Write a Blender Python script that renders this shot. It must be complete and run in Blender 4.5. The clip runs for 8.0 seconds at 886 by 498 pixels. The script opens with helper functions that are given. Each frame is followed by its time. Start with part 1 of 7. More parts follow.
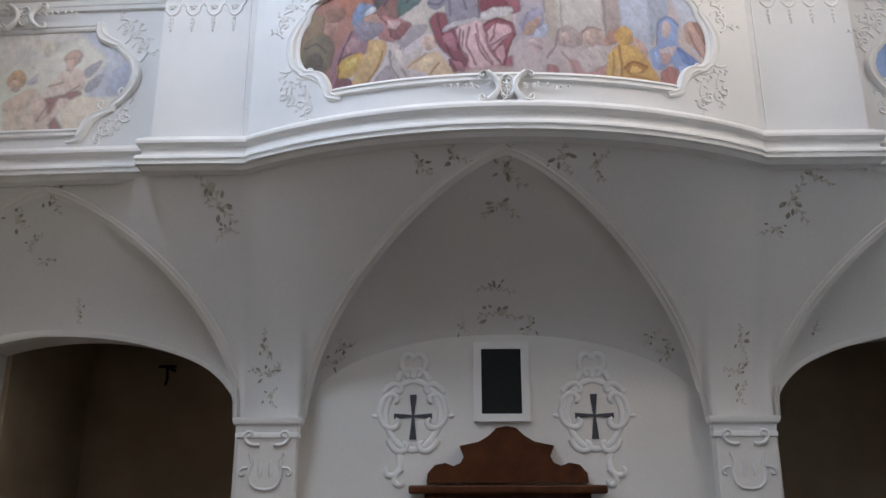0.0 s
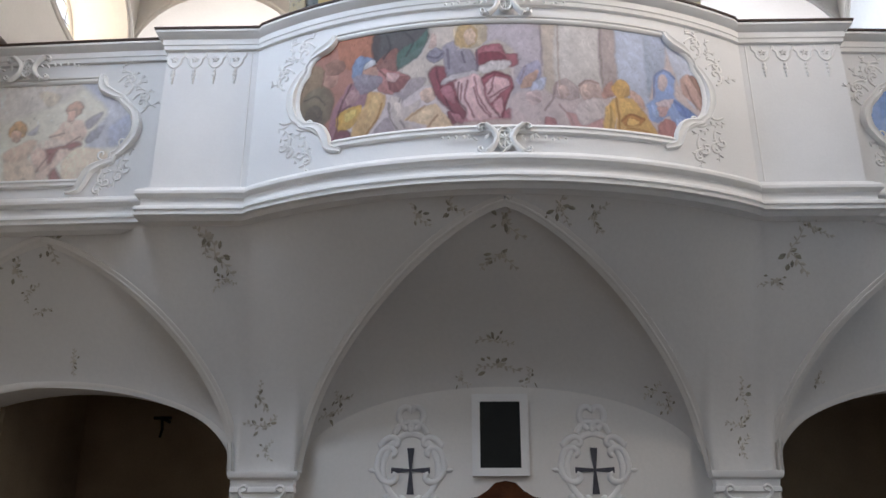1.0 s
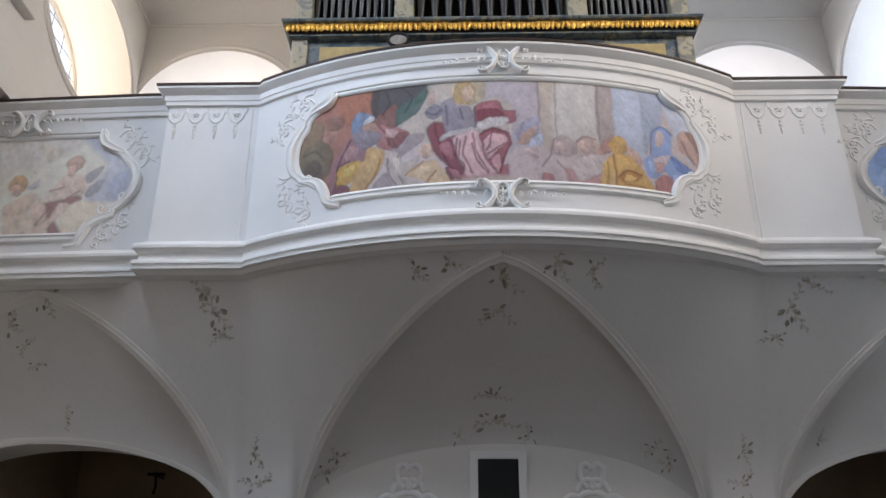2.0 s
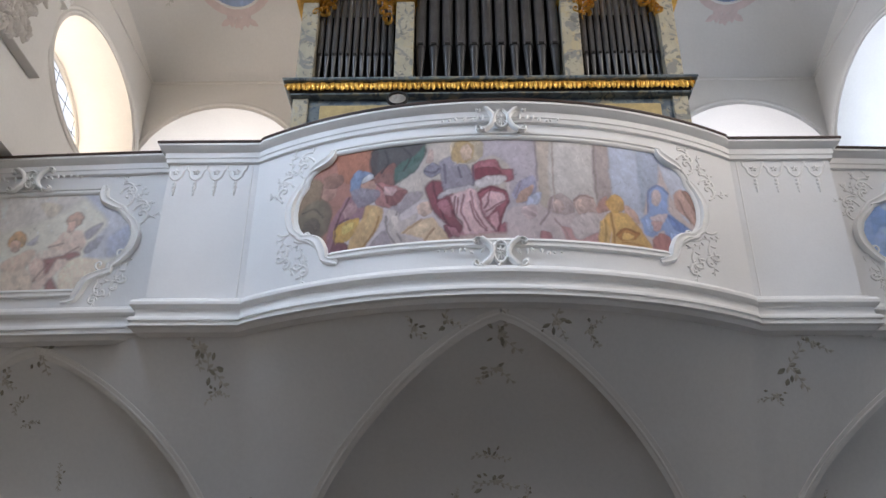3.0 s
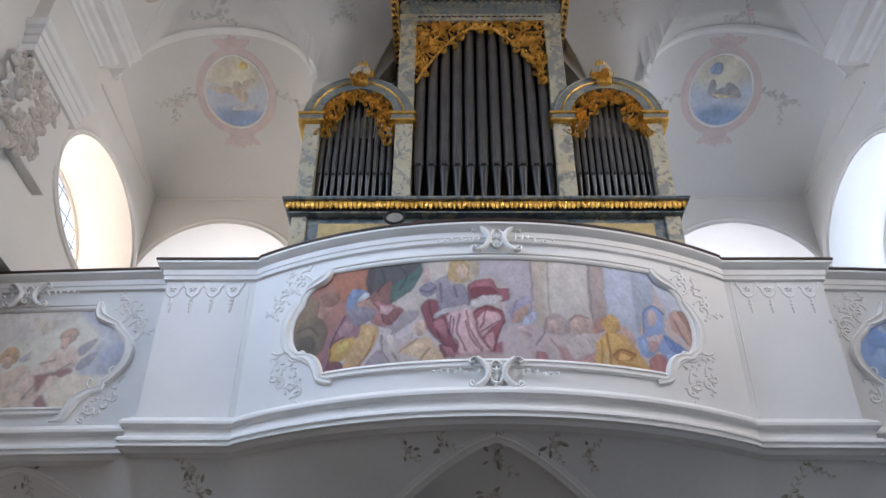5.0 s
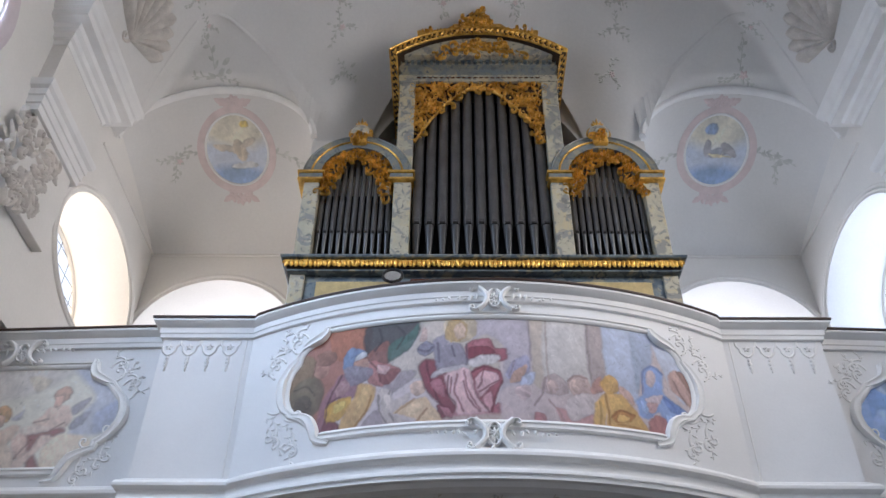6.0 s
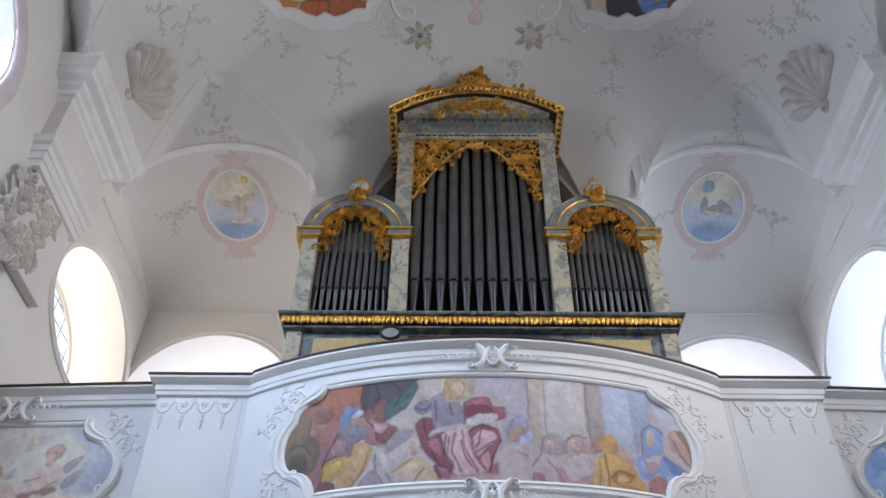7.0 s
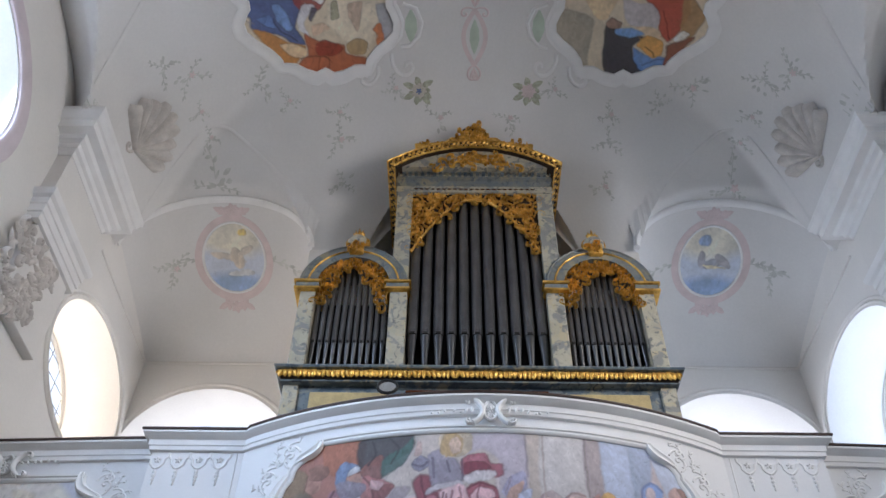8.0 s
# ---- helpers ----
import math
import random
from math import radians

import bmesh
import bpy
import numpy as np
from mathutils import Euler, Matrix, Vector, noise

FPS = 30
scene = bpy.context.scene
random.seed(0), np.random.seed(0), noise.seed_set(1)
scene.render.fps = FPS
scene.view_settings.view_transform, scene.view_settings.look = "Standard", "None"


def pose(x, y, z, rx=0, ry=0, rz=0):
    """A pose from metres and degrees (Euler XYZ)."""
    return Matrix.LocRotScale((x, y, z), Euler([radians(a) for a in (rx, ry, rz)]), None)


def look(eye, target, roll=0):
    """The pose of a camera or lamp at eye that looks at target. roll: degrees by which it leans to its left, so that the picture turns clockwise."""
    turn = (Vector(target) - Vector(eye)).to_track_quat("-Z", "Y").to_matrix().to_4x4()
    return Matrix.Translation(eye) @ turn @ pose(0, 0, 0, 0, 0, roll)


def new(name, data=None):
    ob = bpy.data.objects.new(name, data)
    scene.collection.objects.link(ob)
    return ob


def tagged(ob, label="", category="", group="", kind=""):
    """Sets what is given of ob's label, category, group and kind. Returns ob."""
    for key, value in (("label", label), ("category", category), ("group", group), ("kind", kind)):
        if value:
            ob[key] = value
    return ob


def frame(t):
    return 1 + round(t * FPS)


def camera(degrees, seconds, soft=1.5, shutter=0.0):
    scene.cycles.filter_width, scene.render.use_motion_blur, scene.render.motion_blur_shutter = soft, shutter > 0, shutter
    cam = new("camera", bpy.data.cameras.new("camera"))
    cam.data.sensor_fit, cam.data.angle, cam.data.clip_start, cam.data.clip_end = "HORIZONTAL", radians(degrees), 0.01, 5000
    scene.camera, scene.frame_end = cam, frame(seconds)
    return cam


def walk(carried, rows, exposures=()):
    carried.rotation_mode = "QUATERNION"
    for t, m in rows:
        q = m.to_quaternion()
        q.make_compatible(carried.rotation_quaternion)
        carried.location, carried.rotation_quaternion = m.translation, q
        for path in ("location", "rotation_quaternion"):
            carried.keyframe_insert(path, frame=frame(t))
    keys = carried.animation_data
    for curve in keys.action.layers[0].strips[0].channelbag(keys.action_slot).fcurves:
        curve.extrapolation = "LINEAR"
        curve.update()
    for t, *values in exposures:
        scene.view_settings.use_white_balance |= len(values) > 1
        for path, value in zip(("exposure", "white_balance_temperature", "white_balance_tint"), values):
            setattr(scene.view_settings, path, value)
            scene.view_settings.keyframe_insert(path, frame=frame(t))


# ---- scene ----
cam = camera(55.26, 8.0)
PATH = [
    (0.0, 0.0000, 0.0000, 1.7500, 1.271, 17.711, -0.087),
    (0.5, 0.0084, 0.0114, 1.7733, 1.273, 19.275, -0.037),
    (1.0, 0.0159, 0.0172, 1.7958, 1.267, 20.904, 0.017),
    (1.5, 0.0225, 0.0181, 1.8174, 1.253, 22.592, 0.076),
    (2.0, 0.0283, 0.0147, 1.8381, 1.232, 24.330, 0.139),
    (2.5, 0.0334, 0.0078, 1.8579, 1.204, 26.110, 0.204),
    (3.0, 0.0377, -0.0022, 1.8767, 1.170, 27.925, 0.271),
    (3.5, 0.0413, -0.0145, 1.8946, 1.131, 29.766, 0.340),
    (4.0, 0.0443, -0.0285, 1.9115, 1.087, 31.627, 0.409),
    (4.5, 0.0465, -0.0436, 1.9274, 1.038, 33.498, 0.478),
    (5.0, 0.0482, -0.0591, 1.9423, 0.986, 35.373, 0.547),
    (5.5, 0.0493, -0.0743, 1.9561, 0.930, 37.242, 0.614),
    (6.0, 0.0498, -0.0888, 1.9689, 0.871, 39.099, 0.679),
    (6.5, 0.0498, -0.1017, 1.9806, 0.809, 40.936, 0.741),
    (7.0, 0.0493, -0.1125, 1.9912, 0.746, 42.744, 0.799),
    (7.5, 0.0483, -0.1205, 2.0006, 0.682, 44.516, 0.854),
    (8.0, 0.0469, -0.1251, 2.0090, 0.616, 46.244, 0.903),
]
walk(cam, [(t, pose(x, y, z, 0, 0, yaw) @ pose(0, 0, 0, 90 + pitch) @ pose(0, 0, 0, 0, 0, roll)) for t, x, y, z, yaw, pitch, roll in PATH],
     [(0.0, 0.24, 6330, 16), (3.0, 0.02, 6190, 16), (4.5, 0.02, 5990, 16), (6.0, 0.14, 5800, 16), (8.0, 0.12, 5720, 15)])

# ---- light ----
AX = 0.41                      # middle axis of the church
XL, XR = AX - 5.30, AX + 5.30  # nave walls
YB, YF = 10.72, -11.0          # back wall behind the gallery, far end of the nave
world = bpy.data.worlds.new("sky")
scene.world = world
world.use_nodes = True
wn = world.node_tree.nodes
sky = wn.new("ShaderNodeTexSky")
sky.sky_type, sky.sun_disc = "NISHITA", False
sky.sun_elevation, sky.sun_rotation = radians(50), radians(120)
wn["Background"].inputs[1].default_value = 0.15
world.node_tree.links.new(sky.outputs[0], wn["Background"].inputs[0])


def window_light(name, at, toward, w, h, power, color, spread=180):
    lamp = bpy.data.lights.new(name, "AREA")
    lamp.shape, lamp.size, lamp.size_y, lamp.energy, lamp.color = "RECTANGLE", w, h, power, color
    lamp.spread = radians(spread)
    ob = new(name, lamp)
    ob.matrix_world = look(at, toward)
    return ob


WARM, COOL = (1.0, 0.80, 0.54), (0.69, 0.84, 1.0)
NAVE_Y = (-7.1, -1.6, 3.9)
for y, k, kr in zip(NAVE_Y, (0.5, 0.7, 1.4), (0.1, 0.25, 1.5)):
    window_light("daylight", (XL - 0.1, y, 9.7), (XL + 5, y + 1.5, 4.9), 2.6, 2.0, 150 * k, COOL, 130)
    window_light("daylight", (XR + 0.1, y, 9.7), (XL + 0.5, y + 3.5, 5.2), 2.6, 2.0, 118 * kr, (1.0, 0.91, 0.77), 130)
window_light("daylight", (XL - 0.95, 9.2, 9.07), (XL + 4, 9.2, 8.5), 2.6, 2.0, 50, WARM)
window_light("daylight", (XR + 0.95, 9.2, 9.07), (XR - 4, 9.2, 8.5), 2.6, 2.0, 42, COOL)
for s in (-1, 1):
    window_light("daylight", (AX + s * 4.12, YB + 0.95, 8.9), (AX + s * 4.0, 7, 8.9), 2.4, 2.4, 30, (1.0, 0.96, 0.89) if s < 0 else (0.98, 0.98, 1.0))

# ---- materials ----


def material(name, color, rough=0.6, metal=0.0, vary=0.12, scale=3.0, fine=40.0, bump=0.1, tint=None, spec=0.5):
    m = bpy.data.materials.new(name)
    m.use_nodes = True
    n, l = m.node_tree.nodes, m.node_tree.links
    b = n["Principled BSDF"]
    b.inputs["Roughness"].default_value, b.inputs["Metallic"].default_value = rough, metal
    b.inputs["Specular IOR Level"].default_value = spec
    co = n.new("ShaderNodeTexCoord")
    big, small, ramp = n.new("ShaderNodeTexNoise"), n.new("ShaderNodeTexNoise"), n.new("ShaderNodeValToRGB")
    big.inputs["Scale"].default_value, big.inputs["Detail"].default_value = scale, 6
    small.inputs["Scale"].default_value, small.inputs["Detail"].default_value = fine, 4
    for t in (big, small):
        l.new(co.outputs["Object"], t.inputs["Vector"])
    mix = n.new("ShaderNodeMath")
    mix.operation = "MULTIPLY_ADD"
    mix.inputs[1].default_value = 0.3
    l.new(small.outputs["Fac"], mix.inputs[0])
    scaled = n.new("ShaderNodeMath")
    scaled.operation = "MULTIPLY"
    scaled.inputs[1].default_value = 0.7
    l.new(big.outputs["Fac"], scaled.inputs[0])
    l.new(scaled.outputs[0], mix.inputs[2])
    lo = [c * (1 - vary) for c in (tint or color)]
    hi = [min(1, c * (1 + vary * 0.6)) for c in color]
    ramp.color_ramp.elements[0].color, ramp.color_ramp.elements[1].color = (*lo, 1), (*hi, 1)
    ramp.color_ramp.elements[0].position, ramp.color_ramp.elements[1].position = 0.3, 0.68
    l.new(mix.outputs[0], ramp.inputs[0])
    l.new(ramp.outputs[0], b.inputs["Base Color"])
    if bump:
        bp = n.new("ShaderNodeBump")
        bp.inputs["Strength"].default_value, bp.inputs["Distance"].default_value = bump, 0.02
        l.new(mix.outputs[0], bp.inputs["Height"])
        l.new(bp.outputs[0], b.inputs["Normal"])
    return m


PLASTER = material("plaster", (0.78, 0.755, 0.715), 0.85, vary=0.07, scale=0.9, fine=30, bump=0.15)
VAULT = material("vault_plaster", (0.74, 0.725, 0.70), 0.88, vary=0.08, scale=0.7, fine=25, bump=0.2)
ROSEWHITE = material("rose_stucco", (0.66, 0.58, 0.60), 0.8, vary=0.1, scale=4, fine=50)
STUCCO = material("stucco", (0.84, 0.83, 0.81), 0.75, vary=0.06, scale=4, fine=60, bump=0.2)
PANEL = material("panel_plaster", (0.79, 0.785, 0.78), 0.8, vary=0.05, scale=1.5, fine=50, bump=0.15)
OLDSTUC = material("aged_stucco", (0.64, 0.60, 0.55), 0.85, vary=0.25, scale=5, fine=50, bump=0.4)
GOLD = material("gilding", (0.88, 0.53, 0.12), 0.36, 0.72, vary=0.30, scale=8, fine=70, bump=0.3, tint=(0.36, 0.16, 0.02))
# near-black: shade in the gaps of the gilding, put into the colour
GILTSHADE = material("gilt_recess_shade", (0.035, 0.018, 0.007), 0.6, 0.2, vary=0.4, scale=8, fine=70, bump=0.3)
WOOD = material("walnut", (0.085, 0.028, 0.011), 0.27, vary=0.45, scale=5, fine=60, bump=0.15)
DARKWOOD = material("dark_rail_wood", (0.055, 0.03, 0.02), 0.5, vary=0.4, scale=6, fine=60)
PIPE = material("tin", (0.17, 0.168, 0.17), 0.36, 0.85, vary=0.25, scale=4, fine=30, bump=0.05)
# darker copy of the tin, holding down reflected light on the feet
FOOT = material("tin_foot", (0.10, 0.10, 0.102), 0.42, 0.88, vary=0.15, scale=4, fine=30, bump=0.05)
# black for iron and frames; also stands in for shade in organ openings
BLACK = material("black_parts_and_shade", (0.012, 0.011, 0.010), 0.8, vary=0.3)
SLATE = material("black_slate", (0.010, 0.012, 0.011), 0.35, vary=0.4, scale=6)
CROSS = material("cross_paint", (0.07, 0.07, 0.085), 0.7, vary=0.4, scale=10)
PORCH = material("porch_plaster", (0.42, 0.33, 0.22), 0.8, vary=0.25, scale=1.2)
# dark so that the unseen far wall throws back little light
FARWALL = material("far_wall_dark", (0.20, 0.165, 0.13), 0.7, vary=0.3, scale=1.5)
# dark warm brown, chosen for the bounce light under the gallery
FLOOR = material("bounce_floor", (0.10, 0.072, 0.052), 0.5, vary=0.3, scale=2)
YELLOW = material("ochre_panel", (0.50, 0.38, 0.17), 0.6, vary=0.3, scale=6)


def marble(name, base, vein, warm):
    m = material(name, base, 0.38, vary=0.2, scale=5, fine=30, bump=0.05)
    n, l = m.node_tree.nodes, m.node_tree.links
    b = n["Principled BSDF"]
    old = b.inputs["Base Color"].links[0].from_socket
    co = n.new("ShaderNodeTexCoord")
    for scale, color, lo, hi in ((3.2, warm, 0.50, 0.62), (4.0, [c * 1.4 for c in vein], 0.52, 0.58), (9.0, vein, 0.58, 0.63)):
        t, r, mx = n.new("ShaderNodeTexNoise"), n.new("ShaderNodeValToRGB"), n.new("ShaderNodeMixRGB")
        t.inputs["Scale"].default_value, t.inputs["Detail"].default_value, t.inputs["Distortion"].default_value = scale, 8, 1.6
        l.new(co.outputs["Object"], t.inputs["Vector"])
        r.color_ramp.elements[0].position, r.color_ramp.elements[1].position = lo, hi
        r.color_ramp.elements[0].color, r.color_ramp.elements[1].color = (0, 0, 0, 1), (1, 1, 1, 1)
        l.new(t.outputs["Fac"], r.inputs[0])
        l.new(r.outputs[0], mx.inputs[0])
        l.new(old, mx.inputs[1])
        mx.inputs[2].default_value = (*color, 1)
        old = mx.outputs[0]
    l.new(old, b.inputs["Base Color"])
    return m


MARBLE = marble("painted_marble", (0.42, 0.385, 0.29), (0.17, 0.17, 0.155), (0.45, 0.38, 0.24))
BLUEMARBLE = marble("blue_marble", (0.19, 0.195, 0.175), (0.11, 0.125, 0.13), (0.27, 0.245, 0.17))
MIRROR = material("silvered_glass", (0.8, 0.83, 0.86), 0.06, 1.0, vary=0.03, bump=0)
DARKMARBLE = marble("dark_marble", (0.16, 0.19, 0.20), (0.06, 0.08, 0.10), (0.28, 0.26, 0.19))

# ---- mesh tools ----


def mesh_ob(name, bm, mat, parent=None, label="", smooth=None):
    me = bpy.data.meshes.new(name)
    bmesh.ops.recalc_face_normals(bm, faces=bm.faces)
    bm.to_mesh(me)
    bm.free()
    me.materials.append(mat)
    if smooth is not None:
        me.polygons.foreach_set("use_smooth", [True] * len(me.polygons))
        me.set_sharp_from_angle(angle=radians(smooth))
    ob = new(name, me)
    if parent:
        ob.parent = parent
    if label:
        ob["label"] = label
    return ob


def part(name, bm, mat, parent, label="", smooth=None):
    return mesh_ob(name, bm, mat, parent, label, smooth)


def thing(name, label, category, at=(0, 0, 0), group="", kind=""):
    ob = new(name)
    ob.location = at
    ob.empty_display_size = 0.1
    return tagged(ob, label, category, group, kind)


def box(bm, x0, x1, y0, y1, z0, z1, bevel=0.0):
    g = bmesh.ops.create_cube(bm, size=1.0, matrix=Matrix.LocRotScale(((x0 + x1) / 2, (y0 + y1) / 2, (z0 + z1) / 2), None, (abs(x1 - x0), abs(y1 - y0), abs(z1 - z0))))
    if bevel:
        edges = list({e for v in g["verts"] for e in v.link_edges})
        bmesh.ops.bevel(bm, geom=edges, offset=bevel, segments=2, affect="EDGES", profile=0.5)
    return bm


def plate(outline, holes=(), depth=0.05, m=Matrix.Identity(4), bm=None):
    """A flat shape (2D outline with holes) of some depth: the shape lies in local x and z, its depth runs along local +y."""
    bm = bm or bmesh.new()
    tmp = bmesh.new()
    for loop in (outline, *holes):
        vs = [tmp.verts.new((p[0], 0, p[1])) for p in loop]
        for a, b in zip(vs, vs[1:] + vs[:1]):
            tmp.edges.new((a, b))
    bmesh.ops.triangle_fill(tmp, edges=tmp.edges[:], use_beauty=True)
    front = tmp.faces[:]
    ext = bmesh.ops.extrude_face_region(tmp, geom=front, use_keep_orig=True)
    for v in ext["geom"]:
        if isinstance(v, bmesh.types.BMVert):
            v.co.y += depth
    tmp.transform(m)
    me = bpy.data.meshes.new("tmp")
    tmp.to_mesh(me)
    tmp.free()
    bm.from_mesh(me)
    bpy.data.meshes.remove(me)
    return bm


def sweep(bm, path, profile, closed=False, cap=True):
    """Carry a profile of (out, up) along a path of (x, y, z, outx, outy) stations."""
    rings = []
    for x, y, z, ox, oy in path:
        rings.append([bm.verts.new((x + ox * u, y + oy * u, z + w)) for u, w in profile])
    pairs = list(zip(rings, rings[1:])) + ([(rings[-1], rings[0])] if closed else [])
    n = len(profile)
    for a, b in pairs:
        for i in range(n):
            j = (i + 1) % n
            bm.faces.new((a[i], a[j], b[j], b[i]))
    if cap and not closed:
        bm.faces.new(rings[0])
        bm.faces.new(rings[-1][::-1])
    return bm


def tube(bm, pts, radius, sides=8, ends=True):
    """A round bar along 3D points; radius may be one number or a list."""
    pts = [Vector(p) for p in pts]
    rs = radius if isinstance(radius, (list, tuple)) else [radius] * len(pts)
    rings = []
    for i, p in enumerate(pts):
        d = (pts[min(i + 1, len(pts) - 1)] - pts[max(i - 1, 0)]).normalized()
        a = d.cross(Vector((0, 1, 0.01)) if abs(d.y) < 0.9 else Vector((1, 0, 0))).normalized()
        b = d.cross(a)
        rings.append([bm.verts.new(p + (a * math.cos(2 * math.pi * k / sides) + b * math.sin(2 * math.pi * k / sides)) * rs[i]) for k in range(sides)])
    for r, s in zip(rings, rings[1:]):
        for k in range(sides):
            bm.faces.new((r[k], r[(k + 1) % sides], s[(k + 1) % sides], s[k]))
    if ends:
        bm.faces.new(rings[0])
        bm.faces.new(rings[-1][::-1])
    return bm


def lathe(bm, profile, at, sides=20):
    """A turned shape from (radius, height) pairs about a vertical axis."""
    rings = [[bm.verts.new((at[0] + r * math.cos(2 * math.pi * k / sides), at[1] + r * math.sin(2 * math.pi * k / sides), at[2] + h)) for k in range(sides)] for r, h in profile]
    for r, s in zip(rings, rings[1:]):
        for k in range(sides):
            bm.faces.new((r[k], r[(k + 1) % sides], s[(k + 1) % sides], s[k]))
    bm.faces.new(rings[0][::-1])
    bm.faces.new(rings[-1])
    return bm


def arc(cx, cy, rx, ry, a0, a1, n):
    return [(cx + rx * math.cos(radians(a0 + (a1 - a0) * i / n)), cy + ry * math.sin(radians(a0 + (a1 - a0) * i / n))) for i in range(n + 1)]


def ellipse(cx, cy, rx, ry, n=48):
    return arc(cx, cy, rx, ry, 0, 360, n)[:-1]


def grid(bm, fn, nu, nv):
    """A sheet of points fn(u, v), u and v from 0 to 1."""
    vs = [[bm.verts.new(fn(i / nu, j / nv)) for j in range(nv + 1)] for i in range(nu + 1)]
    for i in range(nu):
        for j in range(nv):
            bm.faces.new((vs[i][j], vs[i + 1][j], vs[i + 1][j + 1], vs[i][j + 1]))
    return bm


# ---- trims, sprays and paintings ----
def trim_along(bm, pts, profile, fn, closed=False):
    """A moulding along a 2D line on a surface: fn(a, b, out) gives the place; the profile is (across, out)."""
    rings = []
    n = len(pts)
    for i, (a, b) in enumerate(pts):
        pa, pb = (pts[(i - 1) % n], pts[(i + 1) % n]) if closed else (pts[max(i - 1, 0)], pts[min(i + 1, n - 1)])
        dx, dy = pb[0] - pa[0], pb[1] - pa[1]
        d = math.hypot(dx, dy) or 1
        nx_, ny_ = -dy / d, dx / d
        rings.append([bm.verts.new(fn(a + nx_ * w, b + ny_ * w, o)) for w, o in profile])
    pairs = list(zip(rings, rings[1:])) + ([(rings[-1], rings[0])] if closed else [])
    k = len(profile)
    for r, s in pairs:
        for i in range(k):
            j = (i + 1) % k
            bm.faces.new((r[i], r[j], s[j], s[i]))
    if not closed:
        bm.faces.new(rings[0])
        bm.faces.new(rings[-1][::-1])
    return bm


def round_profile(w, h, n=6):
    return [(w * math.cos(math.pi * i / n), h * math.sin(math.pi * i / n)) for i in range(n + 1)] + [(-w, -0.01), (w, -0.01)]


def leaf(bm, a, b, ang, length, width, fn, lift=0.012, shape=((0, 0.15), (0.3, 0.85), (0.6, 0.95), (0.85, 0.5), (1.0, 0.05))):
    """A small pointed leaf lying on a surface, raised in the middle."""
    ca, sa = math.cos(ang), math.sin(ang)
    rows = []
    for t, w in shape:
        row = []
        for k in (-1, -0.5, 0, 0.5, 1):
            p, q = t * length, k * w * width / 2
            row.append(bm.verts.new(fn(a + p * ca - q * sa, b + p * sa + q * ca, (1 - abs(k) ** 2) * lift * (0.4 + w * 0.6) + 0.001)))
        rows.append(row)
    for r, s in zip(rows, rows[1:]):
        for i in range(4):
            bm.faces.new((r[i], r[i + 1], s[i + 1], s[i]))
    return bm


def scroll(bm, a, b, ang, size, turn, fn, width=0.012, lift=0.015, turns=1.3):
    """A volute: a spiral bead that starts at (a, b)."""
    pts = []
    n = 22
    x, y, h = a, b, ang
    step = size * 0.2
    for i in range(n):
        pts.append((x, y))
        x += math.cos(h) * step * (1 - 0.85 * i / n)
        y += math.sin(h) * step * (1 - 0.85 * i / n)
        h += turn * (turns * 2 * math.pi / n) * (0.4 + 1.2 * i / n)
    return trim_along(bm, pts, round_profile(width, lift, 4), fn)


def blossom(bm, a, b, r, fn, petals=5, lift=0.015):
    for i in range(petals):
        leaf(bm, a, b, 2 * math.pi * i / petals + 0.3, r, r * 0.7, fn, lift)
    return bm


def sprig(bm, a, b, ang, size, fn, rng, n=7, lift=0.01):
    """A trailing twig with leaves on both sides."""
    x, y, h = a, b, ang
    pts = []
    for i in range(n):
        pts.append((x, y))
        leaf(bm, x, y, h + (1 if i % 2 else -1) * rng.uniform(0.5, 1.2), size * rng.uniform(0.16, 0.28), size * rng.uniform(0.08, 0.13), fn, lift)
        x += math.cos(h) * size / n
        y += math.sin(h) * size / n
        h += rng.uniform(-0.35, 0.35)
    pts.append((x, y))
    return trim_along(bm, pts, round_profile(size * 0.018, lift * 0.6, 3), fn)


def smooth_line(pts, closed, n=5):
    """A rounded line through a few points."""
    m, out = len(pts), []
    for i in range(m if closed else m - 1):
        a, b, c, d = (pts[(i + k) % m] if closed else pts[min(max(i + k, 0), m - 1)] for k in (-1, 0, 1, 2))
        for j in range(n):
            t = j / n
            out.append(tuple((1 - t) * b[e] + t * c[e] + 0.35 * t * (1 - t) * ((1 - t) * (2 * b[e] - a[e] - c[e]) + t * (2 * c[e] - b[e] - d[e])) for e in (0, 1)))
    return out if closed else out + [pts[-1]]


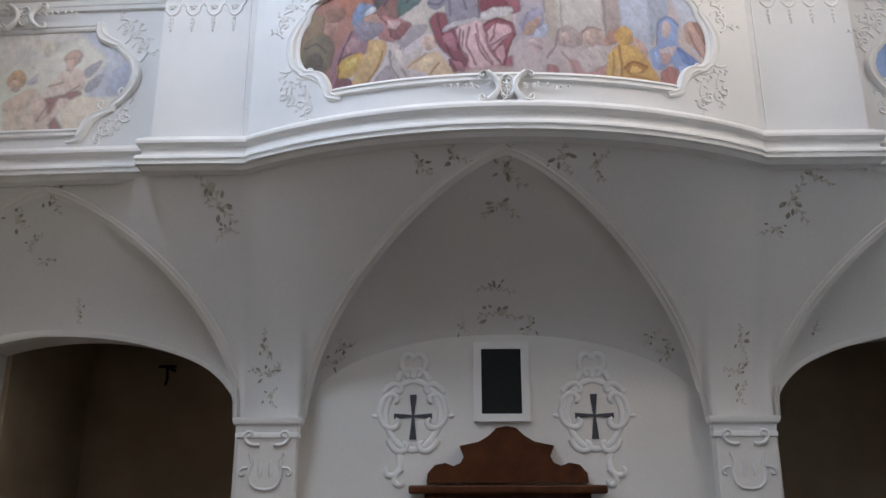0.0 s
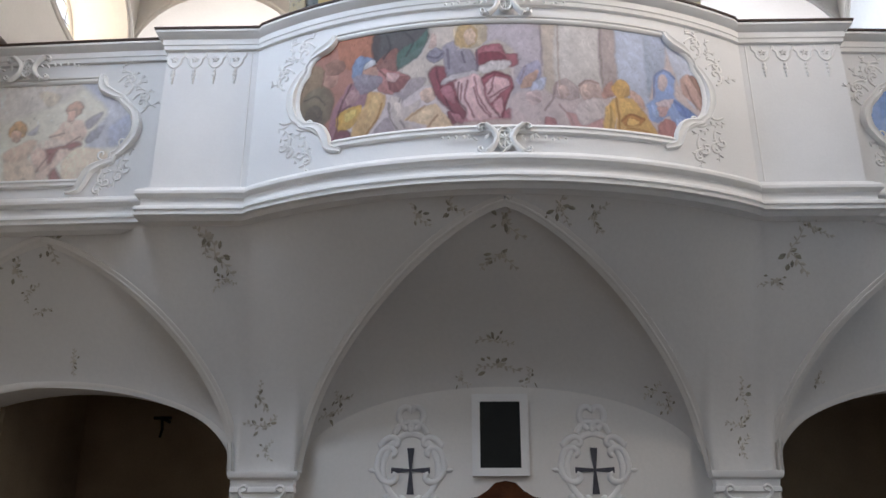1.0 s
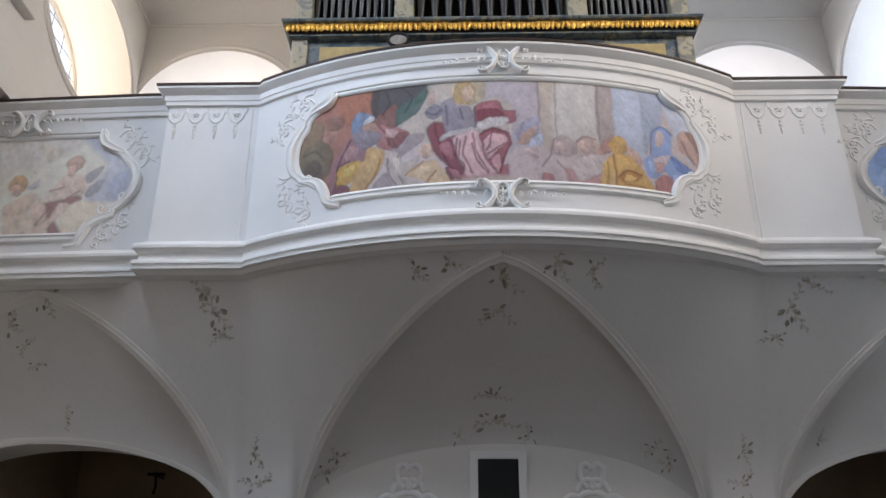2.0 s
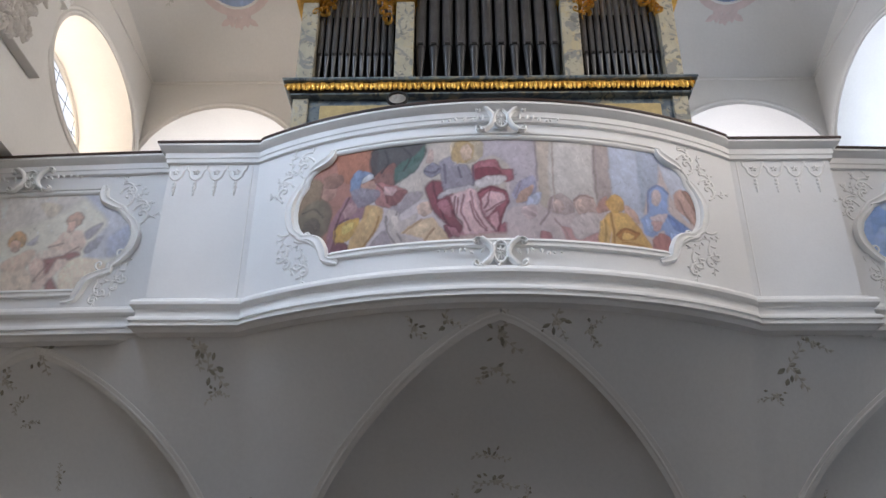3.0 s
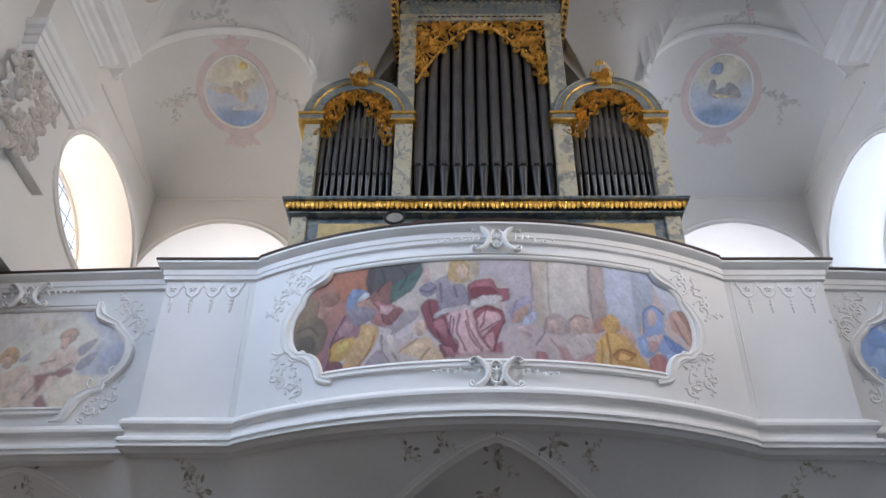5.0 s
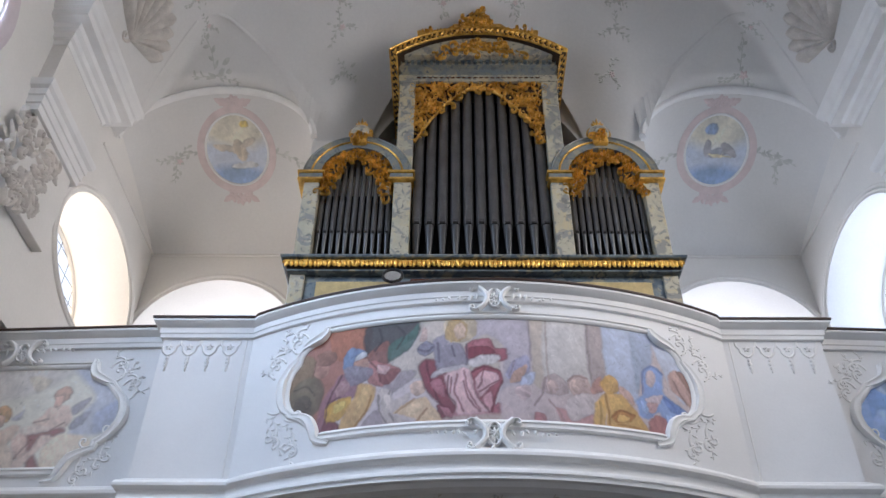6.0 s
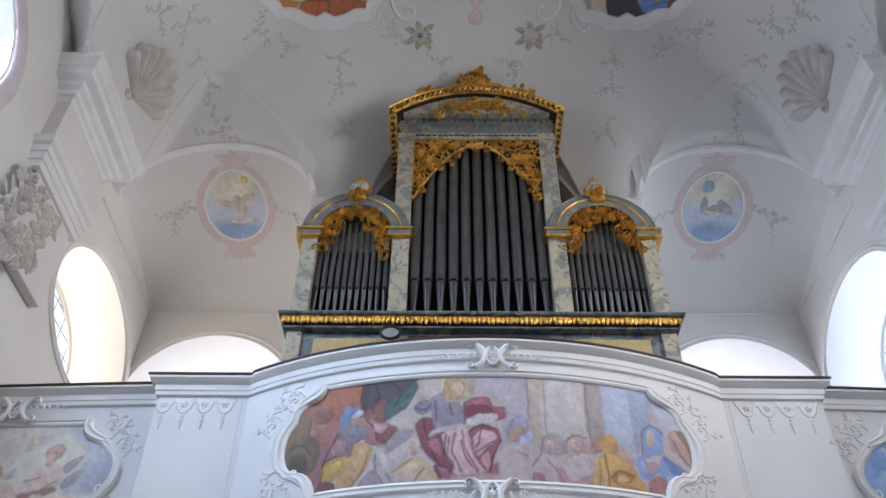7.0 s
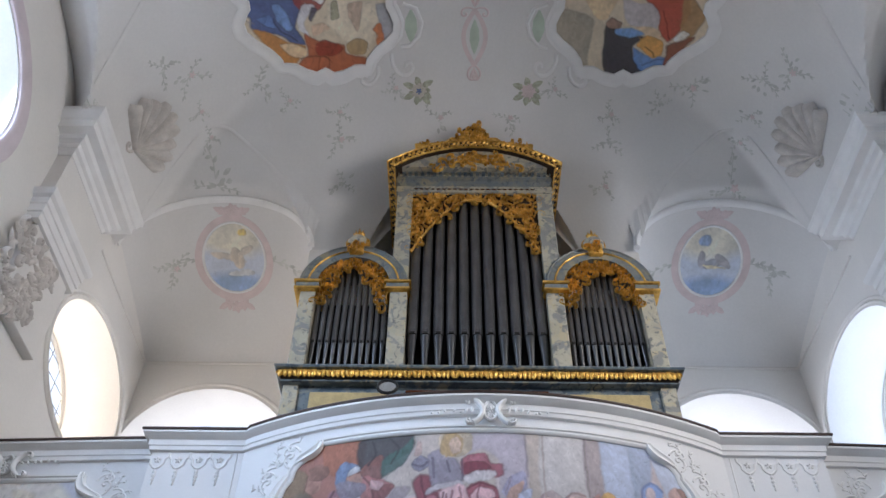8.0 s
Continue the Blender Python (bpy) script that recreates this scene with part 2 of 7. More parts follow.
class Canvas:
    """A painting as colour over a fine sheet: soft strokes with uneven edges, laid one over another."""

    def __init__(self, x0, x1, z0, z1, nu, nv, ground):
        self.box, self.nu, self.nv = (x0, x1, z0, z1), nu, nv
        u, v = np.meshgrid(np.linspace(x0, x1, nu + 1), np.linspace(z0, z1, nv + 1), indexing="ij")
        self.u, self.v = u, v
        self.c = np.ones((nu + 1, nv + 1, 3)) * np.array(ground)
        size = min(x1 - x0, z1 - z0)
        self.wu, self.wv = np.zeros_like(u), np.zeros_like(u)
        for i in range(nu + 1):
            for j in range(nv + 1):
                p = Vector((u[i, j] * 9 / size, v[i, j] * 9 / size, 1.7))
                q = Vector((u[i, j] * 30 / size, v[i, j] * 30 / size, 5.1))
                self.wu[i, j] = (noise.noise(p) + 0.45 * noise.noise(q)) * size * 0.02
                self.wv[i, j] = (noise.noise(p + Vector((7, 3, 2))) + 0.45 * noise.noise(q + Vector((1, 9, 4)))) * size * 0.02
                k = 1 + 0.12 * noise.noise(p * 0.6) + 0.05 * noise.noise(q * 1.3)
                self.c[i, j] *= k
        self.k = np.array([[1 + 0.10 * noise.noise(Vector((u[i, j] * 20 / size, v[i, j] * 11 / size, 8.3))) + 0.07 * noise.noise(Vector((u[i, j] * 60 / size, v[i, j] * 40 / size, 2.3))) for j in range(nv + 1)] for i in range(nu + 1)])

        self.f = np.array([[noise.noise(Vector(((a + 0.5 * b) * 34 / size, (b - 0.4 * a) * 10 / size, 3.3))) + 0.6 * noise.noise(Vector(((a - 0.3 * b) * 60 / size, (b + 0.5 * a) * 26 / size, 6.1))) for a, b in zip(ru, rv)] for ru, rv in zip(u, v)])

    def lay(self, mask, color):
        col = self.k[..., None] * np.array(color)
        self.c = self.c * (1 - mask[..., None]) + col * mask[..., None]

    def blob(self, x, z, rx, rz, color, turn=0.0, soft=0.12, amount=0.92):
        du, dv = self.u + self.wu - x, self.v + self.wv - z
        c, s = math.cos(radians(turn)), math.sin(radians(turn))
        d = np.sqrt(((du * c + dv * s) / rx) ** 2 + ((-du * s + dv * c) / rz) ** 2)
        r = max(rx, rz)
        tone = 1 + 0.22 * np.clip((dv - 0.7 * du) / r, -1, 1) + 0.16 * np.sin((du * 0.8 + dv * 0.35 + 2 * self.wu) / r * 7)
        self.lay(np.clip((1 - d) / soft + 0.5, 0, 1) * amount, np.array(color) * tone[..., None])

    def folds(self, n, size, seed, hold=0.0):
        """Fine strokes, lighter and darker than what they lie on, and a veil of the ground tone over all."""
        rng = random.Random(seed)
        x0, x1, z0, z1 = self.box
        tone = self.c.mean(axis=2)
        gx, gz = np.gradient(tone)
        line = np.clip(np.hypot(gx, gz) / (tone + 0.05) * 0.9, 0, 0.28)
        self.c = self.c * (1 - line[..., None])
        veil = self.c.mean(axis=(0, 1))
        self.c = self.c * (1 - hold) + veil * hold
        for _ in range(n):
            i, j = rng.randrange(self.nu), rng.randrange(self.nv)
            shade = rng.choice((rng.uniform(0.62, 0.85), rng.uniform(1.08, 1.3)))
            col = self.c[i, j] * shade
            rx, rz, t = size * rng.uniform(0.5, 1.6), size * rng.uniform(0.08, 0.22), radians(rng.uniform(20, 160))
            m = max(int(2 + 2.2 * rx / (x1 - x0) * self.nu), 3)
            a0, a1, b0, b1 = max(i - m, 0), min(i + m, self.nu) + 1, max(j - m, 0), min(j + m, self.nv) + 1
            du = self.u[a0:a1, b0:b1] + 1.5 * self.wu[a0:a1, b0:b1] - self.u[i, j] - 1.5 * self.wu[i, j]
            dv = self.v[a0:a1, b0:b1] + 1.5 * self.wv[a0:a1, b0:b1] - self.v[i, j] - 1.5 * self.wv[i, j]
            c, s = math.cos(t), math.sin(t)
            d = np.sqrt(((du * c + dv * s) / rx) ** 2 + ((-du * s + dv * c) / rz) ** 2)
            k = (np.clip(1.25 - d, 0, 1) * rng.uniform(0.35, 0.75))[..., None]
            self.c[a0:a1, b0:b1] = self.c[a0:a1, b0:b1] * (1 - k) + col * k

    def near(self, pts, closed, reach):
        """Distance of the sheet's points from a line, and which of them lie inside it, over the part of the sheet that it reaches."""
        p = np.array(pts, float)
        x0, x1, z0, z1 = self.box
        i0, i1 = [int(np.clip((v - x0) / (x1 - x0) * self.nu, 0, self.nu)) for v in (p[:, 0].min() - reach, p[:, 0].max() + reach)]
        j0, j1 = [int(np.clip((v - z0) / (z1 - z0) * self.nv, 0, self.nv)) for v in (p[:, 1].min() - reach, p[:, 1].max() + reach)]
        w = (slice(i0, i1 + 1), slice(j0, j1 + 1))
        u, v = self.u[w] + 0.5 * self.wu[w], self.v[w] + 0.5 * self.wv[w]
        best, inside = np.full(u.shape, 1e9), np.zeros(u.shape, bool)
        q = np.roll(p, -1, axis=0)
        for (ax, az), (bx, bz) in list(zip(p, q))[:None if closed else -1]:
            dx, dz = bx - ax, bz - az
            k = np.clip(((u - ax) * dx + (v - az) * dz) / (dx * dx + dz * dz + 1e-12), 0, 1)
            best = np.minimum(best, np.hypot(u - ax - k * dx, v - az - k * dz))
            if closed:
                inside ^= ((az > v) != (bz > v)) & (u < (bx - ax) * (v - az) / (bz - az + 1e-12) + ax)
        return w, u, v, best, inside

    def blend(self, w, mask, color):
        m = mask[..., None]
        self.c[w] = self.c[w] * (1 - m) + np.array(color) * self.k[w][..., None] * m

    def shape(self, pts, color, soft=0.012, amount=0.93):
        """A rounded patch of colour, lighter towards the upper left, with soft drapery and a thin darker rim."""
        pts = smooth_line(pts, True)
        w, u, v, d, inside = self.near(pts, True, soft * 2)
        sd = np.where(inside, d, -d) + 0.006 * self.f[w]
        cu, cv = np.mean([q[0] for q in pts]), np.mean([q[1] for q in pts])
        r = max(max(q[0] for q in pts) - min(q[0] for q in pts), max(q[1] for q in pts) - min(q[1] for q in pts)) / 2
        tone = 1 + 0.13 * np.clip((v - cv - 0.5 * (u - cu)) / r, -1, 1) + 0.06 * np.sin((u - cu) / r * 6 + (v - cv) / r * 3 + 40 * self.wv[w] / r)
        tone *= 1 + min(0.20, 0.05 / (r + 0.1)) * np.clip(self.f[w], -1, 1)
        tone *= 1 - 0.10 * np.exp(-np.clip(sd, 0, None) / (0.008 + 0.04 * r))
        soft = min(soft * 2.4, soft * 0.7 + 0.05 * r)
        self.blend(w, np.clip(sd / soft + 0.5, 0, 1) * amount, np.array(color) * tone[..., None])

    def stroke(self, pts, color, width=0.010, amount=0.7):
        """A brush line that thins out at both ends."""
        pts = smooth_line(pts, False)
        w, u, v, d, inside = self.near(pts, False, width * 2)
        self.blend(w, np.clip(1.3 - d / width, 0, 1) * amount, color)

    def build(self, name, fn, outline, mat, parent, label):
        """The sheet on its surface, kept where it lies inside the outline."""
        poly = np.array(outline)
        px, pz = poly[:, 0], poly[:, 1]
        inside = np.zeros(self.u.shape, bool)
        for i in range(len(poly)):
            j = i - 1
            cond = (pz[i] > self.v) != (pz[j] > self.v)
            inside ^= cond & (self.u < (px[j] - px[i]) * (self.v - pz[i]) / (pz[j] - pz[i] + 1e-12) + px[i])
        nv1 = self.nv + 1
        verts = [fn(self.u[i, j], self.v[i, j], 0.004) for i in range(self.nu + 1) for j in range(nv1)]
        faces = [(i * nv1 + j, (i + 1) * nv1 + j, (i + 1) * nv1 + j + 1, i * nv1 + j + 1) for i in range(self.nu) for j in range(self.nv) if inside[i, j] or inside[i + 1, j + 1] or inside[i + 1, j] or inside[i, j + 1]]
        me = bpy.data.meshes.new(name)
        me.from_pydata(verts, [], faces)
        att = me.color_attributes.new("pigment", "FLOAT_COLOR", "POINT")
        rgba = np.ones((len(verts), 4))
        rgba[:, :3] = np.clip(self.c.reshape(-1, 3), 0.004, 0.85)
        att.data.foreach_set("color", rgba.ravel())
        me.materials.append(mat)
        ob = new(name, me)
        ob.parent = parent
        ob["label"] = label
        return ob


def pigment_material():
    m = material("fresco", (0.5, 0.5, 0.5), 0.85, vary=0.1, scale=6, fine=90, bump=0.12)
    n, l = m.node_tree.nodes, m.node_tree.links
    a, t, r, x = n.new("ShaderNodeAttribute"), n.new("ShaderNodeTexNoise"), n.new("ShaderNodeValToRGB"), n.new("ShaderNodeMixRGB")
    a.attribute_name = "pigment"
    co = n.new("ShaderNodeTexCoord")
    l.new(co.outputs["Object"], t.inputs["Vector"])
    t.inputs["Scale"].default_value, t.inputs["Detail"].default_value = 14, 8
    r.color_ramp.elements[0].color, r.color_ramp.elements[1].color = (0.90, 0.90, 0.90, 1), (1.05, 1.05, 1.05, 1)
    r.color_ramp.elements[0].position, r.color_ramp.elements[1].position = 0.3, 0.7
    l.new(t.outputs["Fac"], r.inputs[0])
    x.blend_type = "MULTIPLY"
    x.inputs[0].default_value = 1
    l.new(a.outputs["Color"], x.inputs[1])
    l.new(r.outputs[0], x.inputs[2])
    l.new(x.outputs[0], n["Principled BSDF"].inputs["Base Color"])
    return m


FRESCO = pigment_material()
SPRAY = material("painted_leaves", (0.37, 0.345, 0.27), 0.8, vary=0.5, scale=12, fine=60)
PALE = material("pale_leaves", (0.60, 0.60, 0.555), 0.85, vary=0.25, scale=8, fine=60)
TWIG = material("pale_twigs", (0.60, 0.56, 0.49), 0.85, vary=0.2, scale=8, fine=60)
ROSE = material("rose_paint", (0.70, 0.59, 0.575), 0.85, vary=0.12, scale=6, fine=60)
GREENLEAF = material("green_leaves", (0.46, 0.47, 0.36), 0.85, vary=0.4, scale=14, fine=60)
GREENP = material("green_paint", (0.50, 0.58, 0.47), 0.85, vary=0.15, scale=6, fine=60)
BLUEP = material("blue_petals", (0.16, 0.22, 0.40), 0.8, vary=0.4, scale=14)
LEAD = material("window_lead", (0.06, 0.06, 0.06), 0.6, vary=0.2)


def rgb(r, g, b, k=1.05):
    def lin(c):
        c /= 255
        return c / 12.92 if c < 0.04 else ((c + 0.055) / 1.055) ** 2.4
    return (min(lin(r) * k, 0.85), min(lin(g) * k, 0.85), min(lin(b) * k, 0.85))


# ---- setting ----
def setting(name, bm, mat, label, smooth=None):
    ob = mesh_ob(name, bm, mat, smooth=smooth)
    return tagged(ob, label, name.split("_")[0], kind="structure")


WALL_Y, CAP_Y = 8.53, 8.38
FLOOR_TOP = 6.05               # gallery floor

# floor out of view; its colour only shapes the bounce light
bm = bmesh.new()
box(bm, XL - 1, XR + 1, YF - 0.5, 14, -0.3, 0)
setting("floor", bm, FLOOR, "unseen dark brown nave floor, coloured for the light it throws up")

# nave side walls with oval windows (local x runs along y)
OVAL_Y, OVAL_Z, OVAL_W, OVAL_H = 9.2, 9.07, 1.32, 0.94
for side, x, name in ((-1, XL, "wall_north"), (1, XR, "wall_south")):
    outline = [(YF, 0), (YB + 0.7, 0), (YB + 0.7, 14.6), (YF, 14.6)]
    holes = [ellipse(OVAL_Y, OVAL_Z, OVAL_W, OVAL_H)]
    for y in NAVE_Y:
        holes.append(ellipse(y, 9.7, 1.5, 1.05))
    # added notch that lets the parapet run on into the wall
    holes.append([(5.9, 4.2), (7.98, 4.2), (7.98, 7.16), (5.9, 7.16)])
    m = Matrix.Translation((x, 0, 0)) @ Matrix(((0, side, 0, 0), (1, 0, 0, 0), (0, 0, 1, 0), (0, 0, 0, 1)))
    setting(name, plate(outline, holes, 0.9, m), PLASTER, "white plastered nave wall with deep oval windows", 30)

# added backing that stops outside light from leaking through the notches
bm = bmesh.new()
for x in (XL - 0.95, XR + 0.9):
    box(bm, x, x + 0.05, 5.7, 8.2, 4.0, 7.4)
setting("wall_niche", bm, PLASTER, "added plaster backing that closes the wall notches against outside light")

# back wall with two arched windows beside the organ
BW_X, BW_Z, BW_W, BW_H = 4.05, 8.9, 1.3, 1.2
holes = []
for s in (-1, 1):
    holes.append(ellipse(AX + s * BW_X, BW_Z, BW_W, BW_H))
m = Matrix.Translation((0, YB, 0))
setting("wall_back", plate([(XL - 0.3, 4.9), (XR + 0.3, 4.9), (XR + 0.3, 11.6), (XL - 0.3, 11.6)], holes, 0.9, m), PLASTER, "white plastered back wall with two wide oval windows", 30)
SKYGLOW = bpy.data.materials.new("overcast_sky")
SKYGLOW.use_nodes = True
SKYGLOW.node_tree.nodes["Principled BSDF"].inputs["Emission Color"].default_value = (0.93, 0.97, 1.0, 1)
SKYGLOW.node_tree.nodes["Principled BSDF"].inputs["Emission Strength"].default_value = 1.05
SKYGLOW.node_tree.nodes["Principled BSDF"].inputs["Base Color"].default_value = (0, 0, 0, 1)
bm = bmesh.new()
for x in (XL - 2.6, XR + 2.6):
    box(bm, x, x + 0.02, -10, 17, 4, 15)
box(bm, XL - 2.5, XR + 2.5, YB + 6.2, YB + 6.22, 4, 18)
setting("backdrop", bm, SKYGLOW, "bright overcast sky outside the windows")
bm = bmesh.new()
box(bm, AX - 1.85, AX + 1.85, 9.04, YB, FLOOR_TOP, 11.04)
for q in (-1, 1):
    box(bm, AX + q * 1.85, AX + q * 2.419, 8.52, YB, FLOOR_TOP, 11.0)
box(bm, AX - 2.0, AX + 2.0, 9.39, 9.6, 10.8, 13.4)
setting("wall_pier", bm, PLASTER, "white plastered wall block behind the organ")
# added wall out of view; its dark colour limits light under the gallery
bm = bmesh.new()
box(bm, XL - 0.7, XR + 0.7, YF - 0.5, YF, 0, 14.6)
setting("wall_far", bm, FARWALL, "unseen dark brown wall added to close the nave and cut bounce light")

# vault over the nave and the organ
SPR, RISE = 11.0, 2.95


def smooth_min(a, b, k=0.05):
    h = max(k - abs(a - b), 0) / k
    return min(a, b) - h * h * k / 4


def main_vault(x, y):
    u = min(abs(x - AX) / 4.95, 1)
    cx = math.sqrt(1 - u * u)
    e = min(max((abs(x - AX) - 1.2) / 1.15, 0), 1)
    w = min(max((y - 5.65) / (3.4 - 0.4 * e * e * (3 - 2 * e)), 0), 1)
    cy = (1 - w ** 1.6) ** 0.625
    return SPR + RISE * smooth_min(cx, cy)


def bay_arch(u):
    return SPR + 1.13 * math.sqrt(max(1 - u * u, 0))


def vault_z(x, y):
    """Height of the ceiling: the main vault, the two window bays beside the organ and the nave's window bay."""
    r = abs(x - AX)
    if y > 8.5 and 2.42 < r:
        u = (r - 3.86) / 1.47
        v = max((YB - y) / (YB - 8.5), 0)
        return 10.62 + (bay_arch(min(max(u, -1), 1)) - 10.62) * v ** 0.7
    z = main_vault(x, y)
    g = 1.85 * min((y - 7.6) / 1.44, 1)
    if y > 8.0 and r < g:
        foot = main_vault(AX + g, y)
        return foot + (max(13.0 - 0.2 * (y - 7.6), foot) - foot) * (1 - (r / g) ** 2) ** 0.75
    if 7.5 < y <= 8.5:
        k = (y - 7.5) / 1.0
        u = (r - 4.11 + 0.25 * k) / (1.47 * k)
        if abs(u) < 1:
            mid = main_vault(AX + 4.11 - 0.25 * k, y)
            e = min(max((k - 0.6) / 0.4, 0), 1) ** 2
            z += k ** 0.6 * max(bay_arch(0) + 0.1 - mid, 0.12) * (1 - u * u)
            z += e * (bay_arch(u) - z)
    if r > 3.4 and y < 6.4:
        k = (r - 3.4) / 1.9
        u = (y - 3.9) / (2.45 * k)
        if abs(u) < 1:
            z = max(z, z + k ** 0.6 * (SPR + 0.95 * math.sqrt(1 - u * u) - z))
    return z


bm = bmesh.new()


def sheet(x0, x1, y0, y1, n, m_):
    grid(bm, lambda a, b: (x0 + (x1 - x0) * a, y0 + (y1 - y0) * b, vault_z(x0 + (x1 - x0) * a, y0 + (y1 - y0) * b)), n, m_)


sheet(XL, XR, 1.0, 8.5, 300, 220)
sheet(XL, AX - 2.421, 8.5001, YB, 90, 60)
sheet(AX + 2.421, XR, 8.5001, YB, 90, 60)
sheet(AX - 2.42, AX + 2.42, 8.5, 9.4, 180, 60)
bmesh.ops.remove_doubles(bm, verts=bm.verts, dist=0.0005)
setting("ceiling", bm, VAULT, "white plastered vault with painted sprays and groins", 40)
bm = bmesh.new()
grid(bm, lambda a, b: (XL + (XR - XL) * a, YF + (1.0 - YF) * b, vault_z(XL + (XR - XL) * a, 1.0)), 60, 2)
setting("ceiling_nave", bm, VAULT, "white plastered barrel vault of the nave", 40)
# added lid, hidden above the vault, that blocks the sky's light
bm = bmesh.new()
box(bm, XL - 0.7, XR + 0.7, YF - 0.5, YB + 0.7, 14.6, 14.8)
setting("ceiling_roof", bm, BLACK, "unseen black lid added above the vault to keep out sky light")

# ---- gallery ----
PIER_IN, PIER_OUT, PIER_Y = 2.47, 3.57, 7.45
BOW = 0.68


def front_line(n=40):
    """The parapet's face in plan: stations (x, y, outx, outy) from one nave wall to the other."""
    half, sag = PIER_IN, BOW
    r = (half * half + sag * sag) / (2 * sag)
    cy = PIER_Y - sag + r
    pts = []
    flank = []
    for po in (3.42, 3.50):
        one = []
        for i in range(13):
            u = i / 12
            one.append((-6.15 + u * (6.05 - po), PIER_Y + 0.18 + 0.14 * (1 - u) ** 1.2, 0, -1))
        one += [(-po - 0.05, PIER_Y + 0.19, 0.3, -0.95), (-po - 0.012, PIER_Y + 0.235, 0.85, -0.5), (-po - 0.004, PIER_Y + 0.30, 1, 0)]
        one += [(-po, PIER_Y + 0.30, -1, 0), (-po, PIER_Y, -1, -1), (-PIER_IN, PIER_Y, 0.12, -1)]
        flank.append(one)
    bow = []
    a = math.asin(half / r)
    for i in range(1, n):
        q = -a + 2 * a * i / n
        bow.append((r * math.sin(q), cy - r * math.cos(q), math.sin(q), -math.cos(q)))
    pts = flank[0] + bow + [(-x, y, -ox, oy) for x, y, ox, oy in reversed(flank[1])]
    return [(AX + x, y, ox, oy) for x, y, ox, oy in pts]


FRONT = front_line()


def along(z):
    return [(x, y, z, ox, oy) for x, y, ox, oy in FRONT]


def front_y(x):
    for a, b in zip(FRONT, FRONT[1:]):
        if a[0] <= x <= b[0] and b[0] > a[0]:
            return a[1] + (b[1] - a[1]) * (x - a[0]) / (b[0] - a[0])
    return PIER_Y + 0.25


BASE_Z, TOP_Z = 4.93, 7.07
par = thing("gallery_parapet", "white stuccoed bowed gallery parapet with moulded rail and base", "parapet", (AX, PIER_Y, BASE_Z))
par.location = (0, 0, 0)
part("parapet_wall", sweep(bmesh.new(), along(0), [(0, BASE_Z), (0, TOP_Z - 0.03), (-0.22, TOP_Z - 0.03), (-0.22, BASE_Z)]), PANEL, par, smooth=30)
part("base_moulding", sweep(bmesh.new(), along(BASE_Z), [(0.002, 0.36), (0.03, 0.355), (0.05, 0.34), (0.05, 0.325), (0.085, 0.32), (0.105, 0.29), (0.105, 0.26), (0.085, 0.235), (0.06, 0.225), (0.05, 0.19), (0.055, 0.155), (0.09, 0.14), (0.10, 0.12), (0.10, 0.10), (0.075, 0.095), (0.075, 0.075), (0.095, 0.065), (0.095, 0.045), (0.06, 0.035), (0.03, 0.0), (-0.05, -0.02), (-0.05, 0.36)]), STUCCO, par, "white moulded base course", 30)
part("top_moulding", sweep(bmesh.new(), along(TOP_Z), [(0.002, -0.22), (0.03, -0.21), (0.035, -0.17), (0.045, -0.16), (0.05, -0.10), (0.085, -0.075), (0.115, -0.045), (0.115, -0.02), (-0.2, -0.02), (-0.2, -0.2)]), STUCCO, par, "white moulded cornice under the rail", 30)
part("hand_rail", sweep(bmesh.new(), along(TOP_Z), [(0.125, -0.018), (0.13, 0.0), (0.12, 0.012), (-0.25, 0.012), (-0.25, -0.018)]), DARKWOOD, par, "dark stained wooden hand rail", 30)

bm = bmesh.new()
box(bm, XL, XR, 7.95, YB, FLOOR_TOP - 0.1, FLOOR_TOP)
setting("floor_gallery", bm, DARKWOOD, "dark boarded floor of the organ gallery")

# vault under the gallery
BAYS = [(AX, 2.0), (AX - 4.55, 1.95), (AX + 4.55, 1.95)]
APEX = 0.96


def pier_z(s):
    return 2.7 + 2.24 * s ** 0.72


def groin(s, h):
    return h * max(1 - (min(s, APEX) / APEX) ** 1.32, 0) ** 0.757


def under(x, s):
    """A point on the underside of the gallery: s runs from the wall to the front edge."""
    r = abs(x - AX)

    def ease(lo, hi):
        q = min(max((r - lo) / (hi - lo), 0), 1)
        return q * q * (3 - 2 * q)

    y0 = WALL_Y + 0.005 - 0.09 * ease(2.3, 2.7)
    fold = 0.165 * ease(1.93, 2.02) * (1 - ease(2.56, 2.66)) * (1 - s) ** 9
    yf = front_y(x) if r < PIER_IN else PIER_Y + 0.25 * ease(3.2, 4.0)
    y = y0 + (yf + 0.03 - y0) * s - fold
    z = pier_z(s)
    for cx, h in BAYS:
        g = groin(s, h)
        if g > 1e-4 and abs(x - cx) < g:
            crest = 3.54 + (pier_z(APEX) - 3.54) * (s / APEX) ** 0.75
            z += max(crest - z, 0) * math.sqrt(1 - ((x - cx) / g) ** 2)
    return Vector((x, y, z))


NS = 44
bm = bmesh.new()
for cx, h in BAYS:
    grid(bm, lambda a, b: under(min(max(cx + 0.9999 * math.sin(math.pi * (a - 0.5)) * groin(b * APEX, h), XL), XR), b * APEX), 36, NS)
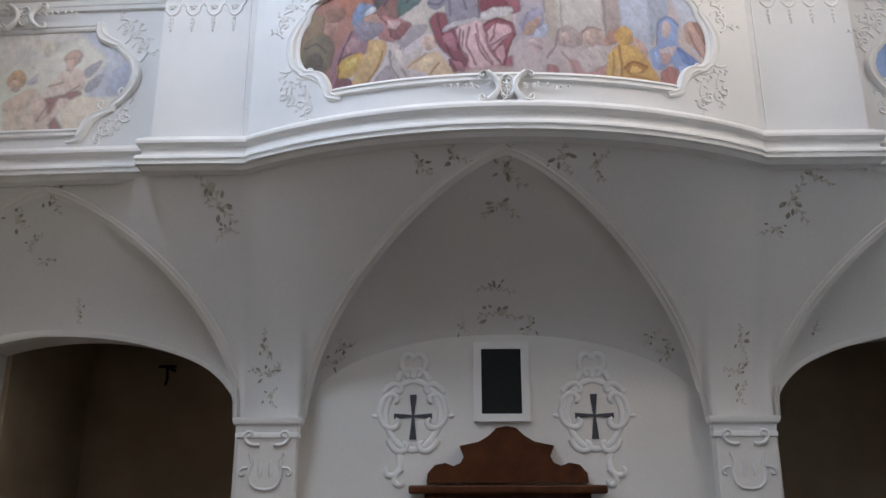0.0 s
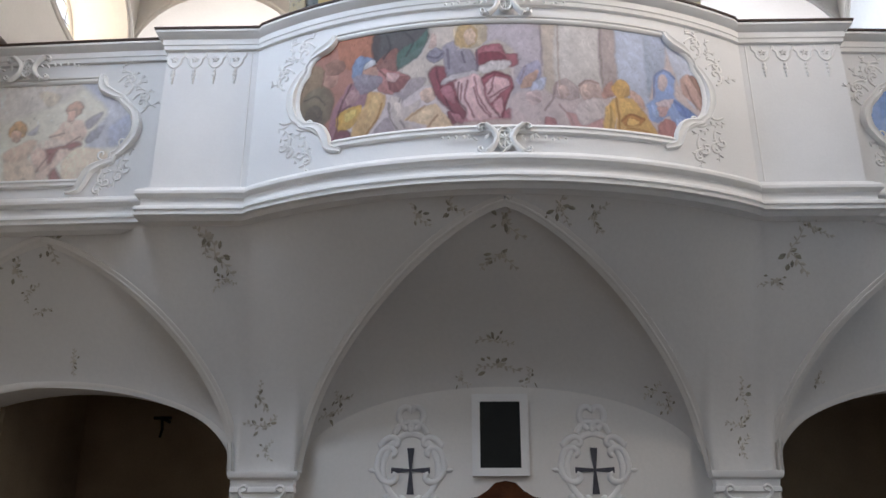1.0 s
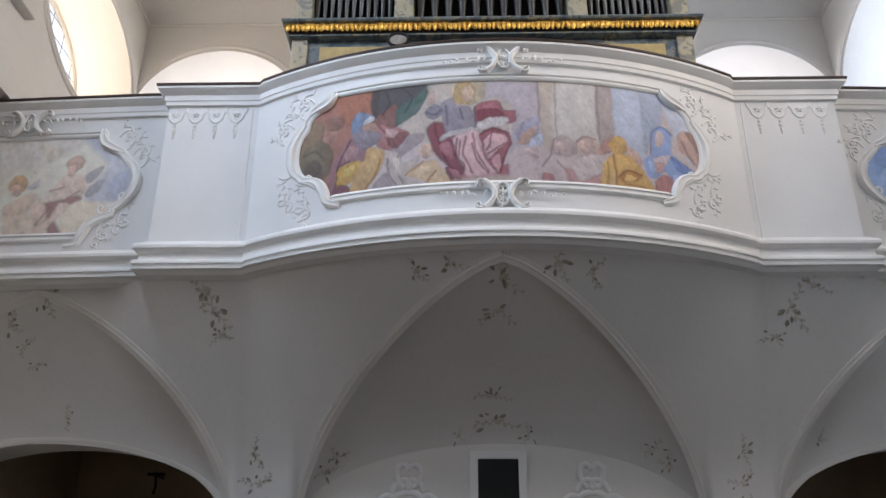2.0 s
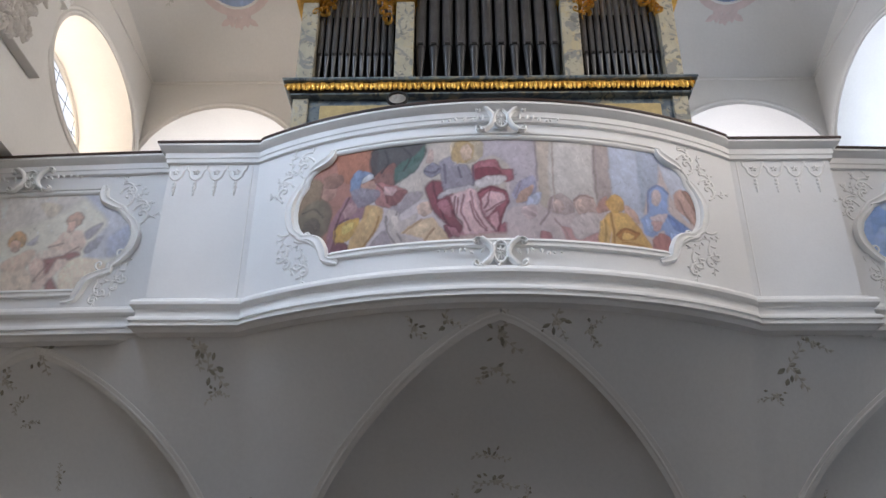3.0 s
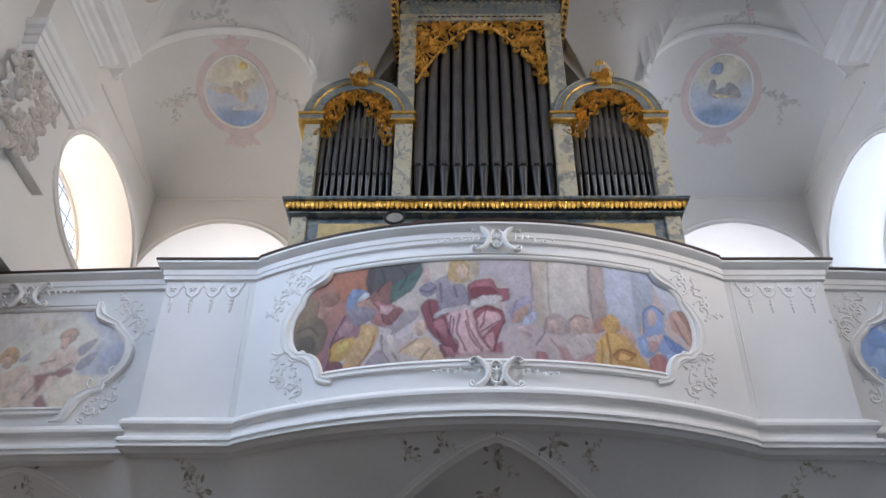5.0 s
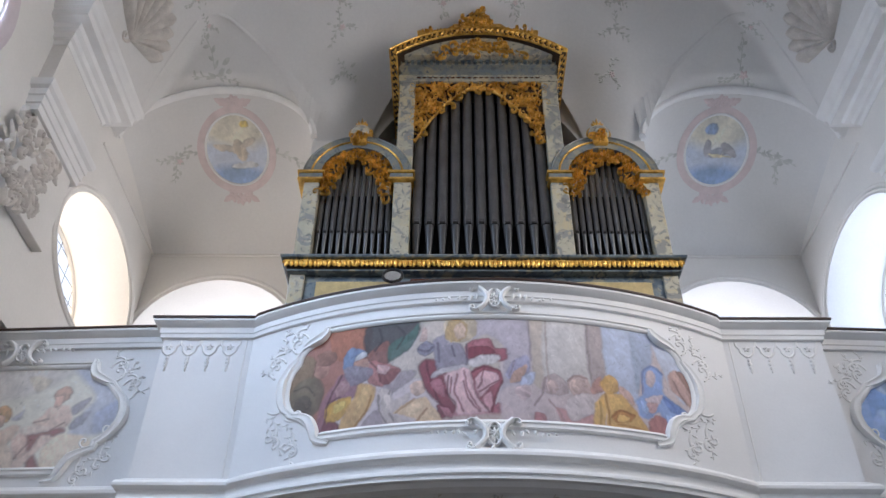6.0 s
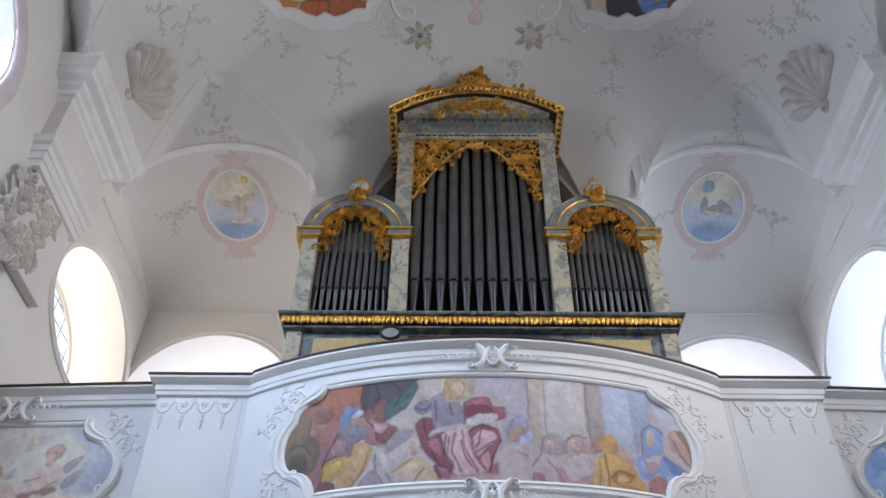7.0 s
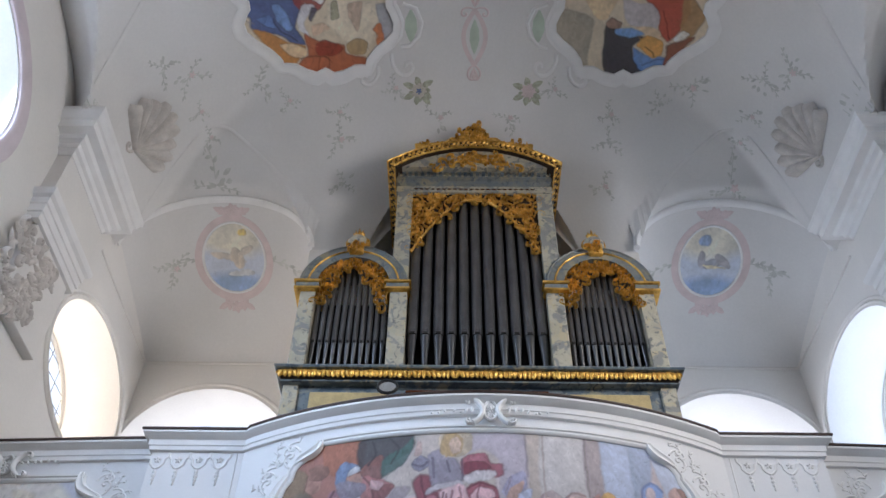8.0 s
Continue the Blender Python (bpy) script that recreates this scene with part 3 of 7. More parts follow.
edges_ = [(lambda s: XL, lambda s: max(BAYS[1][0] - groin(s, 1.95), XL)), (lambda s: BAYS[1][0] + groin(s, 1.95), lambda s: AX - groin(s, 2.0)), (lambda s: AX + groin(s, 2.0), lambda s: BAYS[2][0] - groin(s, 1.95)), (lambda s: min(BAYS[2][0] + groin(s, 1.95), XR), lambda s: XR)]
for lo, hi in edges_:
    grid(bm, lambda a, b: under(lo(b) + (hi(b) - lo(b)) * a, b), 40, NS)
setting("ceiling_gallery", bm, VAULT, "grey shaded groin vault under the organ gallery", 35)


def on_under(a, b, o):
    """The gallery's underside as a surface: metres across, s, and out of the surface."""
    p = under(a, min(max(b, 0.0), 1.0))
    return (p.x, p.y - o * 0.75, p.z - o * 0.65)


for cx, h in BAYS:
    for sgn in (-1, 1):
        pts = [(cx + sgn * groin(i / 40 * APEX, h), i / 40 * APEX) for i in range(41)]
        pts = [p for p in pts if XL < p[0] < XR]
        for w0, hh in ((0.055, 0.006), (0.014, 0.013)):
            bm = bmesh.new()
            rings = []
            for q, (a, b) in enumerate(pts):
                c = Vector(on_under(a, b, 0))
                d = (Vector(on_under(*pts[min(q + 1, len(pts) - 1)], 0)) - Vector(on_under(*pts[max(q - 1, 0)], 0))).normalized()
                nrm = Vector((0, -0.75, -0.65))
                side = d.cross(nrm).normalized()
                nrm = side.cross(d).normalized()
                nrm = nrm if nrm.z < 0 else -nrm
                rings.append([bm.verts.new(c + side * u + nrm * v) for u, v in ((-w0, -0.03), (-w0, hh * 0.8), (-w0 * 0.5, hh), (w0 * 0.5, hh), (w0, hh * 0.8), (w0, -0.03))])
            for r1, r2 in zip(rings, rings[1:]):
                for q in range(5):
                    bm.faces.new((r1[q], r1[q + 1], r2[q + 1], r2[q]))
            tagged(mesh_ob("trim_rib", bm, PLASTER, smooth=50), "plastered groin rib of the gallery vault", "rib", kind="structure")

# wall under the gallery: two open arches, the middle closed
def arch_wall(x0, x1, cx, h):
    """A piece of wall with one arched opening cut from below."""
    pts = [(x0, 0)]
    a = [p for p in arc(cx, 2.7, h, 0.86, 180, 0, 40) if x0 < p[0] < x1]
    if cx - h > x0:
        pts += [(cx - h, 0)]
    else:
        pts = [(x0, a[0][1])]
    pts += a
    if cx + h < x1:
        pts += [(cx + h, 0), (x1, 0)]
    pts += [(x1, 5.3), (x0, 5.3)]
    return pts


setting("wall_west_1", plate(arch_wall(XL, AX - 2.03, AX - 4.37, 1.72), [], 0.45, Matrix.Translation((0, CAP_Y + 0.08, 0))), PLASTER, "white plastered wall with a low open arch", 30)
setting("wall_west_2", plate(arch_wall(AX + 2.03, XR, AX + 4.37, 1.72), [], 0.45, Matrix.Translation((0, CAP_Y + 0.08, 0))), PLASTER, "white plastered wall with a low open arch", 30)
bm = bmesh.new()
box(bm, AX - 2.03, AX + 2.03, WALL_Y, WALL_Y + 0.4, 0, 5.3)
setting("wall_west_3", bm, PLASTER, "white plastered entrance wall under the gallery")
for n, (x0, x1, y0, y1) in enumerate(((XL, XR, 10.9, 11.1), (XL + 0.004, XL + 0.06, 8.92, 10.9), (XR - 0.06, XR - 0.004, 8.92, 10.9))):
    setting("wall_porch_%d" % (n + 1), box(bmesh.new(), x0, x1, y0, y1, 0, 5.0), PORCH, "brown plastered wall of the dark porch")
bm = bmesh.new()
box(bm, XL, XR, 8.92, 11.1, 5.0, 5.3)
setting("ceiling_porch", bm, PORCH, "plastered ceiling of the dark porch")

# ---- entrance pilasters, door, tablet, crosses ----
for s in (-1, 1):
    pil = thing("pilaster", "white plastered pilaster with moulded capital under the gallery vault", "pilaster", (AX + s * 2.31, CAP_Y, 0), "entrance pilasters")
    part("shaft", box(bmesh.new(), -0.29, 0.29, -0.02, 0.1, 0, 2.56, 0.008), PLASTER, pil)
    cap = sweep(bmesh.new(), [(-0.29, 0.08, 2.5, -1, 0), (-0.29, -0.02, 2.5, -1, -1), (0.29, -0.02, 2.5, 1, -1), (0.29, 0.08, 2.5, 1, 0)], [(0, 0), (0.02, 0.01), (0.02, 0.04), (0.01, 0.06), (0.015, 0.12), (0.04, 0.14), (0.05, 0.17), (0.05, 0.20), (-0.05, 0.20), (-0.05, 0)])
    part("capital", cap, STUCCO, pil, smooth=30)

tab = thing("wall_tablet", "black slate tablet in a white moulded frame on the wall", "tablet", (AX - 0.015, WALL_Y, 3.07))
part("slab", box(bmesh.new(), -0.2, 0.2, -0.02, 0.01, -0.325, 0.325), SLATE, tab)
part("frame", plate([(-0.28, -0.40), (0.28, -0.40), (0.28, 0.40), (-0.28, 0.40)], [[(-0.2, -0.325), (0.2, -0.325), (0.2, 0.325), (-0.2, 0.325)]], 0.05, Matrix.Translation((0, -0.045, 0))), STUCCO, tab)

door = thing("door_1", "carved dark walnut door surround with a curved pediment", "door", (AX + 0.02, WALL_Y, 0), kind="structure")
half = [(0.0, 2.62), (0.10, 2.60), (0.17, 2.53), (0.27, 2.47), (0.46, 2.43), (0.42, 2.33), (0.45, 2.27), (0.52, 2.24), (0.60, 2.27), (0.70, 2.25), (0.77, 2.17), (0.78, 2.08)]
outline = half + [(-x, z) for x, z in reversed(half[1:])]
part("pediment", plate(outline, [], 0.1, Matrix.Translation((0, -0.1, 0))), WOOD, door)
part("cornice", box(bmesh.new(), -0.95, 0.95, -0.16, 0, 1.98, 2.06, 0.02), WOOD, door)
part("leaf", box(bmesh.new(), -0.8, 0.8, -0.06, 0, 0, 1.98), WOOD, door)

for s in (-1, 1):
    con = thing("consecration_cross", "dark painted cross in a white stucco cartouche", "cross", (AX + s * 0.90, WALL_Y, 2.72), "consecration crosses")
    arm = [(-0.035, 0.22), (0.035, 0.22), (0.012, 0.02), (0.19, 0.035), (0.19, -0.02), (0.012, -0.005), (0.035, -0.22), (-0.035, -0.22), (-0.012, -0.005), (-0.19, -0.02), (-0.19, 0.035), (-0.012, 0.02)]
    part("cross", plate(arm, [], 0.012, Matrix.Translation((0, -0.012, 0))), CROSS, con)

# ---- organ ----
OY = 7.98
LZ = 8.26
org = thing("pipe_organ", "grey marbled pipe organ with gilded carving and dark tin pipes", "organ")
part("case_base", box(bmesh.new(), AX - 2.30, AX + 2.30, OY - 0.05, 8.6, FLOOR_TOP, 8.07), DARKMARBLE, org, "dark marbled organ plinth")
for x0, x1 in ((-1.98, -1.05), (1.05, 1.98)):
    part("plinth_panel", box(bmesh.new(), AX + x0, AX + x1, OY - 0.075, OY, 7.2, 7.97, 0.01), YELLOW, org, "ochre panel of the plinth")
for x in (-2.30, 2.12):
    part("plinth_pilaster", box(bmesh.new(), AX + x, AX + x + 0.18, OY - 0.09, OY, FLOOR_TOP, 8.07, 0.01), MARBLE, org)
part("console_top", box(bmesh.new(), AX - 0.86, AX + 0.80, OY - 0.15, OY - 0.05, 7.92, 7.955, 0.01), WOOD, org, "brown wooden top of the console")
around = [(AX - 2.3, 8.6, LZ, -1, 0), (AX - 2.3, OY - 0.12, LZ, -1, -1), (AX + 2.3, OY - 0.12, LZ, 1, -1), (AX + 2.3, 8.6, LZ, 1, 0)]
part("ledge", sweep(bmesh.new(), around, [(0.11, 0), (0.115, -0.015), (0.10, -0.035), (0.085, -0.04), (-0.3, -0.04), (-0.3, 0.0)]), DARKMARBLE, org, smooth=30)
# recess shade of the frieze is in this bed's colour
part("frieze_bed", sweep(bmesh.new(), around, [(0.065, -0.042), (0.07, -0.08), (0.055, -0.13), (0.02, -0.165), (-0.3, -0.165), (-0.3, -0.042)]), GILTSHADE, org, "bed of the gilded frieze, near-black for the shade in its recesses", 30)
part("ledge_foot", sweep(bmesh.new(), around, [(0.03, -0.167), (0.03, -0.19), (0.0, -0.20), (-0.3, -0.20), (-0.3, -0.167)]), DARKMARBLE, org, smooth=30)
tongue = bmesh.new()
leaf(tongue, 0, 0.06, radians(-90), 0.12, 0.085, lambda a, b, o: (a, -o, b), 0.035)
leaf(tongue, -0.02, 0.05, radians(-125), 0.08, 0.04, lambda a, b, o: (a, -o, b), 0.03)
leaf(tongue, 0.02, 0.05, radians(-55), 0.08, 0.04, lambda a, b, o: (a, -o, b), 0.03)
first = part("frieze_leaf", tongue, GOLD, org, smooth=60)
for i in range(84):
    x = AX - 2.36 + 4.72 * (i + 0.5) / 84
    ob = first if i == 0 else first.copy()
    if i:
        scene.collection.objects.link(ob)
    ob.location = (x, OY - 0.12 - 0.066, LZ - 0.105)
    ob.rotation_euler = (0, radians(random.uniform(-22, 22)), 0)
    ob.scale = (random.uniform(0.6, 0.95), random.uniform(0.6, 1.1), random.uniform(0.8, 1.1))


def pillar(x0, x1, z1):
    part("pillar", box(bmesh.new(), x0, x1, OY - 0.08, 8.6, LZ, z1, 0.012), MARBLE, org, "ochre-grey marbled pillar")


pillar(AX - 2.30, AX - 2.10, 9.58)
pillar(AX - 1.13, AX - 0.905, 11.595)
pillar(AX + 0.905, AX + 1.13, 11.595)
pillar(AX + 2.10, AX + 2.30, 9.58)
# black blocks put in for the shade inside the case
part("case_shade", box(bmesh.new(), AX - 2.2, AX + 2.2, 8.3, 8.55, LZ, 9.7), BLACK, org, "black block standing in for the shade inside the case")
part("case_shade", box(bmesh.new(), AX - 1.0, AX + 1.0, 8.3, 8.55, 9.7, 11.75), BLACK, org, "black block standing in for the shade inside the case")


def pipes(x0, x1, n, foot_z, top):
    w = (x1 - x0) / n
    for i in range(n):
        x = x0 + w * (i + 0.5)
        u = (i + 0.5) / n * 2 - 1
        r = w * 0.40
        zt = top(u)
        fz = LZ + foot_z
        foot = lathe(bmesh.new(), [(r * 0.2, 0), (r * 0.28, 0.02), (r * 0.92, foot_z - 0.015), (r, foot_z - 0.012)], (x, OY + 0.05, LZ), 14)
        body = lathe(bmesh.new(), [(r, 0.0), (r * 1.02, 0.008), (r, 0.02), (r, zt - fz)], (x, OY + 0.05, fz), 18)
        p = part("pipe", body, PIPE, org, smooth=40)
        part("pipe_foot", foot, FOOT, p, "tin pipe foot, darker in colour than the body", smooth=40)
        h = r * 1.9
        m_ = bmesh.new()
        yv = OY + 0.05 - r
        lipv = [m_.verts.new(q) for q in ((x - r * 0.55, yv + r * 0.16, fz + 0.02), (x + r * 0.55, yv + r * 0.16, fz + 0.02), (x + r * 0.5, yv + r * 0.02, fz + h), (x - r * 0.5, yv + r * 0.02, fz + h), (x - r * 0.55, yv - 0.004, fz + h * 0.5), (x + r * 0.55, yv - 0.004, fz + h * 0.5))]
        m_.faces.new((lipv[0], lipv[1], lipv[5], lipv[4]))
        m_.faces.new((lipv[4], lipv[5], lipv[2], lipv[3]))
        part("pipe_mouth", m_, PIPE, p)
        # black box put in for the shade in the pipe's mouth
        part("mouth_slot_shade", box(bmesh.new(), x - r * 0.5, x + r * 0.5, yv - 0.003, yv + 0.03, fz - 0.004, fz + 0.022), BLACK, p)


pipes(AX - 0.905, AX + 0.905, 11, 0.68, lambda u: 11.57 - 1.06 * abs(u) ** 1.8)
pipes(AX - 2.10, AX - 1.15, 11, 0.55, lambda u: 10.13 - 0.78 * abs(u) ** 1.6)
pipes(AX + 1.15, AX + 2.10, 11, 0.55, lambda u: 10.13 - 0.78 * abs(u) ** 1.6)


def on_case(y0):
    return lambda a, b, o: (a, y0 - o, b)


def carve(inside, x0, x1, z0, z1, step, size, seed, y0):
    """Openwork carving: gilded volutes and leaves over a field."""
    rng = random.Random(seed)
    fn = on_case(y0)
    nx_, nz_ = max(1, round((x1 - x0) / step)), max(1, round((z1 - z0) / step))
    for i in range(nx_):
        for j in range(nz_):
            a = x0 + (x1 - x0) * (i + 0.5 + rng.uniform(-0.25, 0.25)) / nx_
            b = z0 + (z1 - z0) * (j + 0.5 + rng.uniform(-0.25, 0.25)) / nz_
            if not inside(a, b):
                continue
            bm = bmesh.new()
            scroll(bm, a, b, rng.uniform(0, 6.28), size, rng.choice((-1, 1)), fn, size * 0.085, 0.04)
            for k in range(2):
                w = rng.uniform(0, 6.28)
                leaf(bm, a + 0.2 * size * math.cos(w), b + 0.2 * size * math.sin(w), w + rng.uniform(-0.4, 0.4), size * rng.uniform(0.4, 0.65), size * rng.uniform(0.16, 0.26), fn, rng.uniform(0.015, 0.045))
            part("carved_leaf", bm, GOLD, org, smooth=60)


def middle_field(a, b):
    u = abs(a - AX) / 0.905
    return u < 0.98 and 11.46 - 1.12 * u ** 1.8 < b < 11.57


# near-black sheet painted as the shade behind the openwork
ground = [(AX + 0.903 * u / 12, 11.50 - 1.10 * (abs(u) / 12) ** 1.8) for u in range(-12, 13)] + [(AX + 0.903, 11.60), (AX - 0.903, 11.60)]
part("carving_shade", plate(ground, [], 0.02, Matrix.Translation((0, OY - 0.04, 0))), GILTSHADE, org, "near-black sheet for the shade in the gaps of the carving")
carve(middle_field, AX - 0.9, AX + 0.9, 10.34, 11.60, 0.088, 0.118, 5, OY - 0.045)
for q in (-1, 1):
    line = [(AX + q * 0.89 * u / 14, 11.48 - 1.12 * (u / 14) ** 1.8) for u in range(15)]
    part("carved_edge", trim_along(bmesh.new(), line, round_profile(0.014, 0.03, 4), on_case(OY - 0.045)), GOLD, org, smooth=60)
leaf_bm = bmesh.new()
for k in range(5):
    leaf(leaf_bm, AX, 11.44, radians(90 + (k - 2) * 40), 0.17, 0.07, on_case(OY - 0.04), 0.04)
part("carved_clasp", leaf_bm, GOLD, org, smooth=60)

# entablature and pediment of the middle field
part("frieze", box(bmesh.new(), AX - 1.15, AX + 1.15, OY - 0.09, 8.6, 11.59, 11.73, 0.008), MARBLE, org)
bm = bmesh.new()
for i in range(22):
    x = AX - 0.86 + 1.72 * i / 21
    leaf(bm, x - 0.035, 11.66, 0, 0.07, 0.03, on_case(OY - 0.09), 0.012)
part("frieze_ornament", bm, WOOD, org, "small red-brown ornament")
top_st = [(AX - 1.09, 8.6, 11.73, -1, 0), (AX - 1.09, OY - 0.08, 11.73, -1, -1), (AX + 1.09, OY - 0.08, 11.73, 1, -1), (AX + 1.13, 8.6, 11.73, 1, 0)]
part("cove", sweep(bmesh.new(), top_st, [(-0.3, 0), (0.01, 0), (0.02, 0.03), (0.05, 0.07), (0.11, 0.095), (0.11, 0.105), (-0.3, 0.105)]), BLUEMARBLE, org, "blue-grey marbled cove", 30)
for i in range(26):
    x = AX - 1.18 + 2.36 * (i + 0.5) / 26
    part("dentil", box(bmesh.new(), x - 0.025, x + 0.025, OY - 0.245, OY - 0.1, 11.835, 11.87), DARKMARBLE, org)
part("dentil_bed", box(bmesh.new(), AX - 1.2, AX + 1.2, OY - 0.21, 8.6, 11.837, 11.875), MARBLE, org)


def bow(half, top, drop, n=30):
    """The pediment's flat arch, from one end to the other."""
    return [(AX + half * k / n, top - drop * (abs(k) / n) ** 2.1) for k in range(-n, n + 1)]


outer, inner = bow(1.29, 12.47, 0.53), bow(1.17, 12.27, 0.47)
part("tympanum", plate(bow(1.18, 12.29, 0.41), [], 1.6, Matrix.Translation((0, OY - 0.33, 0))), MARBLE, org, "grey marbled tympanum")
# shade between the gilded beads is in the moulding's colour
part("pediment_moulding", plate(outer + inner[::-1], [], 1.75, Matrix.Translation((0, OY - 0.38, 0))), GILTSHADE, org, "arched pediment moulding, near-black for the shade between its gilding", 30)
for top, half, drop, w in ((12.455, 1.285, 0.53, 0.016), (12.30, 1.19, 0.47, 0.012)):
    part("pediment_edge", trim_along(bmesh.new(), bow(half, top, drop), round_profile(w, 0.03, 4), on_case(OY - 0.38)), GOLD, org, smooth=60)
mid = bow(1.24, 12.375, 0.50, 34)
for i in range(0, 68):
    p = mid[i]
    bm = leaf(bmesh.new(), p[0], p[1] - 0.005, math.atan2(mid[i + 1][1] - p[1], mid[i + 1][0] - p[0]) + random.uniform(0.6, 1.2) * (1 if i % 2 else -1), 0.085, 0.055, on_case(OY - 0.38), 0.035)
    part("bead", bm, GOLD, org, smooth=60)
for q in (-1, 1):
    below = lambda a, b, o: (AX + q * b, a, 11.80 + (b - 1.17) * 1.1 - o)
    for b in (1.178, 1.282):
        part("hood_edge", trim_along(bmesh.new(), [(OY - 0.38 + 1.74 * k / 20, b) for k in range(21)], round_profile(0.014, 0.025, 4), below), GOLD, org, smooth=60)
    for k in range(30):
        part("hood_bead", leaf(bmesh.new(), OY - 0.36 + 1.70 * k / 30, 1.23, random.uniform(0.5, 1.1) * (1 if k % 2 else -1), 0.07, 0.05, below, 0.035), GOLD, org, smooth=60)
carve(lambda a, b: (abs(a - AX) / 0.76) ** 1.4 + (b - 11.88) / 0.31 < 1, AX - 0.76, AX + 0.76, 11.89, 12.18, 0.10, 0.12, 8, OY - 0.335)
# crown
part("crown_foot", plate([(AX - 0.88, 12.26), (AX - 0.90, 12.41), (AX - 0.86, 12.43), (AX - 0.76, 12.41), (AX - 0.44, 12.48), (AX - 0.345, 12.58), (AX + 0.345, 12.58), (AX + 0.44, 12.48), (AX + 0.76, 12.41), (AX + 0.86, 12.43), (AX + 0.90, 12.41), (AX + 0.88, 12.26), (AX, 12.44)], [], 0.16, Matrix.Translation((0, OY - 0.36, 0))), GOLD, org, "gilded scrolled crown foot")
# near-black body gives the crown's carving its shaded gaps
part("crown_body", plate([(AX - 0.24, 12.58), (AX - 0.19, 12.66), (AX - 0.17, 12.78), (AX - 0.12, 12.83), (AX - 0.06, 12.85), (AX - 0.03, 12.89), (AX, 12.92), (AX + 0.03, 12.89), (AX + 0.06, 12.85), (AX + 0.12, 12.83), (AX + 0.17, 12.78), (AX + 0.19, 12.66), (AX + 0.24, 12.58)], [], 0.12, Matrix.Translation((0, OY - 0.36, 0))), GILTSHADE, org)
carve(lambda a, b: abs(a - AX) < 0.24 - (b - 12.5) * 0.35, AX - 0.24, AX + 0.24, 12.50, 12.86, 0.065, 0.10, 9, OY - 0.36)
for q in (-1, 1):
    carve(lambda a, b: True, AX + q * 0.55 - 0.28, AX + q * 0.55 + 0.28, 12.38, 12.46, 0.09, 0.08, 12 + q, OY - 0.36)

# side towers
for q in (-1, 1):
    cx = AX + q * 1.625
    out, ins = arc(cx, 9.70, 0.70, 0.70, 180, 0, 30), arc(cx, 9.70, 0.48, 0.50, 180, 0, 30)
    part("tower_arch", plate(out + ins[::-1], [], 0.55, Matrix.Translation((0, OY - 0.10, 0))), BLUEMARBLE, org, "blue-grey marbled tower arch", 30)
    part("tower_arch_gilding", trim_along(bmesh.new(), arc(cx, 9.70, 0.60, 0.61, 172, 8, 30), round_profile(0.014, 0.02, 4), on_case(OY - 0.10)), GOLD, org, smooth=60)
    part("tower_arch_edge", trim_along(bmesh.new(), arc(cx, 9.70, 0.70, 0.70, 178, 2, 30), round_profile(0.02, 0.03, 4), on_case(OY - 0.09)), BLUEMARBLE, org, smooth=60)
    for x0, x1 in ((cx - 0.74, cx - 0.44), (cx + 0.44, cx + 0.74)):
        for z0, z1, g, mt in ((9.69, 9.73, 0.045, GOLD), (9.61, 9.69, 0.02, BLUEMARBLE), (9.575, 9.61, 0.035, GOLD)):
            part("tower_cornice", box(bmesh.new(), x0 - g + 0.02, x1 + g - 0.02, OY - 0.12 - g, 8.5, z0, z1, 0.006), mt, org)

    def tower_field(a, b):
        u = abs(a - cx) / 0.475
        return u < 0.97 and b > 9.24 and 10.04 - 0.80 * u ** 1.55 < b < 9.78 + 0.42 * (1 - u * u) ** 0.5

    carve(tower_field, cx - 0.475, cx + 0.475, 9.22, 10.22, 0.066, 0.092, 21 + q, OY - 0.06)
    part("finial_block", box(bmesh.new(), cx - 0.10, cx + 0.10, OY - 0.17, OY + 0.05, 10.24, 10.40, 0.03), GOLD, org, "gilded finial block")
    bm = lathe(bmesh.new(), [(0.06, -0.12), (0.115, -0.09), (0.148, -0.03), (0.15, 0.03), (0.12, 0.09), (0.07, 0.125), (0.02, 0.135)], (cx, OY - 0.04, 10.50), 24)
    part("finial_orb", bm, MARBLE, org, "ochre marbled finial orb", 60)
    bm = bmesh.new()
    ring = [(cx + 0.158 * math.cos(radians(w)), 10.50 + 0.135 * math.sin(radians(w))) for w in range(0, 360, 15)]
    trim_along(bm, ring, round_profile(0.012, 0.025, 5), on_case(OY - 0.06), True)
    part("finial_ring", bm, GOLD, org, smooth=60)
    carve(lambda a, b: True, cx - 0.09, cx + 0.09, 10.28, 10.40, 0.07, 0.09, 41 + q, OY - 0.17)
    bm = bmesh.new()
    for k in range(5):
        leaf(bm, cx + 0.012 * (k - 2), 10.62, radians(90 + (2 - k) * 16), 0.20 - 0.045 * abs(k - 2), 0.045, on_case(OY - 0.06), 0.03)
    part("finial_crown", bm, GOLD, org, smooth=60)

mir = thing("round_mirror", "round organist mirror in a dark frame on the organ plinth", "mirror", (AX - 1.055, OY - 0.30, 7.885))
m = Matrix.Rotation(radians(-14), 4, "X")
part("glass", plate(ellipse(0, 0, 0.105, 0.105, 32), [], 0.012, m), MIRROR, mir, "silvered glass")
bm = trim_along(bmesh.new(), ellipse(0, 0, 0.112, 0.112, 32), round_profile(0.016, 0.02, 4), lambda a, b, o: tuple(m @ Vector((a, -o, b))), True)
part("frame", bm, BLACK, mir, "dark round frame", 60)
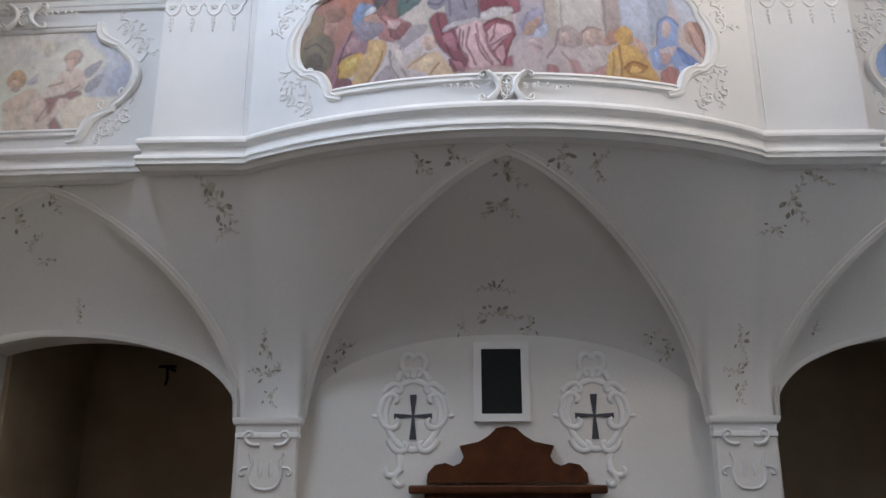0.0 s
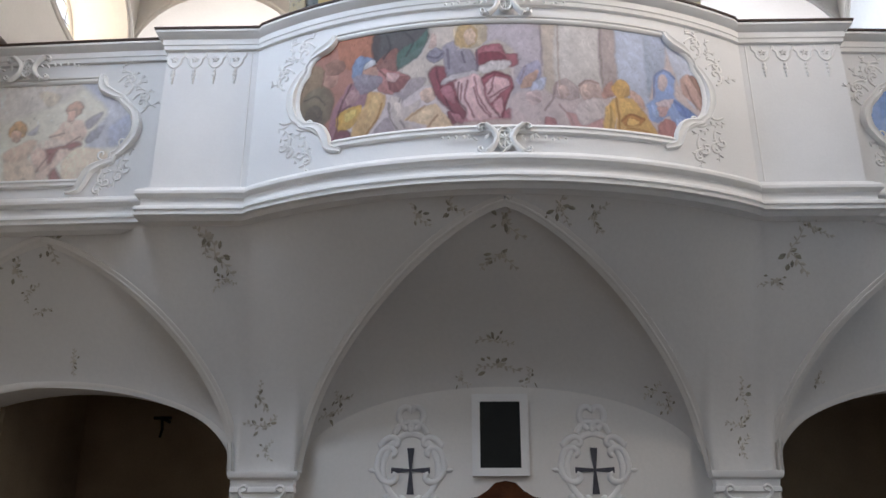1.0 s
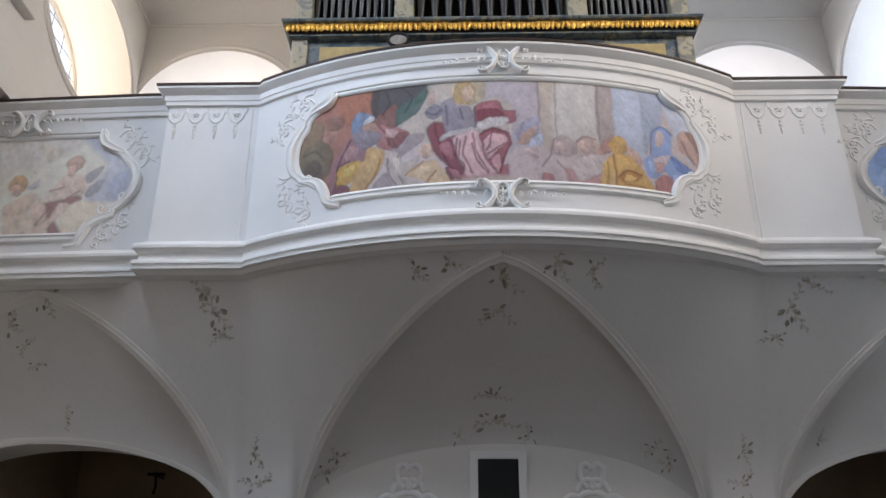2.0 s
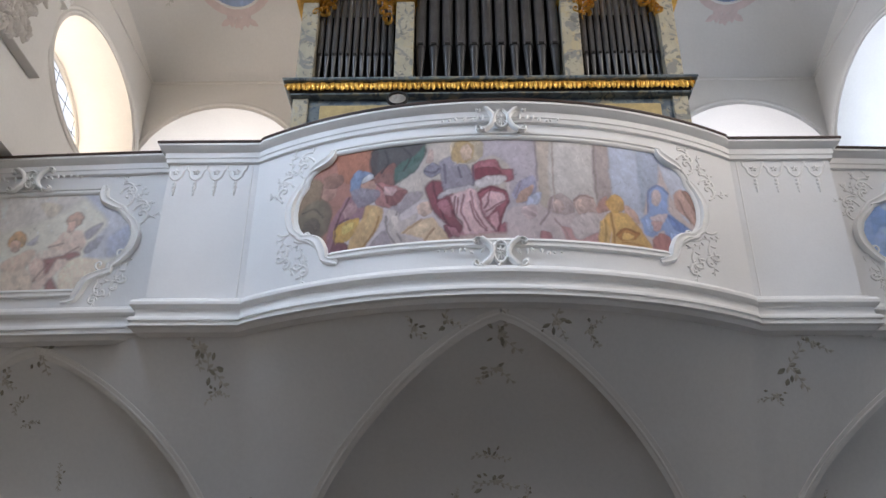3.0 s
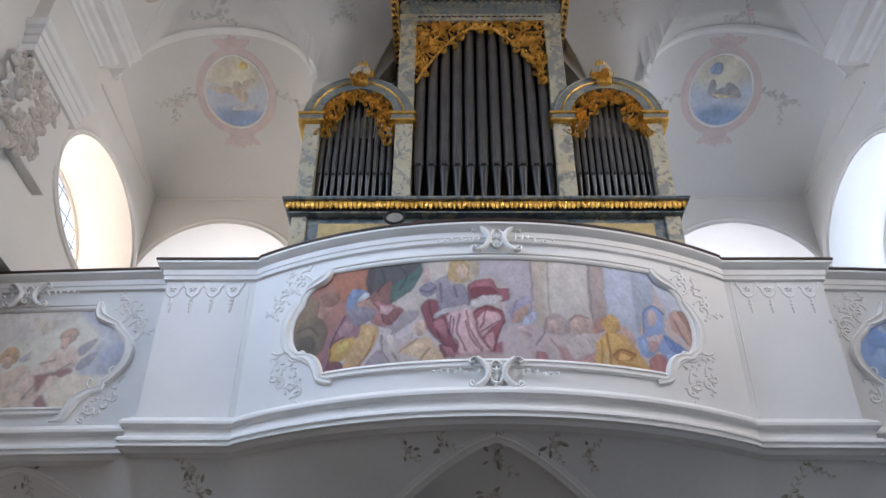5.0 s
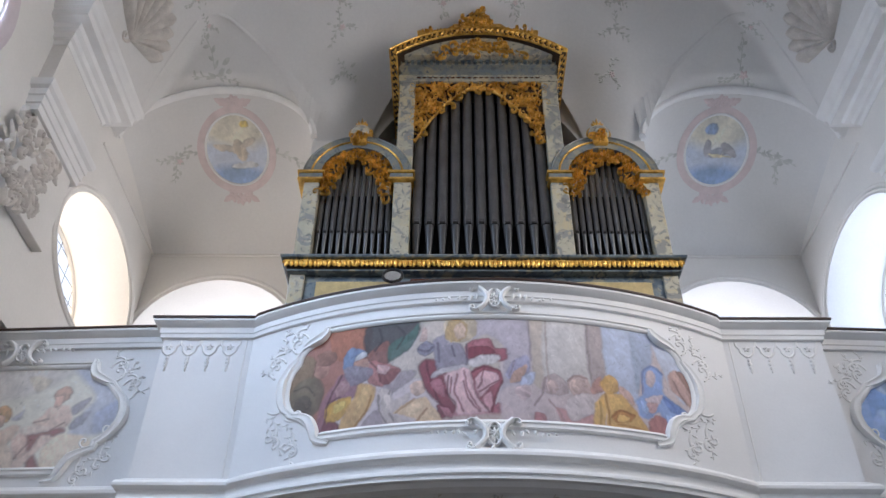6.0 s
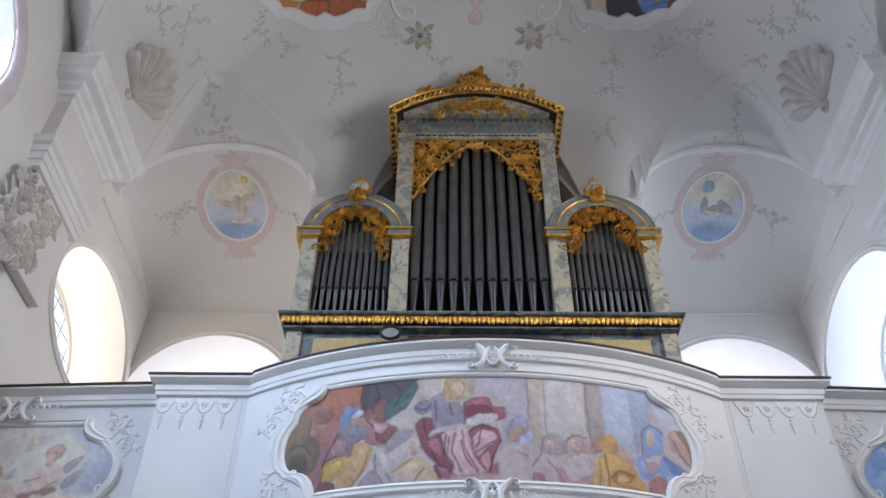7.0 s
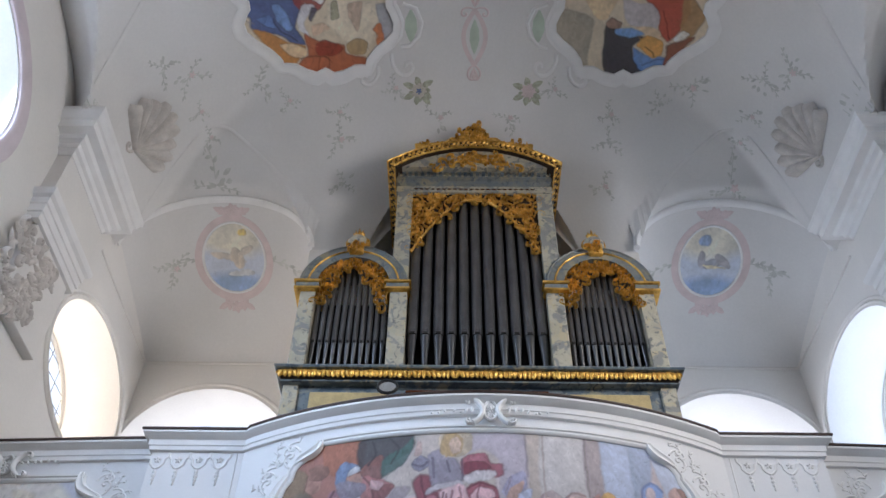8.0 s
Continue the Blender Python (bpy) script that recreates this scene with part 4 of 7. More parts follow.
part("arm", tube(bmesh.new(), [(0, 0.02, 0), (0, 0.2, -0.06), (0, 0.26, -0.06)], 0.012), BLACK, mir)

# ---- parapet ornament ----
def on_front(a, b, o):
    """The parapet's face as a surface: x, z and out."""
    x = min(max(a, XL - 0.83), XR + 0.83)
    y = front_y(x)
    e = 0.02
    dy = (front_y(x + e) - front_y(x - e)) / (2 * e)
    k = 1 / math.hypot(1, dy) if abs(dy) < 1 else 1
    return (a + (o * dy * k if abs(dy) < 1 else 0), y - o * k, b)


half = [(0.0, 5.52), (0.55, 5.52), (1.10, 5.52), (1.63, 5.52), (1.66, 5.60), (1.71, 5.68), (1.79, 5.75), (1.90, 5.80), (1.95, 5.87), (1.985, 5.97), (1.995, 6.08), (1.985, 6.19), (1.95, 6.29), (1.895, 6.36), (1.88, 6.45), (1.83, 6.52), (1.76, 6.57), (1.67, 6.61), (1.64, 6.66), (1.62, 6.71), (1.1, 6.71), (0.55, 6.71), (0.0, 6.71)]


def finer(pts, d):
    out = []
    for p, q in zip(pts, pts[1:] + pts[:1]):
        n = max(1, int(math.hypot(q[0] - p[0], q[1] - p[1]) / d))
        out += [(p[0] + (q[0] - p[0]) * i / n, p[1] + (q[1] - p[1]) * i / n) for i in range(n)]
    return out


FRAME_PROFILE = [(0.05, -0.01), (0.05, 0.012), (0.035, 0.028), (0.02, 0.03), (0.012, 0.018), (-0.002, 0.016), (-0.012, 0.03), (-0.03, 0.032), (-0.04, 0.016), (-0.045, -0.01)]
ring = finer([(AX + x, z) for x, z in half] + [(AX - x, z) for x, z in half[-2:0:-1]], 0.06)
fresco = thing("fresco_panel", "faded wall painting of robed shapes in a white stucco frame", "painting")
art = Canvas(AX - 2.0, AX + 2.0, 5.5, 6.73, 520, 165, rgb(194, 182, 184))
art.shape([(-1.60, 6.06), (-1.48, 6.47), (-1.25, 6.73), (-0.76, 6.68), (-0.78, 6.29), (-0.97, 6.12), (-1.20, 5.45), (-1.29, 5.59), (-1.48, 5.85)], rgb(176, 118, 98, 0.80))
art.shape([(-1.60, 6.06), (-1.46, 6.44), (-1.29, 6.37), (-1.27, 6.02), (-1.26, 5.67), (-1.46, 5.84)], rgb(150, 128, 100, 0.80))
art.shape([(-1.16, 6.68), (-0.79, 6.66), (-0.79, 6.29), (-0.98, 6.28), (-1.13, 6.38)], rgb(188, 122, 94, 0.80))
art.shape([(-0.79, 6.70), (-0.20, 6.72), (-0.27, 6.53), (-0.49, 6.37), (-0.71, 6.35), (-0.79, 6.26)], rgb(66, 70, 72, 0.80))
art.shape([(-0.80, 6.30), (-0.73, 6.38), (-0.57, 6.47), (-0.55, 6.20), (-0.76, 6.26)], rgb(146, 96, 86, 0.80))
art.shape([(-0.57, 6.42), (-0.39, 6.52), (-0.26, 6.65), (-0.30, 6.48), (-0.35, 6.37), (-0.47, 6.27), (-0.56, 6.21)], rgb(78, 116, 108, 0.80))
art.shape([(-0.22, 6.74), (0.47, 6.75), (0.45, 5.99), (-0.31, 6.03), (-0.56, 6.20), (-0.35, 6.35), (-0.27, 6.53)], rgb(216, 204, 194, 0.80))
art.shape([(0.25, 6.76), (0.79, 6.75), (0.78, 6.13), (0.77, 5.54), (0.48, 5.53), (0.52, 6.07), (0.55, 6.33), (0.37, 6.48), (0.22, 6.43)], rgb(188, 180, 190, 0.94))
art.shape([(0.78, 6.75), (0.95, 6.75), (0.93, 5.93), (0.81, 5.93), (0.79, 6.44)], rgb(198, 186, 174, 0.94))
art.shape([(0.95, 6.75), (1.37, 6.76), (1.34, 5.97), (0.92, 5.93)], rgb(214, 210, 208, 0.94))
art.shape([(1.36, 6.76), (1.53, 6.74), (1.50, 6.04), (1.34, 5.99)], rgb(180, 168, 168, 0.94))
art.shape([(1.52, 6.74), (1.81, 6.74), (1.79, 5.88), (1.57, 5.90), (1.50, 6.09)], rgb(194, 206, 230, 0.94))
art.shape([(1.81, 6.74), (2.01, 6.73), (1.99, 6.31), (1.88, 6.20), (1.79, 5.96)], rgb(174, 188, 214, 0.94))
art.shape([(1.99, 6.74), (2.14, 6.72), (2.31, 6.49), (2.43, 6.28), (2.25, 5.92), (2.08, 6.27)], rgb(204, 214, 234, 0.94))
art.blob(0.124, 6.558, 0.165, 0.167, rgb(228, 210, 180, 0.80))
art.blob(-1.232, 6.261, 0.088, 0.119, rgb(192, 146, 128, 0.80))
art.blob(-1.185, 6.371, 0.105, 0.086, rgb(156, 116, 100, 0.80))
art.blob(-1.357, 5.952, 0.177, 0.232, rgb(122, 110, 90, 0.80))
art.blob(-1.380, 5.868, 0.084, 0.114, rgb(98, 88, 74, 0.80))
art.shape([(-1.01, 6.15), (-0.81, 6.07), (-0.82, 5.89), (-1.08, 5.87), (-1.15, 5.73), (-1.00, 5.62), (-1.00, 5.49), (-1.19, 5.46), (-1.21, 5.79), (-1.14, 5.97)], rgb(162, 118, 130, 0.80))
art.shape([(-1.14, 5.69), (-1.00, 5.62), (-1.00, 5.49), (-1.16, 5.46)], rgb(124, 78, 84, 0.80))
art.shape([(-1.10, 5.86), (-0.91, 5.90), (-0.92, 5.76), (-1.02, 5.66), (-1.13, 5.67), (-1.15, 5.78)], rgb(212, 168, 76, 0.80))
art.shape([(-0.83, 6.03), (-0.67, 5.97), (-0.67, 5.87), (-0.73, 5.73), (-0.86, 5.54), (-0.99, 5.45), (-0.99, 5.62), (-0.95, 5.76), (-0.88, 5.88)], rgb(216, 176, 118, 0.80))
art.shape([(-0.74, 6.27), (-0.58, 6.21), (-0.44, 6.13), (-0.48, 6.05), (-0.59, 5.95), (-0.73, 6.01), (-0.77, 6.11)], rgb(188, 126, 122, 0.80))
art.shape([(-0.64, 6.13), (-0.44, 6.14), (-0.50, 6.05), (-0.57, 5.97), (-0.63, 6.02)], rgb(148, 96, 96, 0.80))
art.shape([(-1.00, 6.36), (-0.93, 6.45), (-0.81, 6.38), (-0.80, 6.33), (-0.89, 6.30), (-0.93, 6.14), (-1.00, 6.22)], rgb(130, 156, 192, 0.80))
art.shape([(-0.90, 6.30), (-0.88, 6.35), (-0.81, 6.37), (-0.79, 6.32), (-0.88, 6.28)], rgb(224, 224, 228, 0.80))
art.shape([(-0.89, 6.28), (-0.78, 6.30), (-0.75, 6.21), (-0.82, 6.18), (-0.89, 6.23)], rgb(198, 154, 136, 0.80))
art.shape([(-0.99, 6.21), (-0.90, 6.24), (-0.74, 6.18), (-0.71, 6.12), (-0.77, 6.04), (-0.91, 6.01), (-0.97, 6.09)], rgb(152, 144, 156, 0.80))
art.shape([(-0.44, 6.11), (-0.29, 6.11), (-0.34, 6.01), (-0.49, 5.89), (-0.56, 5.73), (-0.62, 5.76), (-0.65, 5.87), (-0.59, 5.97), (-0.50, 6.01)], rgb(176, 164, 168, 0.80))
art.shape([(-0.85, 5.47), (-0.75, 5.63), (-0.64, 5.72), (-0.48, 5.47), (-0.85, 5.46)], rgb(172, 158, 162, 0.80))
art.shape([(-0.62, 5.94), (-0.53, 5.92), (-0.49, 5.81), (-0.34, 5.88), (-0.38, 5.75), (-0.48, 5.66), (-0.30, 5.56), (-0.33, 5.48), (-0.53, 5.48), (-0.62, 5.69), (-0.66, 5.85)], rgb(210, 196, 190, 0.80))
art.shape([(-0.49, 5.68), (-0.34, 5.79), (-0.21, 5.82), (-0.11, 5.69), (0.03, 5.53), (-0.29, 5.47), (-0.34, 5.51), (-0.28, 5.60), (-0.45, 5.67)], rgb(228, 198, 162, 0.80))
art.blob(-0.275, 5.928, 0.076, 0.083, rgb(224, 194, 176, 0.80))
art.shape([(-0.27, 6.16), (-0.19, 6.23), (-0.08, 6.19), (-0.10, 6.08), (-0.15, 6.02), (-0.00, 6.05), (0.02, 5.81), (0.12, 5.66), (0.11, 5.56), (-0.00, 5.57), (-0.04, 5.71), (-0.17, 5.84), (-0.23, 5.98)], rgb(140, 64, 80, 0.80))
art.shape([(-0.19, 6.09), (-0.08, 6.01), (-0.02, 5.90), (-0.04, 5.79), (-0.13, 5.86), (-0.18, 5.97)], rgb(168, 88, 104, 0.80))
art.shape([(-0.14, 6.42), (-0.02, 6.49), (-0.00, 6.41), (0.13, 6.38), (0.19, 6.24), (0.21, 6.15), (-0.00, 6.09), (-0.10, 6.10), (-0.12, 6.24)], rgb(160, 154, 170, 0.80))
art.shape([(-0.28, 6.36), (-0.20, 6.43), (-0.13, 6.38), (-0.13, 6.31), (-0.21, 6.26), (-0.27, 6.30)], rgb(146, 144, 164, 0.80))
art.shape([(-0.27, 6.43), (-0.24, 6.58), (-0.20, 6.57), (-0.19, 6.44)], rgb(218, 190, 180, 0.80))
art.shape([(-0.16, 6.03), (-0.08, 6.10), (0.17, 6.15), (0.19, 6.09), (-0.00, 6.07), (-0.14, 6.00)], rgb(210, 202, 208, 0.80))
art.shape([(-0.03, 6.46), (0.01, 6.63), (0.11, 6.67), (0.20, 6.59), (0.18, 6.47), (0.12, 6.41), (0.06, 6.41), (0.03, 6.40)], rgb(208, 176, 126, 0.80))
art.shape([(0.07, 6.57), (0.12, 6.63), (0.18, 6.57), (0.16, 6.46), (0.10, 6.43), (0.07, 6.49)], rgb(230, 202, 180, 0.80))
art.shape([(0.17, 6.35), (0.24, 6.41), (0.40, 6.44), (0.46, 6.33), (0.56, 6.32), (0.56, 6.20), (0.48, 6.18), (0.46, 6.23), (0.24, 6.18), (0.18, 6.22)], rgb(162, 90, 104, 0.94))
art.shape([(0.20, 6.33), (0.37, 6.35), (0.46, 6.27), (0.33, 6.24), (0.21, 6.21)], rgb(130, 58, 74, 0.94))
art.shape([(0.21, 6.07), (0.35, 6.14), (0.49, 6.08), (0.52, 5.97), (0.47, 5.86), (0.42, 5.63), (0.34, 5.69), (0.23, 5.90)], rgb(156, 80, 96, 0.94))
art.shape([(0.26, 6.00), (0.34, 6.08), (0.46, 6.06), (0.48, 5.97), (0.38, 5.89), (0.30, 5.80), (0.26, 5.89)], rgb(224, 186, 192, 0.94))
art.shape([(0.19, 6.18), (0.30, 6.24), (0.49, 6.25), (0.48, 6.18), (0.24, 6.12)], rgb(216, 210, 212, 0.94))
art.shape([(-0.03, 6.03), (0.17, 6.11), (0.23, 6.00), (0.26, 5.84), (0.37, 5.69), (0.39, 5.65), (0.18, 5.62), (0.10, 5.70), (0.01, 5.85)], rgb(228, 194, 198, 0.80))
art.shape([(0.39, 5.66), (0.48, 5.75), (0.63, 5.65), (0.65, 5.62), (0.42, 5.61)], rgb(154, 90, 104, 0.94))
art.shape([(-0.09, 5.73), (0.03, 5.70), (0.06, 5.55), (-0.00, 5.53), (-0.08, 5.65)], rgb(132, 68, 84, 0.80))
art.shape([(0.03, 5.55), (0.07, 5.66), (0.18, 5.63), (0.39, 5.65), (0.43, 5.54), (0.03, 5.51)], rgb(200, 146, 156, 0.80))
art.shape([(0.02, 5.61), (0.72, 5.63), (0.73, 5.54), (0.02, 5.54)], rgb(182, 166, 160, 0.94))
art.shape([(0.63, 6.20), (0.76, 6.25), (0.77, 6.10), (0.68, 5.97), (0.61, 5.97), (0.54, 6.04)], rgb(164, 162, 188, 0.94))
art.shape([(0.62, 6.07), (0.74, 6.15), (0.71, 6.00), (0.59, 5.95)], rgb(194, 160, 142, 0.94))
art.shape([(0.69, 6.02), (0.82, 6.08), (0.79, 5.95), (0.68, 5.89)], rgb(184, 192, 216, 0.94))
art.shape([(0.50, 5.86), (0.75, 5.94), (1.00, 5.84), (1.39, 5.90), (1.36, 5.53), (0.79, 5.49), (0.51, 5.51)], rgb(194, 180, 182, 0.94))
art.shape([(0.91, 6.03), (1.01, 6.07), (1.12, 5.97), (1.12, 5.87), (1.00, 5.84), (0.87, 5.88)], rgb(180, 164, 164, 0.94))
art.blob(0.971, 5.924, 0.056, 0.075, rgb(200, 178, 174, 0.94))
art.shape([(1.11, 6.00), (1.19, 6.07), (1.30, 6.05), (1.34, 5.92), (1.26, 5.83), (1.15, 5.87)], rgb(192, 168, 162, 0.94))
art.blob(1.179, 5.958, 0.048, 0.071, rgb(210, 186, 178, 0.94))
art.shape([(1.12, 5.82), (1.30, 5.89), (1.39, 5.78), (1.28, 5.62), (1.11, 5.58), (1.07, 5.70)], rgb(204, 194, 196, 0.94))
art.shape([(0.99, 5.72), (1.07, 5.70), (1.13, 5.58), (1.33, 5.67), (1.33, 5.52), (1.10, 5.49), (1.02, 5.60)], rgb(194, 152, 152, 0.94))
art.shape([(0.79, 5.66), (0.88, 5.64), (0.90, 5.50), (0.80, 5.49)], rgb(168, 118, 122, 0.94))
art.blob(0.700, 5.862, 0.064, 0.079, rgb(196, 176, 178, 0.94))
art.shape([(1.35, 5.99), (1.44, 6.09), (1.46, 5.93), (1.34, 5.89)], rgb(188, 146, 136, 0.94))
art.shape([(1.62, 6.01), (1.72, 5.95), (1.74, 5.82), (1.60, 5.92)], rgb(210, 176, 164, 0.94))
art.shape([(1.36, 5.80), (1.44, 5.84), (1.45, 5.69), (1.42, 5.51), (1.33, 5.52), (1.34, 5.70)], rgb(218, 180, 112, 0.94))
art.shape([(1.46, 5.91), (1.60, 5.93), (1.72, 5.82), (1.79, 5.69), (1.86, 5.55), (1.83, 5.48), (1.46, 5.49), (1.46, 5.69), (1.40, 5.82)], rgb(212, 172, 102, 0.94))
art.shape([(1.43, 6.03), (1.53, 6.12), (1.60, 6.05), (1.60, 5.95), (1.48, 5.91)], rgb(210, 168, 96, 0.94))
art.shape([(1.51, 5.69), (1.60, 5.76), (1.74, 5.73), (1.68, 5.65), (1.56, 5.61)], rgb(188, 132, 76, 0.94))
art.shape([(1.88, 6.20), (1.99, 6.29), (2.08, 6.22), (2.06, 6.01), (2.17, 5.91), (2.28, 5.83), (2.12, 5.62), (2.01, 5.60), (1.99, 5.79), (1.86, 5.70), (1.78, 5.73), (1.76, 5.88), (1.85, 5.97)], rgb(142, 170, 222, 0.94))
art.shape([(2.04, 5.98), (2.17, 5.91), (2.27, 5.82), (2.10, 5.82)], rgb(112, 140, 200, 0.94))
art.shape([(1.91, 6.20), (1.98, 6.24), (2.00, 6.15), (1.95, 6.05), (1.90, 6.08)], rgb(210, 192, 192, 0.94))
art.shape([(1.86, 5.91), (2.05, 5.99), (2.00, 5.89), (1.91, 5.85)], rgb(216, 200, 206, 0.94))
art.shape([(1.87, 5.87), (1.98, 5.88), (1.94, 5.78), (1.88, 5.77)], rgb(198, 164, 162, 0.94))
art.shape([(1.86, 5.67), (1.94, 5.75), (2.05, 5.71), (2.04, 5.46), (1.85, 5.46)], rgb(172, 118, 116, 0.94))
art.shape([(2.14, 6.22), (2.23, 6.30), (2.35, 6.23), (2.37, 6.08), (2.32, 5.91), (2.23, 5.99), (2.14, 6.07)], rgb(200, 166, 156, 0.94))
art.shape([(2.23, 6.29), (2.36, 6.27), (2.41, 6.12), (2.35, 6.07), (2.29, 6.19)], rgb(154, 124, 114, 0.94))
art.stroke([(0.007, 6.024), (-0.002, 5.855), (0.112, 5.675)], rgb(100, 36, 54, 0.80))
art.stroke([(0.208, 6.020), (0.251, 5.845), (0.362, 5.695)], rgb(150, 90, 104, 0.80))
art.stroke([(0.210, 6.059), (0.237, 5.872), (0.380, 5.647)], rgb(104, 42, 58, 0.94))
art.stroke([(0.516, 5.969), (0.452, 5.821), (0.401, 5.647)], rgb(104, 42, 58, 0.94))
art.stroke([(0.236, 6.076), (0.345, 6.125), (0.482, 6.084)], rgb(104, 42, 58, 0.94))
art.stroke([(0.286, 5.859), (0.383, 5.914), (0.487, 5.979)], rgb(120, 60, 74, 0.94))
art.stroke([(-0.194, 6.198), (-0.169, 6.040), (-0.095, 5.817), (-0.021, 5.685)], rgb(96, 40, 56, 0.80))
art.stroke([(-0.116, 5.992), (-0.002, 5.855)], rgb(110, 50, 66, 0.80))
art.stroke([(1.507, 5.666), (1.599, 5.746), (1.730, 5.721)], rgb(150, 102, 50, 0.94))
art.stroke([(1.465, 5.905), (1.483, 5.692), (1.477, 5.524)], rgb(150, 102, 50, 0.94))
art.stroke([(1.561, 5.596), (1.715, 5.593), (1.801, 5.568)], rgb(166, 116, 60, 0.94))
art.stroke([(1.847, 5.968), (1.876, 6.198), (1.982, 6.288), (2.074, 6.224)], rgb(96, 122, 184, 0.94))
art.stroke([(2.060, 5.953), (2.143, 5.875), (2.169, 5.731)], rgb(96, 122, 184, 0.94))
art.stroke([(-0.641, 5.869), (-0.615, 5.694), (-0.533, 5.534)], rgb(140, 126, 132, 0.80))
art.stroke([(-0.532, 5.910), (-0.564, 5.752), (-0.483, 5.595)], rgb(140, 126, 132, 0.80))
art.stroke([(-0.467, 5.678), (-0.301, 5.807)], rgb(190, 150, 110, 0.80))
art.stroke([(-0.296, 5.536), (-0.187, 5.695)], rgb(176, 130, 96, 0.80))
art.stroke([(-1.141, 5.678), (-1.115, 5.858), (-1.014, 5.905)], rgb(110, 72, 80, 0.80))
art.stroke([(-0.878, 5.550), (-0.753, 5.712), (-0.713, 5.879)], rgb(170, 120, 60, 0.80))
art.stroke([(0.036, 6.360), (0.074, 6.244)], rgb(94, 92, 112, 0.80))
art.stroke([(-0.099, 6.396), (-0.079, 6.189)], rgb(110, 108, 128, 0.80))
art.stroke([(0.180, 6.370), (0.191, 6.176)], rgb(96, 94, 114, 0.80))
art.stroke([(-0.269, 6.341), (-0.195, 6.312), (-0.138, 6.353)], rgb(96, 94, 114, 0.80))
art.stroke([(-0.741, 6.252), (-0.657, 6.137), (-0.628, 6.022)], rgb(120, 76, 78, 0.80))
art.stroke([(0.912, 6.020), (0.874, 5.857), (0.799, 5.732)], rgb(150, 130, 134, 0.94))
art.stroke([(1.117, 5.997), (1.187, 6.059), (1.296, 6.040)], rgb(150, 128, 130, 0.94))
art.stroke([(0.930, 5.787), (1.009, 5.695), (1.065, 5.580)], rgb(160, 134, 136, 0.94))
art.stroke([(0.783, 6.680), (0.791, 6.412), (0.785, 6.204)], rgb(150, 140, 150, 0.94))
art.stroke([(0.950, 6.690), (0.938, 5.984)], rgb(176, 160, 150, 0.94))
art.stroke([(1.360, 6.673), (1.349, 6.046)], rgb(150, 138, 140, 0.94))
art.shape([(0.09, 6.07), (0.21, 6.10), (0.24, 5.89), (0.34, 5.68), (0.25, 5.63), (0.08, 5.66)], rgb(222, 186, 190, 0.94))
art.shape([(-0.16, 5.97), (-0.06, 6.00), (-0.02, 5.81), (-0.10, 5.86)], rgb(188, 126, 138, 0.80))
art.shape([(-0.06, 5.71), (0.02, 5.68), (0.05, 5.60), (-0.02, 5.62)], rgb(190, 130, 142, 0.80))
art.shape([(0.32, 5.79), (0.40, 5.86), (0.42, 5.74), (0.38, 5.68)], rgb(206, 158, 166, 0.94))
art.shape([(0.24, 6.38), (0.37, 6.41), (0.42, 6.35), (0.28, 6.35)], rgb(186, 120, 132, 0.94))
art.shape([(-0.66, 6.21), (-0.54, 6.17), (-0.58, 6.10), (-0.67, 6.12)], rgb(214, 178, 176, 0.80))
art.shape([(-1.07, 6.03), (-0.97, 6.08), (-0.92, 5.98), (-1.04, 5.91)], rgb(190, 150, 150, 0.80))
art.shape([(-1.06, 5.83), (-0.96, 5.86), (-0.96, 5.79), (-1.05, 5.74)], rgb(232, 204, 120, 0.80))
art.shape([(-0.80, 5.96), (-0.73, 5.95), (-0.79, 5.76), (-0.87, 5.69)], rgb(226, 190, 136, 0.80))
art.shape([(-0.59, 5.86), (-0.53, 5.86), (-0.53, 5.68), (-0.58, 5.73)], rgb(232, 218, 210, 0.80))
art.shape([(-0.37, 5.73), (-0.24, 5.78), (-0.22, 5.70), (-0.34, 5.64)], rgb(240, 214, 180, 0.80))
art.shape([(1.50, 5.84), (1.59, 5.88), (1.65, 5.79), (1.53, 5.75)], rgb(228, 190, 120, 0.94))
art.shape([(1.57, 5.70), (1.68, 5.69), (1.63, 5.63), (1.56, 5.63)], rgb(232, 194, 124, 0.94))
art.shape([(1.81, 5.89), (1.88, 5.82), (1.86, 5.75), (1.81, 5.79)], rgb(168, 192, 234, 0.94))
art.shape([(2.05, 5.78), (2.12, 5.77), (2.05, 5.66)], rgb(170, 194, 236, 0.94))
art.stroke([(0.092, 6.042), (0.068, 5.851), (0.154, 5.661)], rgb(138, 70, 86, 0.80))
art.stroke([(0.158, 6.083), (0.184, 5.890), (0.296, 5.679)], rgb(150, 86, 100, 0.80))
art.stroke([(0.035, 6.005), (0.026, 5.853)], rgb(138, 70, 86, 0.80))
art.stroke([(0.149, 5.973), (0.190, 5.800), (0.293, 5.653)], rgb(120, 54, 70, 0.94))
art.stroke([(0.345, 6.120), (0.320, 5.969), (0.276, 5.896)], rgb(120, 54, 70, 0.94))
art.stroke([(-1.004, 6.138), (-1.084, 5.984), (-1.132, 5.817)], rgb(96, 66, 70, 0.80))
art.stroke([(-1.298, 6.351), (-1.314, 6.169)], rgb(130, 100, 80, 0.80))
art.stroke([(-1.484, 6.072), (-1.359, 6.088), (-1.266, 5.977)], rgb(96, 84, 70, 0.80))
